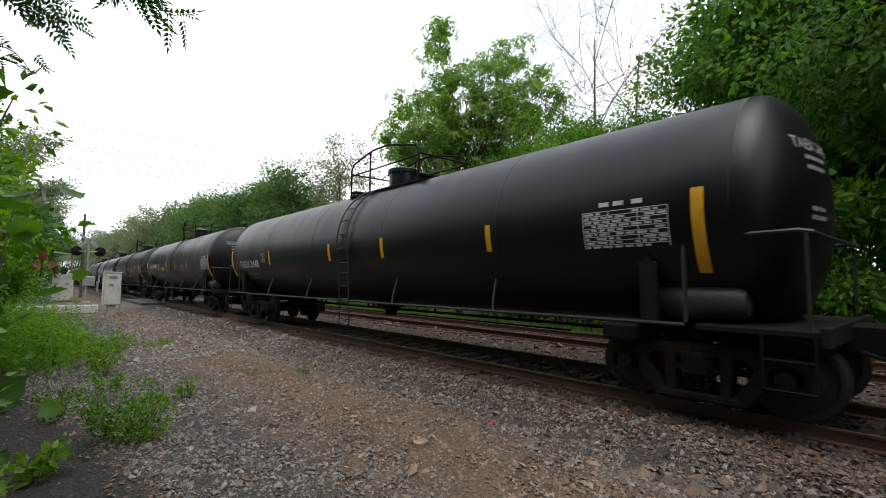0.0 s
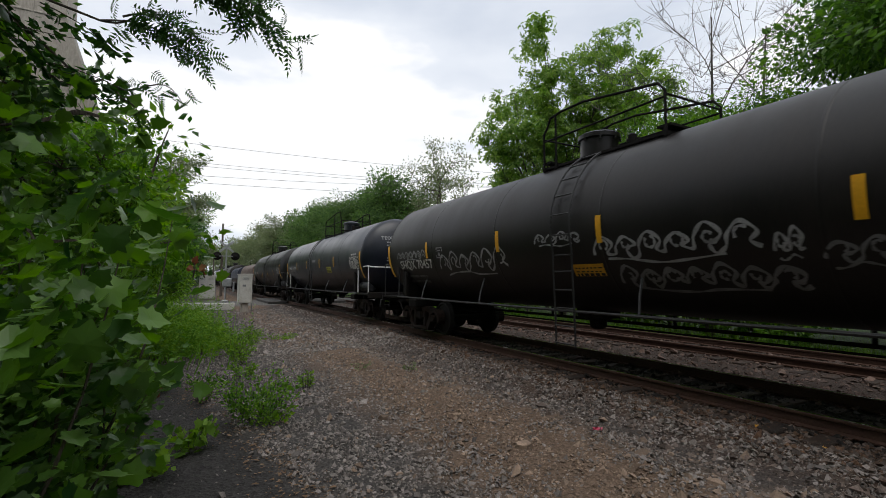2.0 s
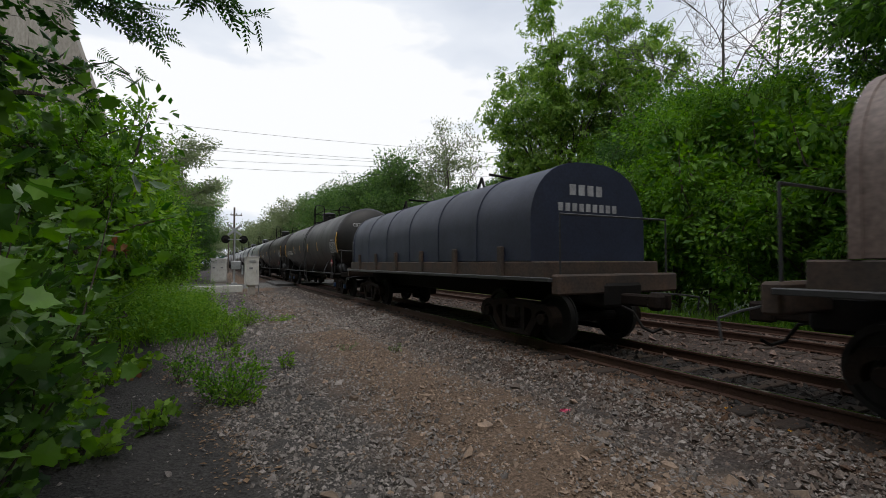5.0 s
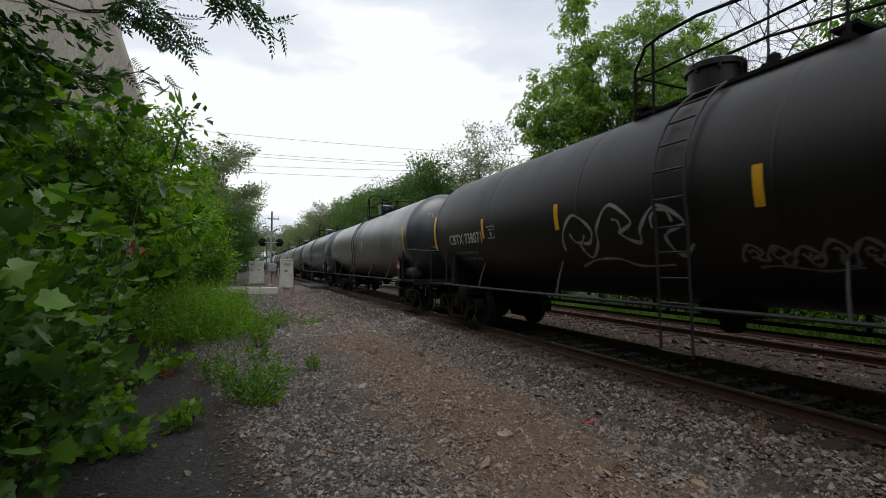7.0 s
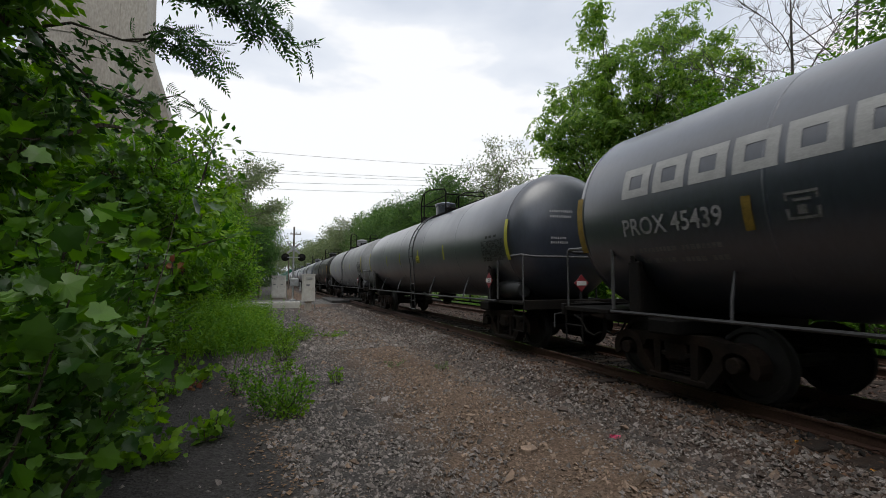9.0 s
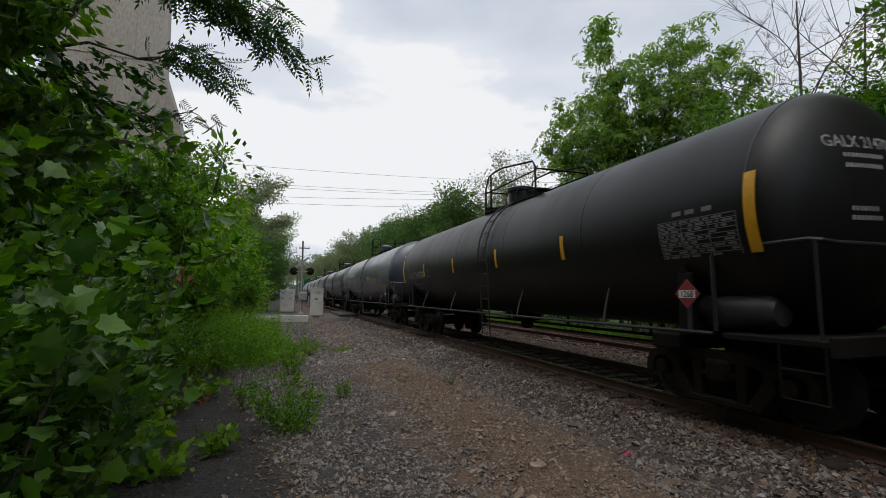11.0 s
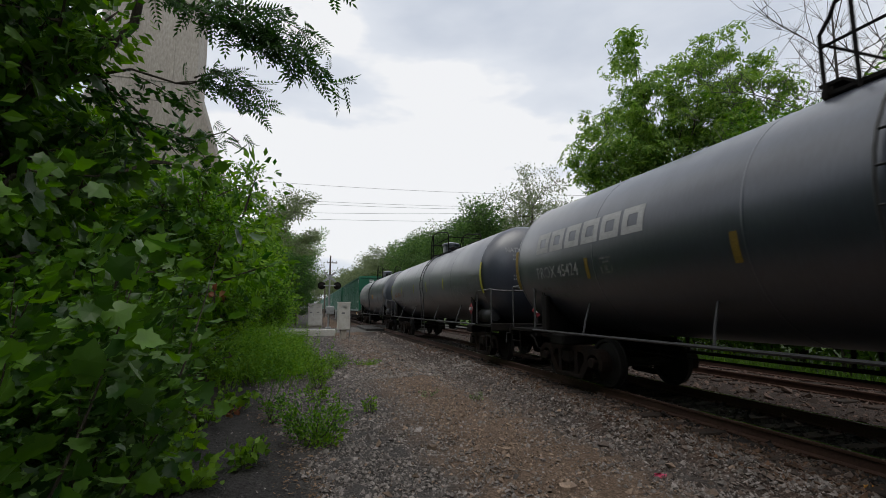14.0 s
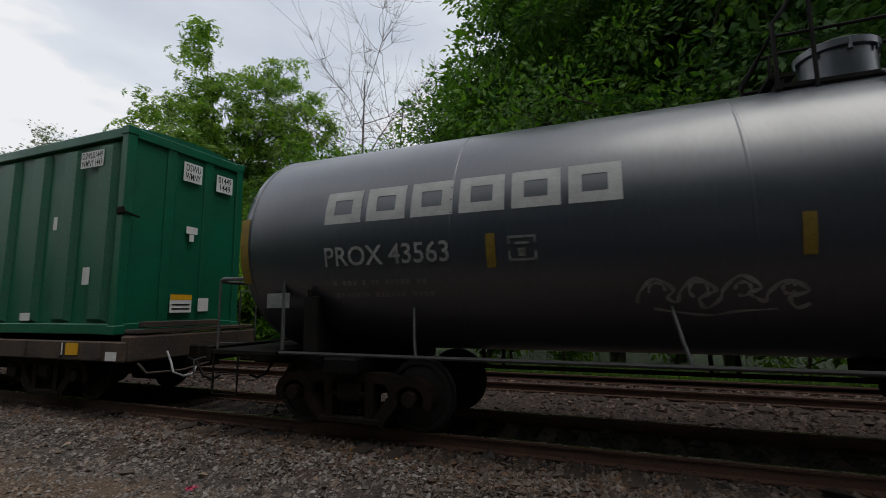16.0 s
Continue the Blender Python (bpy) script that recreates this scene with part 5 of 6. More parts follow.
coil_car(115.7, 11.2, "coil_blue", "dark blue coil car with a plain arched hood", False)

tank_car(139.35, BR, "CBTX 738067", "sooty black tank car with white number", zc=2.48, caps="cap_blue", truck_back=0.83, mark_off=1.34, mark_w=2.1, mark_h=0.26)
tank_car(157.3, BR, "CBTX 738071", "sooty black tank car with a big looping scrawl", zc=2.48, truck_back=0.83, mark_w=1.8, graffiti=((5.9, 1.6, 2.5, 0.85, "faded"), (8.9, 1.5, 1.3, 0.25, "grey_mark")), stripes=(3.1, 5.8, 9.2, 12.1))
tank_car(175.15, DS, "TILX 285131", "dark slate tank car with an orange panel under white stencils", zc=2.5, big_panel=(5.15, 5.83, 1.56, 1.8, "orange_mark"), stencil_rows=(5.04, 6.05, 1.84, 2.1), mark_off=1.15, mark_w=1.8, table_mat="faded", lad=7.15, front=15.08, stripe_z=(2.25, 2.65), stripes=(3.1, 6.12, 8.85, 12.0), graffiti=((8.4, 1.65, 0.9, 0.3, "faded"),))
PRO = dict(logo=True, stripe_z=(2.04, 2.42), logo_at=1.27, logo_pitch=0.585, mark_off=1.25, mark_z=2.14, mark_w=1.62, mark_mat="faded", zc=2.54, r=1.53, stripe_mat="yellow_dim", panel=(9.4, 10.25, 2.22, 2.5, "yellow"), lad=8.0, front=15.1, table_back=0.25, stripes=(3.12, 6.2, 12.4), table_mat="grey_mark", rail_mat="rail_grey", end_rail="rail_mid")
tank_car(193.0, SL, "PROX 45439", "slate grey tank car with light grey block shapes", graffiti=((11.5, 1.9, 1.4, 0.4, "grey_mark"),), **PRO)
tank_car(210.9, SL, "", "slate grey tank car with faint stencils", zc=2.5, stripe_mat="lime", panel=(8.6, 9.0, 2.1, 2.35, "lime"), table_mat="black_mark", rail_mat="rail_grey", end_rail="rail_mid")
tank_car(228.9, PG, "", "pale grey tank car with faint stencils", zc=2.5, stripe_mat="lime", table_mat="black_mark", rail_mat="rail_grey", end_rail="rail_mid")
tank_car(246.8, B2, "GALX 214708", "dusty black tank car with white number", zc=2.48, mark_mat="faded", mark_off=1.0, mark_w=2.05, mark_z=2.08, stripes=(3.1, 6.05, 9.0, 11.8), table_mat="grey_mark", lad=8.4)
tank_car(264.75, SL, "PROX 47159", "slate grey tank car with light grey block shapes and scrawl", graffiti=((4.6, 1.7, 1.7, 0.4, "faded"),), **PRO)
tank_car(282.55, SL, "NATX 30414", "slate grey tank car with orange number and small red scrawl", zc=2.52, mark_mat="orange_mark", stripe_mat="yellow_dim", graffiti=((9.15, 2.45, 0.95, 0.5, "dull_red_spray"), (9.3, 2.6, 0.8, 0.3, "dull_red_spray")), table_mat="black_mark", rail_mat="rail_grey", end_rail="rail_mid")
tank_car(300.3, SL, "PROX 45424", "slate grey tank car with light grey block shapes", **PRO)
tank_car(318.1, SL, "NATX 310419", "slate grey tank car with orange number and white scrawl", zc=2.52, mark_mat="orange_mark", mark_off=1.24, mark_w=1.67, mark_z=2.1, stripes=(3.33, 6.3, 8.8, 11.4), stripe_z=(2.2, 2.62), stripe_mat="lime", graffiti=((12.2, 1.8, 1.4, 0.55, "faded"), (3.85, 1.68, 1.6, 0.45, "faded"), (4.4, 1.5, 0.8, 0.15, "faded")), table_mat="grey_mark", rail_mat="rail_grey", end_rail="rail_mid")
last = tank_car(336.4, SL, "PROX 43563", "slate grey tank car with light grey block shapes and thin scrawl", placard=False, graffiti=((5.35, 1.55, 1.5, 0.36, "faded"),), **{**PRO, "logo_at": 1.62, "logo_pitch": 0.622, "mark_off": 1.6, "mark_w": 1.75, "stripes": (3.8, 6.75, 12.4)})
part("notice_plate", Solid().box((-1.40, 7.1, 1.71), (0.012, 0.38, 0.2), 0.003), M["galv"], last, "small grey metal plate")


# ---- flat cars with waste containers ----
def container_mesh():
    """Ribbed steel box 6.05 m long, 2.5 m wide, 3.55 m high: walls, posts, rails."""
    so = Solid()
    so.box((0, 0, 1.8), (2.42, 5.94, 3.44), 0.01)
    return so.mesh("body", M["green_paint"])


def container_rib():
    """One pressed vertical rib, standing out from the wall."""
    so = Solid()
    so.add([(-1.21, -0.26, 0.2), (-1.21, 0.26, 0.2), (-1.295, 0.17, 0.26), (-1.295, -0.17, 0.26), (-1.21, -0.26, 3.4), (-1.21, 0.26, 3.4), (-1.295, 0.17, 3.34), (-1.295, -0.17, 3.34)],
           [(0, 1, 2, 3), (4, 7, 6, 5), (0, 3, 7, 4), (3, 2, 6, 7), (2, 1, 5, 6), (0, 4, 5, 1)])
    return so.mesh("rib", M["green_worn"], 20)


def container_frame():
    so = Solid()
    for x in (-1.22, 1.22):
        for y in (-2.95, 2.95):
            so.box((x, y, 1.8), (0.17, 0.17, 3.6), 0.015)
        for z in (0.09, 3.52):
            so.box((x, 0, z), (0.17, 5.8, 0.18), 0.015)
    for y in (-2.95, 2.95):
        for z in (0.09, 3.52):
            so.box((0, y, z), (2.3, 0.17, 0.18), 0.015)
        for x in (-0.42, 0.42):
            so.box((x, y, 1.8), (0.2, 0.12, 3.4), 0.015)
        for x in (-1.22, 1.22):
            for z in (0.07, 3.55):
                so.box((x, y, z), (0.2, 0.2, 0.16), 0.015)
    return so.mesh("corner_frame", M["green_paint"])


def make_container(parent_y, car, first):
    c = part("container", share("cont", container_mesh), None, car, "tall ribbed green steel waste container")
    c.matrix_basis = pose(0, parent_y, 1.2)
    for k in range(6):
        for turn in (0, 180):
            part("rib", share("rib", container_rib), None, c).matrix_basis = pose(0, -2.45 + k * 0.98, 0, 0, 0, turn)
    part("corner_frame", share("cframe", container_frame), None, c)

    def cover():
        so = Solid()
        n = 8
        for k in range(n):
            x0, x1 = -1.28 + 2.56 * k / n, -1.28 + 2.56 * (k + 1) / n
            z0, z1 = 3.62 + 0.10 * math.sin(math.pi * k / n), 3.62 + 0.10 * math.sin(math.pi * (k + 1) / n)
            so.add([(x0, -3.0, z0), (x1, -3.0, z1), (x1, 3.0, z1), (x0, 3.0, z0), (x0, -3.0, 3.55), (x1, -3.0, 3.55), (x1, 3.0, 3.55), (x0, 3.0, 3.55)], [(0, 1, 2, 3), (4, 7, 6, 5), (0, 4, 5, 1), (3, 2, 6, 7)])
        return so.mesh("lid", M["green_paint"])
    part("lid", share("clid", cover), None, c)

    def latch():
        so = Solid().box((-1.31, -2.98, 2.1), (0.06, 0.16, 0.14), 0.02)
        so.rod((-1.31, -3.06, 2.08), (-1.05, -3.08, 2.02), 0.02)
        return so.mesh("latch", M["steel_black"])
    part("latch", share("latch", latch), None, c)

    if first:
        for spot, size in (((-1.307, -2.1, 3.12), (0.008, 0.62, 0.3)), ((-1.307, -1.2, 2.0), (0.008, 0.1, 0.24)), ((-1.307, -2.2, 1.0), (0.008, 0.18, 0.3)), ((-1.307, -0.55, 0.3), (0.008, 0.3, 0.14)),
                           ((0.0, -3.045, 3.1), (0.42, 0.008, 0.38)), ((0.78, -3.045, 3.05), (0.42, 0.008, 0.36)), ((0.05, -3.045, 1.95), (0.25, 0.008, 0.14)), ((0.05, -3.045, 1.8), (0.1, 0.008, 0.14)), ((0.4, -3.045, 0.5), (0.24, 0.008, 0.26))):
            part("label_plate", Solid().box(spot, size), M["white_sign"], c, "white label plate")
        part("caution_plate", Solid().box((-0.1, -3.045, 0.52), (0.46, 0.008, 0.34)), M["white_sign"], c)
        part("caution_header", Solid().box((-0.1, -3.05, 0.64), (0.46, 0.006, 0.1)), M["yellow"], c, "yellow caution strip")
        so = Solid()
        for text, x, z, w in (("DSWU", -0.17, 3.12, 0.34), ("WMNY", -0.17, 2.95, 0.34)):
            co, fs = text_mesh(text, 0.19, None, w)
            so.add([(x + a, -3.0505, z + b) for a, b, _ in co], fs)
        for text, x, z, w in (("01449", 0.61, 3.07, 0.34), ("1449", 0.63, 2.91, 0.3)):
            co, fs = text_mesh(text, 0.19, None, w)
            so.add([(x + a, -3.0505, z + b) for a, b, _ in co], fs)
        for text, z in (("DSWU01449", 3.13), ("WMNY 1449", 2.99)):
            co, fs = text_mesh(text, 0.17, None, 0.56)
            so.add([(-1.3125, -1.82 - a, z + b) for a, b, _ in co], fs)
        part("label_lettering", so, M["black_mark"], c, "black container numbers", 0)
        part("bar_lettering", Solid().box((-0.1, -3.0505, 0.5), (0.38, 0.004, 0.03)).box((-0.1, -3.0505, 0.42), (0.38, 0.004, 0.03)), M["black_mark"], c)


def flat_car(s_lead, first=False):
    """A long flat car with four containers; s_lead: leading face of the first container."""
    mid = s_lead + 12.4
    car = thing("container_flat_car", pose(XC, mid, 0), "rusty flat car carrying four tall green waste containers", "flat car", "flat cars of the train")
    CARS.append((car, mid))

    def deck():
        so = Solid()
        so.box((0, 0, 1.02), (2.7, 25.6, 0.12), 0.02)
        for s in (-1, 1):
            so.box((s * 1.33, 0, 0.93), (0.1, 25.6, 0.32), 0.02)
            for k in range(25):
                so.box((s * 1.39, -12.2 + k * 1.015, 0.95), (0.04, 0.08, 0.26), 0.008)
        return so.mesh("deck", M["deck_rust"])
    part("deck", share("deck", deck), None, car, "rusty steel deck")
    part("centre_sill", share("fsill", lambda: Solid().box((0, 0, 0.78), (0.5, 26.2, 0.4), 0.03).prism([(-9.5, 0.9), (9.5, 0.9), (8.3, 0.35), (-8.3, 0.35)], -0.22, 0.22, axis=0).mesh("centre_sill", M["steel_black"])), None, car)
    for s in (-1, 1):
        add_truck(car, s * 10.3, "steel_brown")
        add_coupler(car, s * 13.25, s)
        part("end_sill", share("fend", lambda: Solid().box((0, 12.75, 0.98), (2.7, 0.25, 0.42), 0.03).mesh("end_sill", M["deck_rust"])), None, car).matrix_basis = pose(0, 0, 0, 0, 0, 0 if s > 0 else 180)
        part("handrail", share("frail", lambda: Solid().pipe([(-1.3, 12.9, 1.0), (-1.3, 12.9, 1.9), (-1.3, 12.86, 1.97), (-1.1, 12.86, 2.0), (-0.9, 12.86, 1.97), (-0.9, 12.86, 1.0)], 0.018, 6).mesh("handrail", M["rail_grey"])), None, car).matrix_basis = pose(0, 0, 0, 0, 0, 0 if s > 0 else 180)
    for k in range(4):
        make_container(-12.4 + 3.05 + k * 6.17, car, first and k == 0)
    if first:
        part("reflector", Solid().box((-1.395, -11.5, 0.96), (0.01, 0.32, 0.2)), M["yellow"], car, "yellow reflector")
        part("reflector", Solid().box((-1.395, -11.2, 0.96), (0.01, 0.1, 0.2)), M["white_sign"], car, "white reflector")
        part("end_step", Solid().box((0, -12.72, 1.25), (2.5, 0.3, 0.07), 0.01).box((-0.35, -12.78, 1.36), (1.5, 0.2, 0.1), 0.01), M["deck_rust"], car, "rusty step plates at the car's end")
        part("air_hose", Solid().pipe([(-0.75, -12.95, 0.9), (-0.78, -13.1, 0.72), (-0.85, -13.25, 0.58), (-0.7, -13.3, 0.5), (-0.5, -13.3, 0.52), (-0.42, -13.25, 0.62)], 0.018, 8), M["faded"], car, "pale curved air hose")
        part("uncoupling_bar", Solid().pipe([(-1.25, -12.95, 0.75), (-1.2, -13.1, 0.6), (-0.6, -13.15, 0.58), (-0.1, -13.2, 0.66)], 0.02, 6), M["deck_rust"], car)
        part("number_plate", Solid().box((-1.395, -12.5, 0.86), (0.01, 0.26, 0.14)), M["white_sign"], car, "white plate")


for k in range(6):
    flat_car(339.05 + k * 27.4, k == 0)


# ---- plants ----
def frames_from(dirs, r, flat=0.0):
    """Unit axes u (along), v, w for each direction, rolled at random or, with flat, blade upwards."""
    d = dirs / np.linalg.norm(dirs, axis=1, keepdims=True)
    a = r.standard_normal(d.shape) + np.array([0, 0, flat])
    v = np.cross(d, a)
    v /= np.linalg.norm(v, axis=1, keepdims=True) + 1e-9
    return d, v, np.cross(d, v)


def leaf_cloud(pos, dirs, size, shape, faces, r, flat=0.0):
    """Copies of one leaf outline (along, across, out) at pos, pointing along dirs."""
    u, v, w = frames_from(dirs, r, flat)
    sh = np.asarray(shape, dtype=float)
    p = pos[:, None, :] + size[:, None, None] * (sh[None, :, 0:1] * u[:, None, :] + sh[None, :, 1:2] * v[:, None, :] + sh[None, :, 2:3] * w[:, None, :])
    f = np.asarray(faces)[None] + len(sh) * np.arange(len(pos))[:, None, None]
    return p.reshape(-1, 3), f.reshape(-1, 3)


OVAL = ([(0, 0, 0), (0.45, 0.26, 0.06), (1, 0, -0.05), (0.45, -0.26, 0.06)], [(0, 1, 2), (0, 2, 3)])
_half = [(-0.06, 0.30), (0.10, 0.40), (0.22, 0.36), (0.34, 0.60), (0.46, 0.38), (0.66, 0.34), (0.74, 0.18)]
_rim = [(0, 0)] + _half + [(1.0, 0)] + [(x, -y) for x, y in _half[::-1]]
MAPLE = ([(x, y, -0.14 * (x * x + y * y)) for x, y in _rim] + [(0.4, 0, 0.03)], [(16, i, (i + 1) % 16) for i in range(16)])


def pinnate(pairs=6, width=0.13):
    """A compound leaf: narrow leaflets in pairs along a drooping stalk."""
    vs, fs = [], []
    for k in range(pairs):
        x = 0.16 + 0.8 * k / pairs
        ln = 0.30 * (1 - 0.45 * k / pairs)
        for s in (-1, 1):
            n = len(vs)
            z = -0.18 * x * x
            vs += [(x, 0, z), (x + width * 0.77, s * ln * 0.42, z + 0.015), (x + width, s * ln, z - 0.05), (x - width * 0.23, s * ln * 0.42, z)]
            fs += [(n, n + 1, n + 2), (n, n + 2, n + 3)]
    n = len(vs)
    vs += [(0.9, 0, -0.15), (1.0, 0.05, -0.18), (1.18, 0, -0.25), (1.0, -0.05, -0.18), (0, 0.012, 0), (0, -0.012, 0), (0.95, 0, -0.17)]
    fs += [(n, n + 1, n + 2), (n, n + 2, n + 3), (n + 4, n + 5, n + 6)]
    return vs, fs


def rosette(n=7):
    """Leaflets spread like a parasol round the stalk's end."""
    vs, fs = [], []
    for k in range(n):
        a = math.tau * (k + 0.3 * (k % 2)) / n
        ln = 0.85 + 0.3 * (k % 3) / 2
        c, q = math.cos(a), math.sin(a)
        b = len(vs)
        vs += [(0, 0.06 * c, 0.06 * q), (-0.10, 0.55 * ln * c - 0.17 * q, 0.55 * ln * q + 0.17 * c), (-0.34, ln * c, ln * q), (-0.10, 0.55 * ln * c + 0.17 * q, 0.55 * ln * q - 0.17 * c)]
        fs += [(b, b + 1, b + 2), (b, b + 2, b + 3)]
    return vs, fs


ROSETTE = rosette()


def limb_path(r, a, b, bend, n=6):
    a, b = np.array(a, float), np.array(b, float)
    side = r.standard_normal(3) * bend * np.linalg.norm(b - a)
    return [tuple(a + (b - a) * k / (n - 1) + side * math.sin(math.pi * k / (n - 1)) * 0.5) for k in range(n)]


def tree_meshes(seed, h, crown_r, crown_base, leaves, leaf_size, shape, leaf_mat, bark="bark", limbs=11, twigs=9, trunk_r=0.2, droop=0.0, spread=0.55, leafless=False, lean=0.0, up=0.0, clump=0.13):
    """Trunk with limbs, and a crown of leaves in uneven clumps round the twig ends."""
    r = np.random.default_rng(seed)
    wood = Solid()
    top = np.array([lean * h, 0, h * 0.9])
    trunk = limb_path(r, (0, 0, -0.3), top, 0.05, 9)
    wood.pipe(trunk, trunk_r, 9, trunk_r * 0.18)
    ends = []
    for i in range(limbs):
        k = (i + 0.5) / limbs
        z0 = crown_base * 0.8 + (h * 0.85 - crown_base * 0.8) * k
        base = np.array([lean * z0, 0, z0])
        a = i * 2.4 + r.uniform(-0.5, 0.5)
        reach = crown_r * (0.55 + 0.45 * math.sin(math.pi * min(1, 0.25 + 0.75 * k))) * r.uniform(0.65, 1.15)
        rise = r.uniform(0.25, 0.9) * reach * (1 - 0.3 * k) + 0.4
        tip = base + np.array([math.cos(a) * reach, math.sin(a) * reach, min(rise, h - z0)])
        path = limb_path(r, base, tip, 0.34 if leafless else 0.18)
        wood.pipe(path, trunk_r * (0.26 if leafless else 0.42) * (1 - 0.5 * k), 6, 0.012)
        for j in range(twigs):
            p = np.array(path[min(5, 2 + j % 4)]) if j < twigs - 1 else np.array(path[-1])
            q = p + r.standard_normal(3) * np.array([1, 1, 0.8]) * crown_r * 0.20 + np.array([0, 0, 0.12 * crown_r - droop])
            if leafless:
                along = np.array(path[-1]) - np.array(path[2])
                along /= np.linalg.norm(along)
                q = p + (along + 0.6 * r.standard_normal(3) + np.array([0, 0, 0.35])) * crown_r * r.uniform(0.10, 0.22)
            if q[2] > crown_base * 0.7:
                wood.pipe(limb_path(r, p, q, 0.15, 4), 0.015 if leafless else 0.03, 4, 0.007)
                ends.append((q, p))
                if leafless:
                    for _ in range(7):
                        q2 = q + ((q - p) * 0.9 + np.linalg.norm(q - p) * 0.55 * r.standard_normal(3)) * r.uniform(0.4, 1.0)
                        wood.pipe(limb_path(r, q, q2, 0.1, 3), 0.008, 3, 0.005)
    ends.append((top + np.array([0, 0, h * 0.08]), top))
    wood_me = wood.mesh("trunk", M[bark], 60)
    if leafless:
        return wood_me, None
    n_cl = len(ends)
    weight = r.uniform(0.4, 1.6, n_cl)
    which = r.choice(n_cl, leaves, p=weight / weight.sum())
    tips, roots = np.array([e[0] for e in ends]), np.array([e[1] for e in ends])
    rad = crown_r * clump * r.uniform(0.6, 1.5, n_cl)
    g = r.standard_normal((leaves, 3))
    g *= np.minimum(1, 1.7 / np.linalg.norm(g, axis=1, keepdims=True))
    t = r.uniform(0.3, 1.0, leaves)[:, None]
    pos = roots[which] * (1 - t) + tips[which] * t + g * rad[which][:, None] * np.array([1, 1, 0.62])
    out = g + np.array([0, 0, (-0.35 - droop) if not up else 1.5 * up]) + 0.5 * r.standard_normal((leaves, 3))
    v, f = leaf_cloud(pos, out, leaf_size * np.exp(r.normal(0, 0.25, leaves)), *shape, r)
    return wood_me, raw_mesh("crown", v, f, M[leaf_mat])


TREES = {}


def put_tree(kind, x, y, s, turn, label, name="tree", z=None):
    wood, crown = TREES[kind]
    z = float(ground_z(x, y)) if z is None else z
    t = thing(name, Matrix.LocRotScale((x, y, z), Euler((0, 0, radians(turn))), (s, s, s)), label, "tree", "trees along the tracks")
    part("trunk", wood, None, t)
    if crown:
        part("crown", crown, None, t)
    return t



def leader_tree():
    """An open tree: several upright leaders from one trunk, star-shaped leaf clusters in clumps round their ends."""
    r = np.random.default_rng(11)
    wood = Solid()
    wood.pipe(limb_path(r, (0, 0, -0.3), (-0.3, 0, 11.5), 0.04, 9), 0.26, 10, 0.1)
    pos, clump = [], []
    for u, z in ((-0.9, 18.3), (-1.6, 17.4), (-0.6, 17.0), (-1.6, 15.9), (-0.5, 15.4), (-4.2, 13.6), (-2.9, 14.3), (-4.3, 11.3), (-4.0, 9.0), (-2.9, 12.0), (-1.7, 10.0), (0.6, 17.0), (2.2, 17.4), (3.7, 18.3), (3.3, 17.0), (2.6, 15.8), (5.0, 16.7), (4.2, 15.6), (4.6, 14.6), (6.2, 14.9), (5.5, 13.3), (2.0, 14.0), (3.4, 12.8), (0.5, 12.8), (1.8, 10.8), (-3.2, 6.9), (0.4, 8.0), (3.9, 9.8), (2.8, 7.2), (-1.3, 13.6), (-3.9, 10.2)):
        base = np.array([-0.02 * z, 0, 2.6 + 0.45 * (z - 6) * r.uniform(0.85, 1.1)])
        tip = np.array([u, r.uniform(-1.8, 1.8), z - 0.3])
        rise = np.array([0, 0, -0.12 * np.linalg.norm(tip - base)])
        path = [tuple(base + (tip - base) * q + rise * math.sin(math.pi * q) + 0.12 * r.standard_normal(3) * (q > 0)) for q in np.linspace(0, 1, 9)]
        wood.pipe(path, 0.085, 6, 0.015)
        for k in range(8):
            p = np.array(path[(8, 8, 7, 7, 6, 6, 5, 4)[k]])
            q = p + r.standard_normal(3) * np.array([0.62, 0.62, 0.5]) + np.array([0, 0, 0.15])
            wood.pipe(limb_path(r, p, q, 0.15, 4), 0.02, 4, 0.006)
            m = int(r.uniform(19, 38) * (1.35 if z < 13 else 1.0))
            g = r.standard_normal((m, 3))
            pos.append(q + g * np.array([0.45, 0.45, 0.30]))
            clump.append(g)
    pos, g = np.concatenate(pos), np.concatenate(clump)
    out = 0.7 * g + np.array([0, 0, 0.5]) + 0.6 * r.standard_normal(g.shape)
    v, f = leaf_cloud(pos, out, 0.275 * np.exp(r.normal(0, 0.25, len(pos))), *ROSETTE, r)
    return wood.mesh("trunk", M["bark"], 60), raw_mesh("crown", v, f, M["leaf_walnut"])


TREES["walnut"] = leader_tree()
TREES["broad_a"] = tree_meshes(21, 15.0, 5.4, 2.5, 36000, 0.23, OVAL, "leaf_mid", limbs=15, twigs=9, trunk_r=0.25)
TREES["deep"] = tree_meshes(33, 16.5, 6.2, 4.0, 56000, 0.20, OVAL, "leaf_deep", limbs=18, twigs=9, trunk_r=0.3, clump=0.10)
TREES["round"] = tree_meshes(34, 13.5, 4.9, 1.5, 26000, 0.27, OVAL, "leaf_far", limbs=16, twigs=8, trunk_r=0.25, clump=0.19)
TREES["broad_b"] = tree_meshes(22, 14.0, 5.0, 1.5, 34000, 0.23, OVAL, "leaf_dark", limbs=15, twigs=9, trunk_r=0.25)
TREES["thin"] = tree_meshes(24, 15.0, 3.6, 5.0, 6500, 0.20, OVAL, "leaf_grey", limbs=13, twigs=8, trunk_r=0.18)
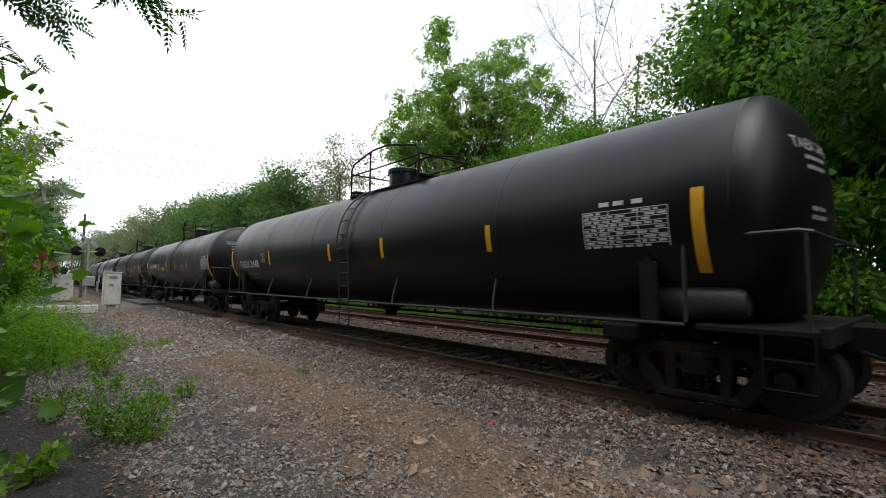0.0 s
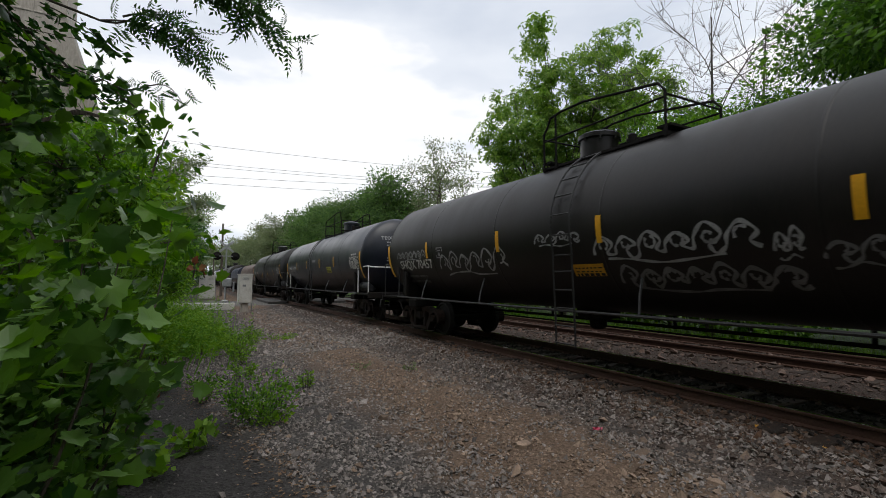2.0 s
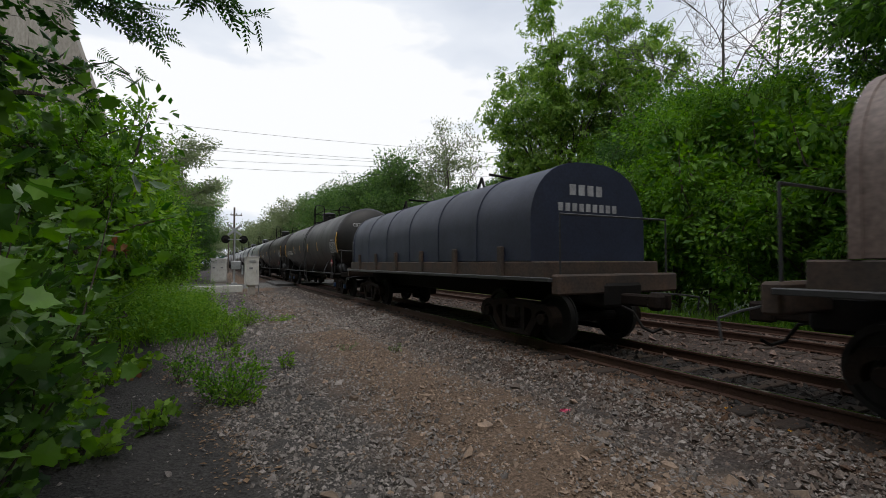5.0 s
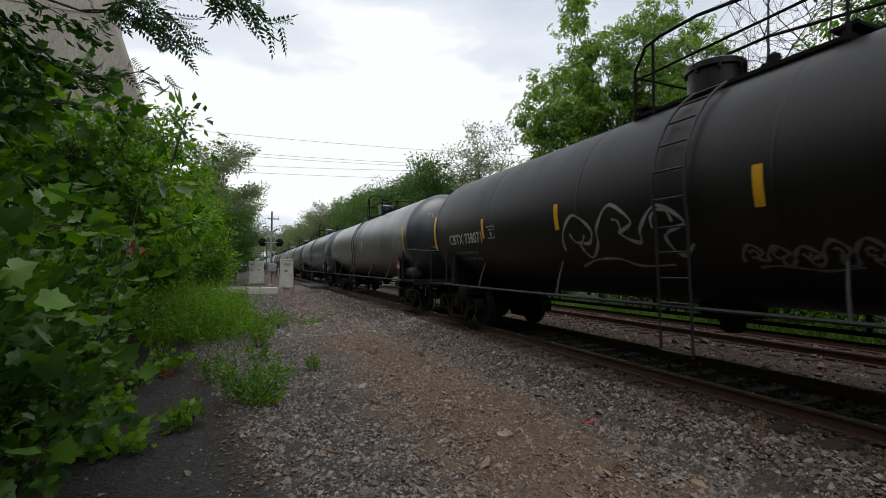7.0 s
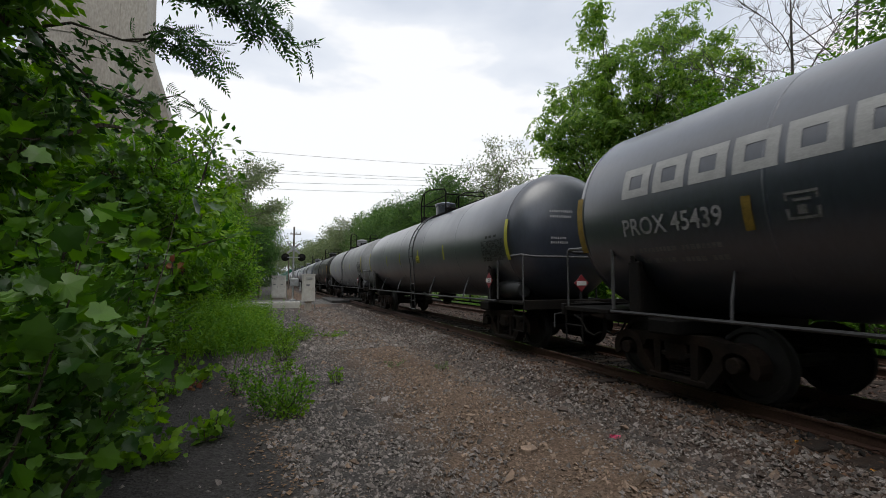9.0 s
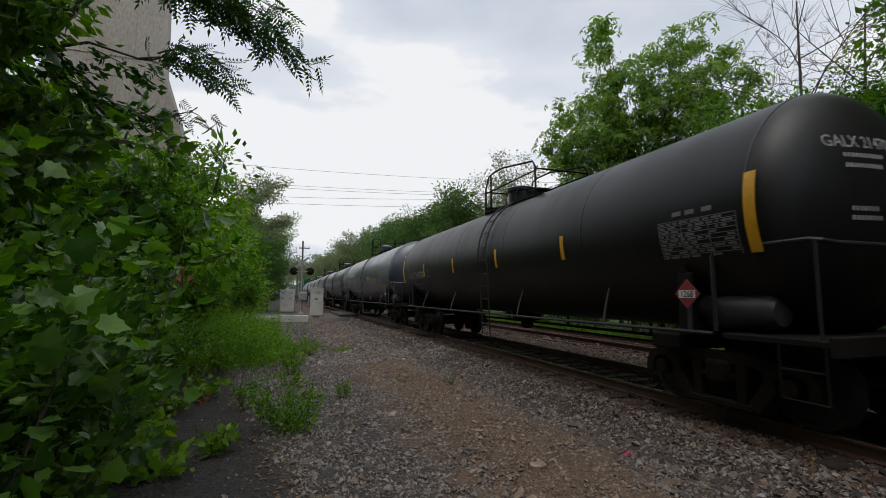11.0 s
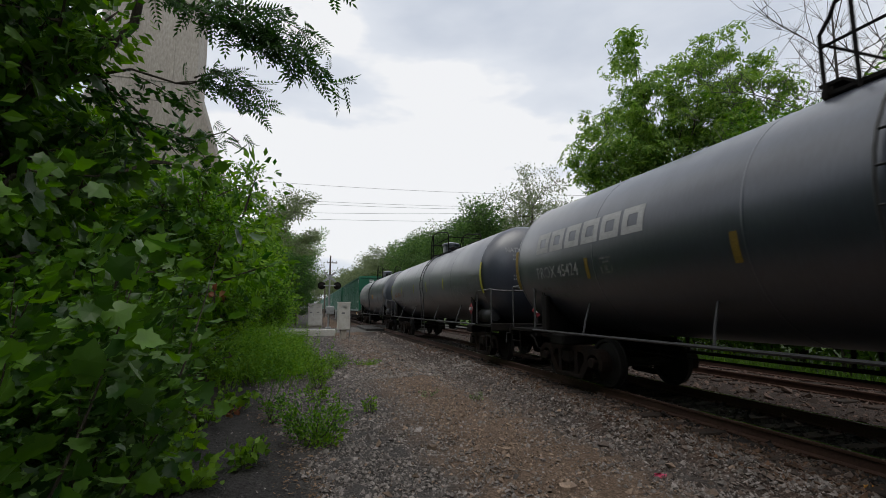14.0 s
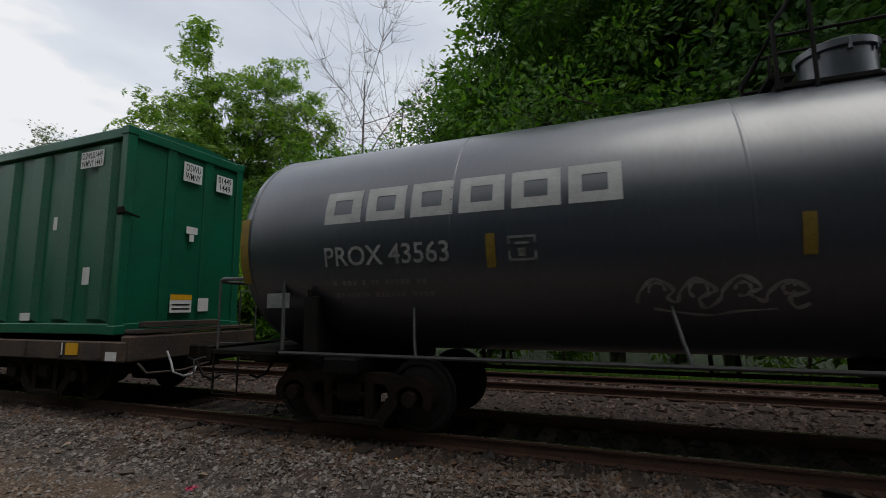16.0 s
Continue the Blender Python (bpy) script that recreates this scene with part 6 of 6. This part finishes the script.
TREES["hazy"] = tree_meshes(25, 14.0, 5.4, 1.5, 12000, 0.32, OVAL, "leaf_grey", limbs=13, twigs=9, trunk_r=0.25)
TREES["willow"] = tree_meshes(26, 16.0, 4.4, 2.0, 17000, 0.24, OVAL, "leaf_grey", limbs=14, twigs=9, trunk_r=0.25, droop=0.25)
TREES["bare"] = tree_meshes(27, 16.5, 5.0, 6.0, 0, 0.2, OVAL, "leaf_mid", bark="bark_pale", limbs=13, twigs=8, trunk_r=0.15, leafless=True)
TREES["shrub"] = tree_meshes(28, 4.6, 2.4, 0.2, 8000, 0.21, OVAL, "leaf_light", limbs=12, twigs=8, trunk_r=0.06)
TREES["shrub_dark"] = tree_meshes(29, 5.2, 2.6, 0.2, 8000, 0.22, OVAL, "leaf_mid", limbs=12, twigs=8, trunk_r=0.07)

TREES["slim"] = tree_meshes(31, 7.8, 1.5, 0.6, 9000, 0.15, OVAL, "leaf_mid", limbs=16, twigs=7, trunk_r=0.09)
TREES["slim_broad"] = tree_meshes(32, 6.8, 1.5, 0.6, 2600, 0.15, MAPLE, "leaf_maple", limbs=16, twigs=7, trunk_r=0.08)
put_tree("walnut", 20.3, 22.3, 1.0, -41.9, "tall light green tree with compound leaves and sky gaps")
put_tree("bare", 21.5, 13.0, 1.02, 10, "bare grey dead tree with fine twigs")
put_tree("bare", 23.6, 11.6, 0.98, 140, "bare grey dead tree with fine twigs")
for k, (x, y, s, a) in enumerate(((19.2, 0.4, 1.02, 0), (17.5, -6.5, 1.2, 80), (22.0, -2.0, 1.35, 200), (18.0, -14.0, 1.2, 130), (22.5, -10.5, 1.4, 310), (19.0, -22.0, 1.2, 50), (26.0, 1.0, 1.1, 160), (19.5, -3.5, 1.15, 250), (22.8, 2.3, 0.98, 20))):
    put_tree(("deep", "broad_b")[k % 2], x, y, s, a, "large dark green broadleaf tree behind the tracks")
put_tree("deep", 26.3, 5.0, 0.92, 70, "large dark green broadleaf tree behind the tracks")
put_tree("deep", 29.5, 2.0, 1.2, 190, "large dark green broadleaf tree behind the tracks")
for k, (x, y, s, a) in enumerate(((20.8, 13.0, 0.66, 20), (19.0, 17.0, 0.56, 120), (21.4, 10.6, 0.63, 40), (22.0, 12.0, 0.66, 140), (18.6, 13.4, 0.45, 10), (22.5, 18.5, 0.72, 220), (25.0, 29.0, 0.7, 20), (17.5, 27.5, 0.55, 300), (17.2, 11.0, 0.58, 250), (26, 22, 0.75, 60))):
    put_tree(("broad_a", "broad_b", "broad_a")[k % 3], x, y, s, a, "mid green bushy tree under taller ones")
put_tree("thin", 21.0, 40.5, 1.03, 0, "thin airy tree with sparse olive leaves")
put_tree("thin", 22.5, 45.0, 0.9, 90, "thin airy tree with sparse olive leaves")
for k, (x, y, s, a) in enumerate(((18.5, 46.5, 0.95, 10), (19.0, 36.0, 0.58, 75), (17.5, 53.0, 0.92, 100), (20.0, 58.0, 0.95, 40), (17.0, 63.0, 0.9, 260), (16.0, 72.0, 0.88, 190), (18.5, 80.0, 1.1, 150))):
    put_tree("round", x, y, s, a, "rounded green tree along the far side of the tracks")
# their haze lies in the leaf colour, not in the air
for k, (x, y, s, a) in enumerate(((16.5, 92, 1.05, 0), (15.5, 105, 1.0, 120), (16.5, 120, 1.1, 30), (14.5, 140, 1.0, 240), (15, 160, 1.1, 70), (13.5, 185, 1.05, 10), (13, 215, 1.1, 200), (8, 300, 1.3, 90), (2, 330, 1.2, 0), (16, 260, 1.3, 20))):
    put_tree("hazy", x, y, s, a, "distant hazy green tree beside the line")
# between the verge and the trees
for k, (x, y, s, a) in enumerate(((16.2, 2.0, 0.9, 10), (15.8, -4.5, 1.0, 90), (16.0, 7.5, 0.85, 200), (16.4, 15.5, 0.95, 30), (16.0, 20.5, 0.9, 140), (15.8, 25.0, 0.8, 260), (16.2, 31.0, 1.0, 50), (16.5, 36.5, 0.9, 310), (17.0, 11.0, 1.1, 70), (16.4, -9.5, 1.1, 20))):
    put_tree(("shrub_dark", "shrub")[k % 2], x, y, s, a, "dense green shrub on the verge", "shrub")

for k, (x, y, s, a) in enumerate(((17.8, 5.0, 1.2, 15), (18.2, -1.5, 1.25, 95), (18.0, 9.8, 1.15, 205), (18.4, -7.0, 1.3, 35), (17.6, 13.0, 1.0, 145), (19.5, 4.5, 1.4, 265), (19.8, 9.0, 1.3, 55), (18.0, 18.0, 1.0, 315), (19.0, -12.5, 1.4, 75), (17.4, -15, 1.3, 25), (20.5, 15.0, 1.3, 170), (18.2, 24.0, 1.1, 10), (18.5, 29.5, 1.2, 80))):
    put_tree(("shrub_dark", "shrub")[k % 2], x, y, s, a, "dense dark shrub under the tall trees", "shrub")

# the thicket on the near side
put_tree("willow", -2.6, 58.0, 1.03, 0, "hazy olive willow beyond the crossing")
put_tree("willow", -6.5, 63.0, 0.8, 120, "hazy olive willow beyond the crossing")
for k, (x, y, s, a) in enumerate(((-1.9, 46.5, 0.5, 20), (-4.5, 47.5, 0.62, 150), (-1.0, 54.0, 0.42, 70), (-2.4, 75, 0.9, 10), (-4, 100, 1.0, 40), (-5, 140, 1.1, 60))):
    put_tree(("broad_b", "broad_a")[k % 2], x, y, s, a, "dark green roadside tree")
for k, (x, y, s, a) in enumerate(((-2.5, 27.5, 0.95, 0), (-4.2, 19.5, 0.95, 60), (-3.5, 15.6, 0.95, 130), (-3.8, 12.0, 0.95, 220), (-5.2, 13.0, 0.95, 300), (-6.5, 17.0, 1.0, 20), (-4.9, 9.2, 0.95, 100), (-3.3, 8.4, 0.75, 170), (-6.8, 11.0, 1.1, 240), (-2.2, 24.0, 0.7, 200), (-2.2, 31.0, 0.75, 45), (-4.5, 30.0, 1.0, 15), (-6.5, 6.0, 1.0, 60))):
    put_tree(("shrub", "shrub_dark")[k % 2], x, y, s, a, "dense leafy thicket shrub beside the apron", "shrub")
# mostly out of view behind the camera, added to keep low sky off the tanks
for k, (x, y, s, a) in enumerate(((-13.5, 17.0, 0.8, 15), (-15.5, 23.0, 0.9, 130), (-9.0, 6.5, 0.6, 250), (-9.5, 1.0, 0.75, 40), (-13, 9, 0.9, 60), (-8.5, -5.0, 0.8, 10), (-9.0, -12.0, 0.9, 100), (-8.0, -19.0, 0.85, 200), (-10.5, -27.0, 1.0, 300), (-12.5, -1.5, 0.95, 220), (-14, -9, 1.0, 20), (-3.0, -34.0, 0.9, 160), (-13, -19, 1.0, 80), (-7.5, -1.0, 0.9, 10), (-8.2, -8.5, 1.0, 60), (-7.6, -15.5, 1.0, 140), (-8.4, -23.0, 1.05, 250), (-7.0, -30.0, 1.0, 330), (-4.5, -38.0, 1.1, 30), (0.5, -42.0, 1.1, 200), (-7.8, 3.5, 0.85, 290))):
    put_tree(("broad_b", "broad_a")[k % 2], x, y, s, a, "dark green tree behind the thicket, added mostly unseen to block low sky")


for kind, x, y, s, a in (("slim", -4.7, 8.4, 1.0, 0), ("slim_broad", -4.2, 6.6, 0.95, 90), ("slim", -5.4, 6.9, 1.1, 200), ("slim_broad", -5.7, 9.8, 1.0, 30), ("slim", -7.2, 9.4, 1.1, 120), ("slim_broad", -3.6, 4.9, 0.8, 250), ("slim_broad", -3.1, 6.1, 0.98, 10), ("slim", -3.3, 5.4, 0.85, 70), ("slim", -2.0, 10.6, 0.62, 20), ("slim_broad", -2.4, 9.2, 0.62, 160), ("slim", -2.4, 16.8, 0.88, 60)):
    put_tree(kind, x, y, s, a, "slender young broadleaf tree in the thicket")


def leafy_plant(name, x, y, h, rad, n, size, shape, mat, label, seed, stems=7, z=None, squash=0.7, cat="plant", bark="bark", group="plants beside the apron", up=0.3, flat=0.0, spread=0.3):
    """Stems from one root with leaves held out from them."""
    r = np.random.default_rng(seed)
    z = float(ground_z(x, y)) if z is None else z
    t = thing(name, pose(x, y, z), label, cat, group)
    tips = []
    for k in range(stems):
        a = math.tau * k / stems + r.uniform(-0.4, 0.4)
        ln = r.uniform(0.55, 1.0)
        tip = (math.cos(a) * rad * ln, math.sin(a) * rad * ln, h * r.uniform(0.55, 1.0))
        path = limb_path(r, (0.05 * math.cos(a), 0.05 * math.sin(a), -0.02), tip, 0.15, 7)
        part("stem", Solid().pipe(path, 0.004 + 0.006 * h, 5, 0.003), M[bark], t)
        tips += path[2:]
    tips = np.array(tips)
    p = tips[r.integers(0, len(tips), n)] + r.standard_normal((n, 3)) * rad * 0.16 * np.array([1, 1, squash])
    p[:, 2] = np.maximum(p[:, 2], 0.02)
    d = p * np.array([1, 1, 0.2]) + np.array([0, 0, up * rad]) + 0.5 * rad * r.standard_normal((n, 3))
    v, f = leaf_cloud(p, d, size * np.exp(r.normal(0, spread, n)), *shape, r, flat)
    part("foliage", raw_mesh("foliage", v, f, M[mat]), None, t)
    return t


# broad-leaved saplings close to the camera
for k, (x, y, h, rad, n, size) in enumerate(((-1.6, 3.4, 2.3, 0.95, 1350, 0.088), (-1.3, 4.1, 1.9, 0.75, 1150, 0.080), (-1.55, 5.0, 2.75, 1.3, 520, 0.105), (-2.2, 4.6, 3.0, 1.2, 2000, 0.072), (-2.6, 3.0, 3.2, 1.2, 1900, 0.075), (-1.75, 5.6, 2.5, 0.95, 1700, 0.068), (-2.9, 6.4, 3.4, 1.3, 1900, 0.07), (-2.5, 2.4, 1.6, 0.8, 760, 0.09))):
    leafy_plant("maple_sapling", x, y, h, rad, n, size, MAPLE, "leaf_maple", "broad-leaved maple sapling crowding the edge of the apron", 40 + k, stems=9, cat="sapling", up=0.0, flat=1.5, spread=0.45)
for k, (x, y, h, rad, n) in enumerate(((-2.0, 6.5, 1.1, 0.7, 1500), (-2.0, 7.9, 1.2, 0.7, 1600), (-2.2, 9.6, 1.5, 0.9, 1800), (-1.75, 5.5, 0.55, 0.5, 700), (-1.75, 4.5, 0.6, 0.6, 700), (-2.4, 8.4, 1.9, 0.9, 1700), (-2.3, 7.0, 1.6, 0.8, 1600), (-1.7, 3.9, 1.7, 0.75, 1000), (-2.1, 3.3, 2.3, 0.9, 1100), (-1.9, 5.0, 1.9, 0.8, 1100))):
    leafy_plant("undergrowth", x, y, h, rad, n, 0.085, OVAL, ("leaf_mid", "leaf_dark")[k % 2], "tangled green undergrowth at the edge of the apron", 60 + k, stems=12, up=0.0, flat=1.0)
for k, (x, y, h, rad, n) in enumerate(((-0.85, 5.75, 0.24, 0.34, 90), (-0.36, 6.3, 0.30, 0.26, 70), (-1.25, 5.9, 0.35, 0.35, 110), (-1.3, 7.2, 0.35, 0.35, 100), (-1.25, 8.6, 0.40, 0.40, 120), (-0.95, 9.8, 0.35, 0.4, 110), (-1.2, 6.5, 0.3, 0.3, 90))):
    leafy_plant("ground_vine", x, y, h, rad, n, 0.10, MAPLE, "leaf_light", "low broad-leaved vine creeping over the asphalt", 80 + k, stems=6)
# weeds on the apron
for k, (x, y, h, rad, n, m) in enumerate(((0.45, 7.15, 0.66, 0.52, 1500, "leaf_mid"), (-0.2, 8.7, 0.42, 0.25, 300, "leaf_mid"), (0.62, 6.95, 0.25, 0.3, 320, "leaf_light"), (1.48, 8.85, 0.30, 0.13, 150, "leaf_light"), (0.75, 13.2, 0.75, 0.38, 900, "leaf_light"), (0.62, 12.0, 0.6, 0.32, 650, "leaf_light"), (1.25, 15.6, 0.55, 0.5, 800, "leaf_light"), (2.35, 16.2, 0.14, 0.45, 380, "leaf_light"), (3.75, 9.3, 0.16, 0.14, 70, "leaf_grey"), (2.85, 9.9, 0.14, 0.2, 60, "leaf_grey"), (0.55, 10.2, 0.3, 0.25, 260, "leaf_light"))):
    leafy_plant("weed", x, y, h, rad, n, 0.05, OVAL, m, "small green weed growing through the gravel", 100 + k, stems=9, group="weeds on the gravel", up=0.35)
# dead leaves caught in the sapling and on the ground
leafy_plant("dead_leaves", -0.40, 4.1, 0.12, 0.07, 10, 0.045, MAPLE, "leaf_dead", "curled red-brown dead leaves hanging in a sapling", 120, stems=3, z=1.55)
leafy_plant("dead_leaves", -0.9, 9.3, 0.15, 0.16, 18, 0.07, MAPLE, "leaf_dead", "curled brown dead leaves at the asphalt's edge", 121, stems=3)


def grass_patch(name, count, xr, yr, h, mat, label, seed, dens=None):
    r = np.random.default_rng(seed)
    x, y = r.uniform(*xr, count), r.uniform(*yr, count)
    if dens is not None:
        k = r.uniform(0, 1, count) < dens(x, y)
        x, y = x[k], y[k]
    n = len(x)
    d = r.standard_normal((n, 3)) * 0.3 + np.array([0, 0, 1.0])
    shape = ([(0, 0.5, 0), (0, -0.5, 0), (0.55, 0.3, 1.0), (0.55, -0.3, 1.0), (1, 0, 4.0)], [(0, 1, 3), (0, 3, 2), (2, 3, 4)])
    sh = np.array(shape[0], float) * np.array([1, 0.022, 0.05])
    v, f = leaf_cloud(np.stack([x, y, ground_z(x, y) - 0.02], -1), d, h * np.exp(r.normal(0, 0.3, n)), sh, shape[1], r)
    tagged(new(name, raw_mesh(name, v, f, M[mat])), label, "grass", kind="stuff")


blob = lambda cx, cy, sx, sy: (lambda x, y: np.exp(-((x - cx) / sx) ** 2 - ((y - cy) / sy) ** 2))
grass_patch("tall_grass", 4500, (-3.2, 0.6), (10.5, 18), 0.8, "grass", "tall bright green grass and weeds beside the apron", 130, lambda x, y: blob(-1.1, 15.2, 1.0, 2.2)(x, y))


def stalk_patch(name, count, cx, cy, sx, sy, h, mat, label, seed):
    """Upright leafy stalks: narrow leaves standing off each stem."""
    r = np.random.default_rng(seed)
    x, y = r.normal(cx, sx, count), r.normal(cy, sy, count)
    hh = h * np.exp(r.normal(0, 0.22, count))
    lean = r.normal(0, 0.14, (count, 2))
    n = 26
    k = (np.arange(n) + 0.5) / n
    zz = hh[:, None] * (0.12 + 0.88 * k)[None]
    px = x[:, None] + lean[:, :1] * zz
    py = y[:, None] + lean[:, 1:] * zz
    p = np.stack([px, py, zz + ground_z(x, y)[:, None]], -1).reshape(-1, 3)
    a = r.uniform(0, math.tau, len(p))
    d = np.stack([np.cos(a), np.sin(a), 0.45 + 0.35 * r.standard_normal(len(p))], -1)
    size = (0.115 * (1.1 - 0.6 * k))[None].repeat(count, 0).reshape(-1) * np.exp(r.normal(0, 0.2, len(p)))
    v, f = leaf_cloud(p, d, size, [(q[0], q[1] * 0.75, q[2]) for q in OVAL[0]], OVAL[1], r)
    tagged(new(name, raw_mesh(name, v, f, M[mat])), label, "weeds", kind="stuff")


stalk_patch("tall_weeds", 760, -1.0, 14.9, 0.66, 1.25, 1.12, "grass", "tall bright green leafy weeds beside the apron", 134)
stalk_patch("edge_weeds", 120, 0.15, 15.6, 0.3, 1.2, 0.5, "leaf_light", "low green weeds at the gravel's edge", 135)
grass_patch("verge_grass", 16000, (13.4, 17.5), (-12, 40), 0.45, "grass", "bright green grass on the far verge", 131)
grass_patch("near_grass", 3500, (-1.6, 0.1), (16, 31), 0.45, "grass", "green grass along the thicket", 132)
grass_patch("dry_grass", 1500, (2.6, 4.3), (3.0, 10), 0.09, "litter", "short dry grass in the worn path", 133, lambda x, y: blob(3.7, 6.0, 0.5, 3)(x, y))
grass_patch("dry_tufts", 900, (2.6, 4.2), (0.5, 6), 0.08, "litter", "thin dry grass tufts at the edge of the path", 136, lambda x, y: np.maximum(blob(3.3, 2.2, 0.35, 0.6)(x, y), blob(3.9, 4.2, 0.3, 0.5)(x, y)))


def leaf_litter():
    r = np.random.default_rng(140)
    n = 1100
    y = r.uniform(4.2, 10.5, n)
    x = 1.4 - 0.177 * y + r.normal(0.0, 0.2, n)
    p = np.stack([x, y, ground_z(x, y) + 0.012], -1)
    d = np.stack([r.standard_normal(n), r.standard_normal(n), 0.12 * r.standard_normal(n)], -1)
    u = d / np.linalg.norm(d, axis=1, keepdims=True)
    v = np.cross(np.array([0, 0, 1.0]), u)
    s = 0.034 * np.exp(r.normal(0, 0.4, n))
    sh = np.array(OVAL[0], float)
    w = np.cross(u, v)
    pts = p[:, None] + s[:, None, None] * (sh[None, :, 0:1] * u[:, None] + sh[None, :, 1:2] * v[:, None] + sh[None, :, 2:3] * w[:, None])
    f = np.array(OVAL[1])[None] + 4 * np.arange(n)[:, None, None]
    tagged(new("leaf_litter", raw_mesh("leaf_litter", pts.reshape(-1, 3), f.reshape(-1, 3), M["litter"])), "dry brown leaf litter along the asphalt's edge", "leaf litter", kind="stuff")


leaf_litter()


def overhanging_branch():
    """A leaning tree in the thicket whose thin limbs with compound leaves reach out over the apron."""
    r = np.random.default_rng(150)
    t = thing("overhanging_tree", pose(0, 0, 0), "tree with feathery compound leaves hanging over the apron", "tree")
    wood = Solid()
    low, fork, high = (-3.2, 6.5, 3.95), (-1.4, 6.2, 4.3), (-2.0, 6.2, 5.6)
    wood.pipe(limb_path(r, (-3.9, 7.0, -0.4), low, 0.06, 7), 0.12, 9, 0.09)
    wood.pipe([low, (-2.55, 6.2, 4.17), (-1.9, 6.2, 4.41), fork], 0.024, 8, 0.012)
    wood.pipe([low, (-2.75, 6.3, 4.19), (-2.32, 6.3, 4.55), (-1.95, 6.3, 5.05), (-1.9, 6.25, 5.35), high], 0.075, 8, 0.045)
    wood.pipe(limb_path(r, high, (-0.9, 6.2, 7.4), 0.08, 6), 0.045, 7, 0.02)
    wood.pipe(limb_path(r, (-2.3, 6.2, 4.3), (-1.3, 6.2, 3.35), 0.06, 6), 0.022, 6, 0.006)
    sprays = ((high, (0.66, 6.2, 4.5), 0.10, 34, 1.0), ((-1.2, 6.2, 5.5), (0.35, 6.3, 5.15), 0.15, 26, 1.0), ((-1.2, 6.2, 5.5), (0.1, 6.1, 4.72), 0.12, 22, 1.0), (fork, (-0.36, 6.2, 4.1), 0.14, 24, 0.85), ((-1.2, 6.2, 4.4), (-0.45, 6.3, 4.38), 0.10, 14, 0.85), ((-1.3, 6.2, 5.4), (-0.35, 6.2, 4.95), 0.1, 22, 1.0), ((-1.0, 6.2, 5.3), (0.38, 6.15, 4.72), 0.1, 24, 1.0), (fork, (-0.75, 6.2, 4.5), 0.04, 6, 0.7),
              ((-1.25, 6.2, 3.6), (-0.6, 6.2, 3.55), 0.10, 9, 0.75), ((-1.25, 6.2, 3.6), (-0.95, 6.2, 3.2), 0.05, 5, 0.75), ((-1.2, 6.2, 6.5), (0.5, 6.2, 6.0), 0.2, 34, 1.0), ((-1.1, 6.2, 7.0), (0.6, 6.3, 6.8), 0.2, 34, 1.0), (high, (-1.0, 5.9, 5.1), 0.05, 12, 0.9), (high, (-2.4, 5.6, 6.0), 0.1, 20, 1.0), (low, (-2.4, 5.6, 4.7), 0.1, 14, 0.9))
    pos, out, size = [], [], []
    for root, end, sag, n, s in sprays:
        a, b = np.array(root), np.array(end)
        wig = r.standard_normal(3) * 0.04
        path = [a + (b - a) * q + np.array([0, 0, sag * math.sin(math.pi * q)]) + wig * math.sin(2 * math.pi * q) for q in np.linspace(0, 1, 11)]
        wood.pipe([tuple(p) for p in path], 0.012, 6, 0.003)
        along = (b - a) / np.linalg.norm(b - a)
        n = int(n * 1.9)
        for k in range(n):
            q = 0.12 + 0.88 * (k + 0.5) / n
            p = path[int(q * 10)] * (1 - q * 10 % 1) + path[min(10, int(q * 10) + 1)] * (q * 10 % 1)
            side = np.array([0.6 * r.standard_normal(), (-1) ** k * 0.6, r.uniform(-1.0, 0.2)])
            d = along * r.uniform(0.1, 0.75) + side
            pos.append(p + 0.07 * r.standard_normal(3))
            out.append(d)
            size.append(0.35 * s * r.uniform(0.6, 1.2))
    part("trunk", wood, M["bark"], t)
    v, f = leaf_cloud(np.array(pos), np.array(out), np.array(size), *pinnate(6, 0.11), r, 0.6)
    part("leaves", raw_mesh("leaves", v, f, M["leaf_over"]), None, t)
    # simple oval leaves along the lower limbs
    n = 430
    a = np.array([(-2.6, 6.2, 4.15), (-2.2, 6.2, 4.0), (-2.5, 6.1, 3.7), (-1.9, 6.2, 4.35), (-2.3, 6.1, 4.3), (-1.9, 6.2, 3.75)])
    b = a + np.array([(1.1, 0, -0.1), (0.9, 0, -0.6), (0.95, 0, -0.5), (0.7, 0, -0.35), (0.6, 0, -0.75), (0.7, 0, -0.15)])
    for c, e in zip(a, b):
        part("twig", Solid().pipe(limb_path(r, c, e, 0.05, 5), 0.008, 5, 0.003), M["bark"], t)
    w = r.integers(0, 6, n)
    p = a[w] + (b[w] - a[w]) * r.uniform(0, 1, n)[:, None] + r.standard_normal((n, 3)) * np.array([0.05, 0.08, 0.06])
    d = np.stack([0.5 + 0.6 * r.standard_normal(n), 0.6 * r.standard_normal(n), -0.35 + 0.3 * r.standard_normal(n)], -1)
    v, f = leaf_cloud(p, d, 0.10 * np.exp(r.normal(0, 0.25, n)), [(c[0], c[1] * 1.15, c[2]) for c in OVAL[0]], OVAL[1], r, 1.0)
    part("leaves", raw_mesh("leaves", v, f, M["leaf_over"]), None, t, "small oval leaves along the lower limbs")


overhanging_branch()


# ---- what moves ----
def motions():
    for car, y0 in CARS:
        walk(car, [(t, pose(XC, y0 - SPEED * t, 0)) for t in (0.0, 4.0, 8.0, 12.0, 16.0)])


motions()
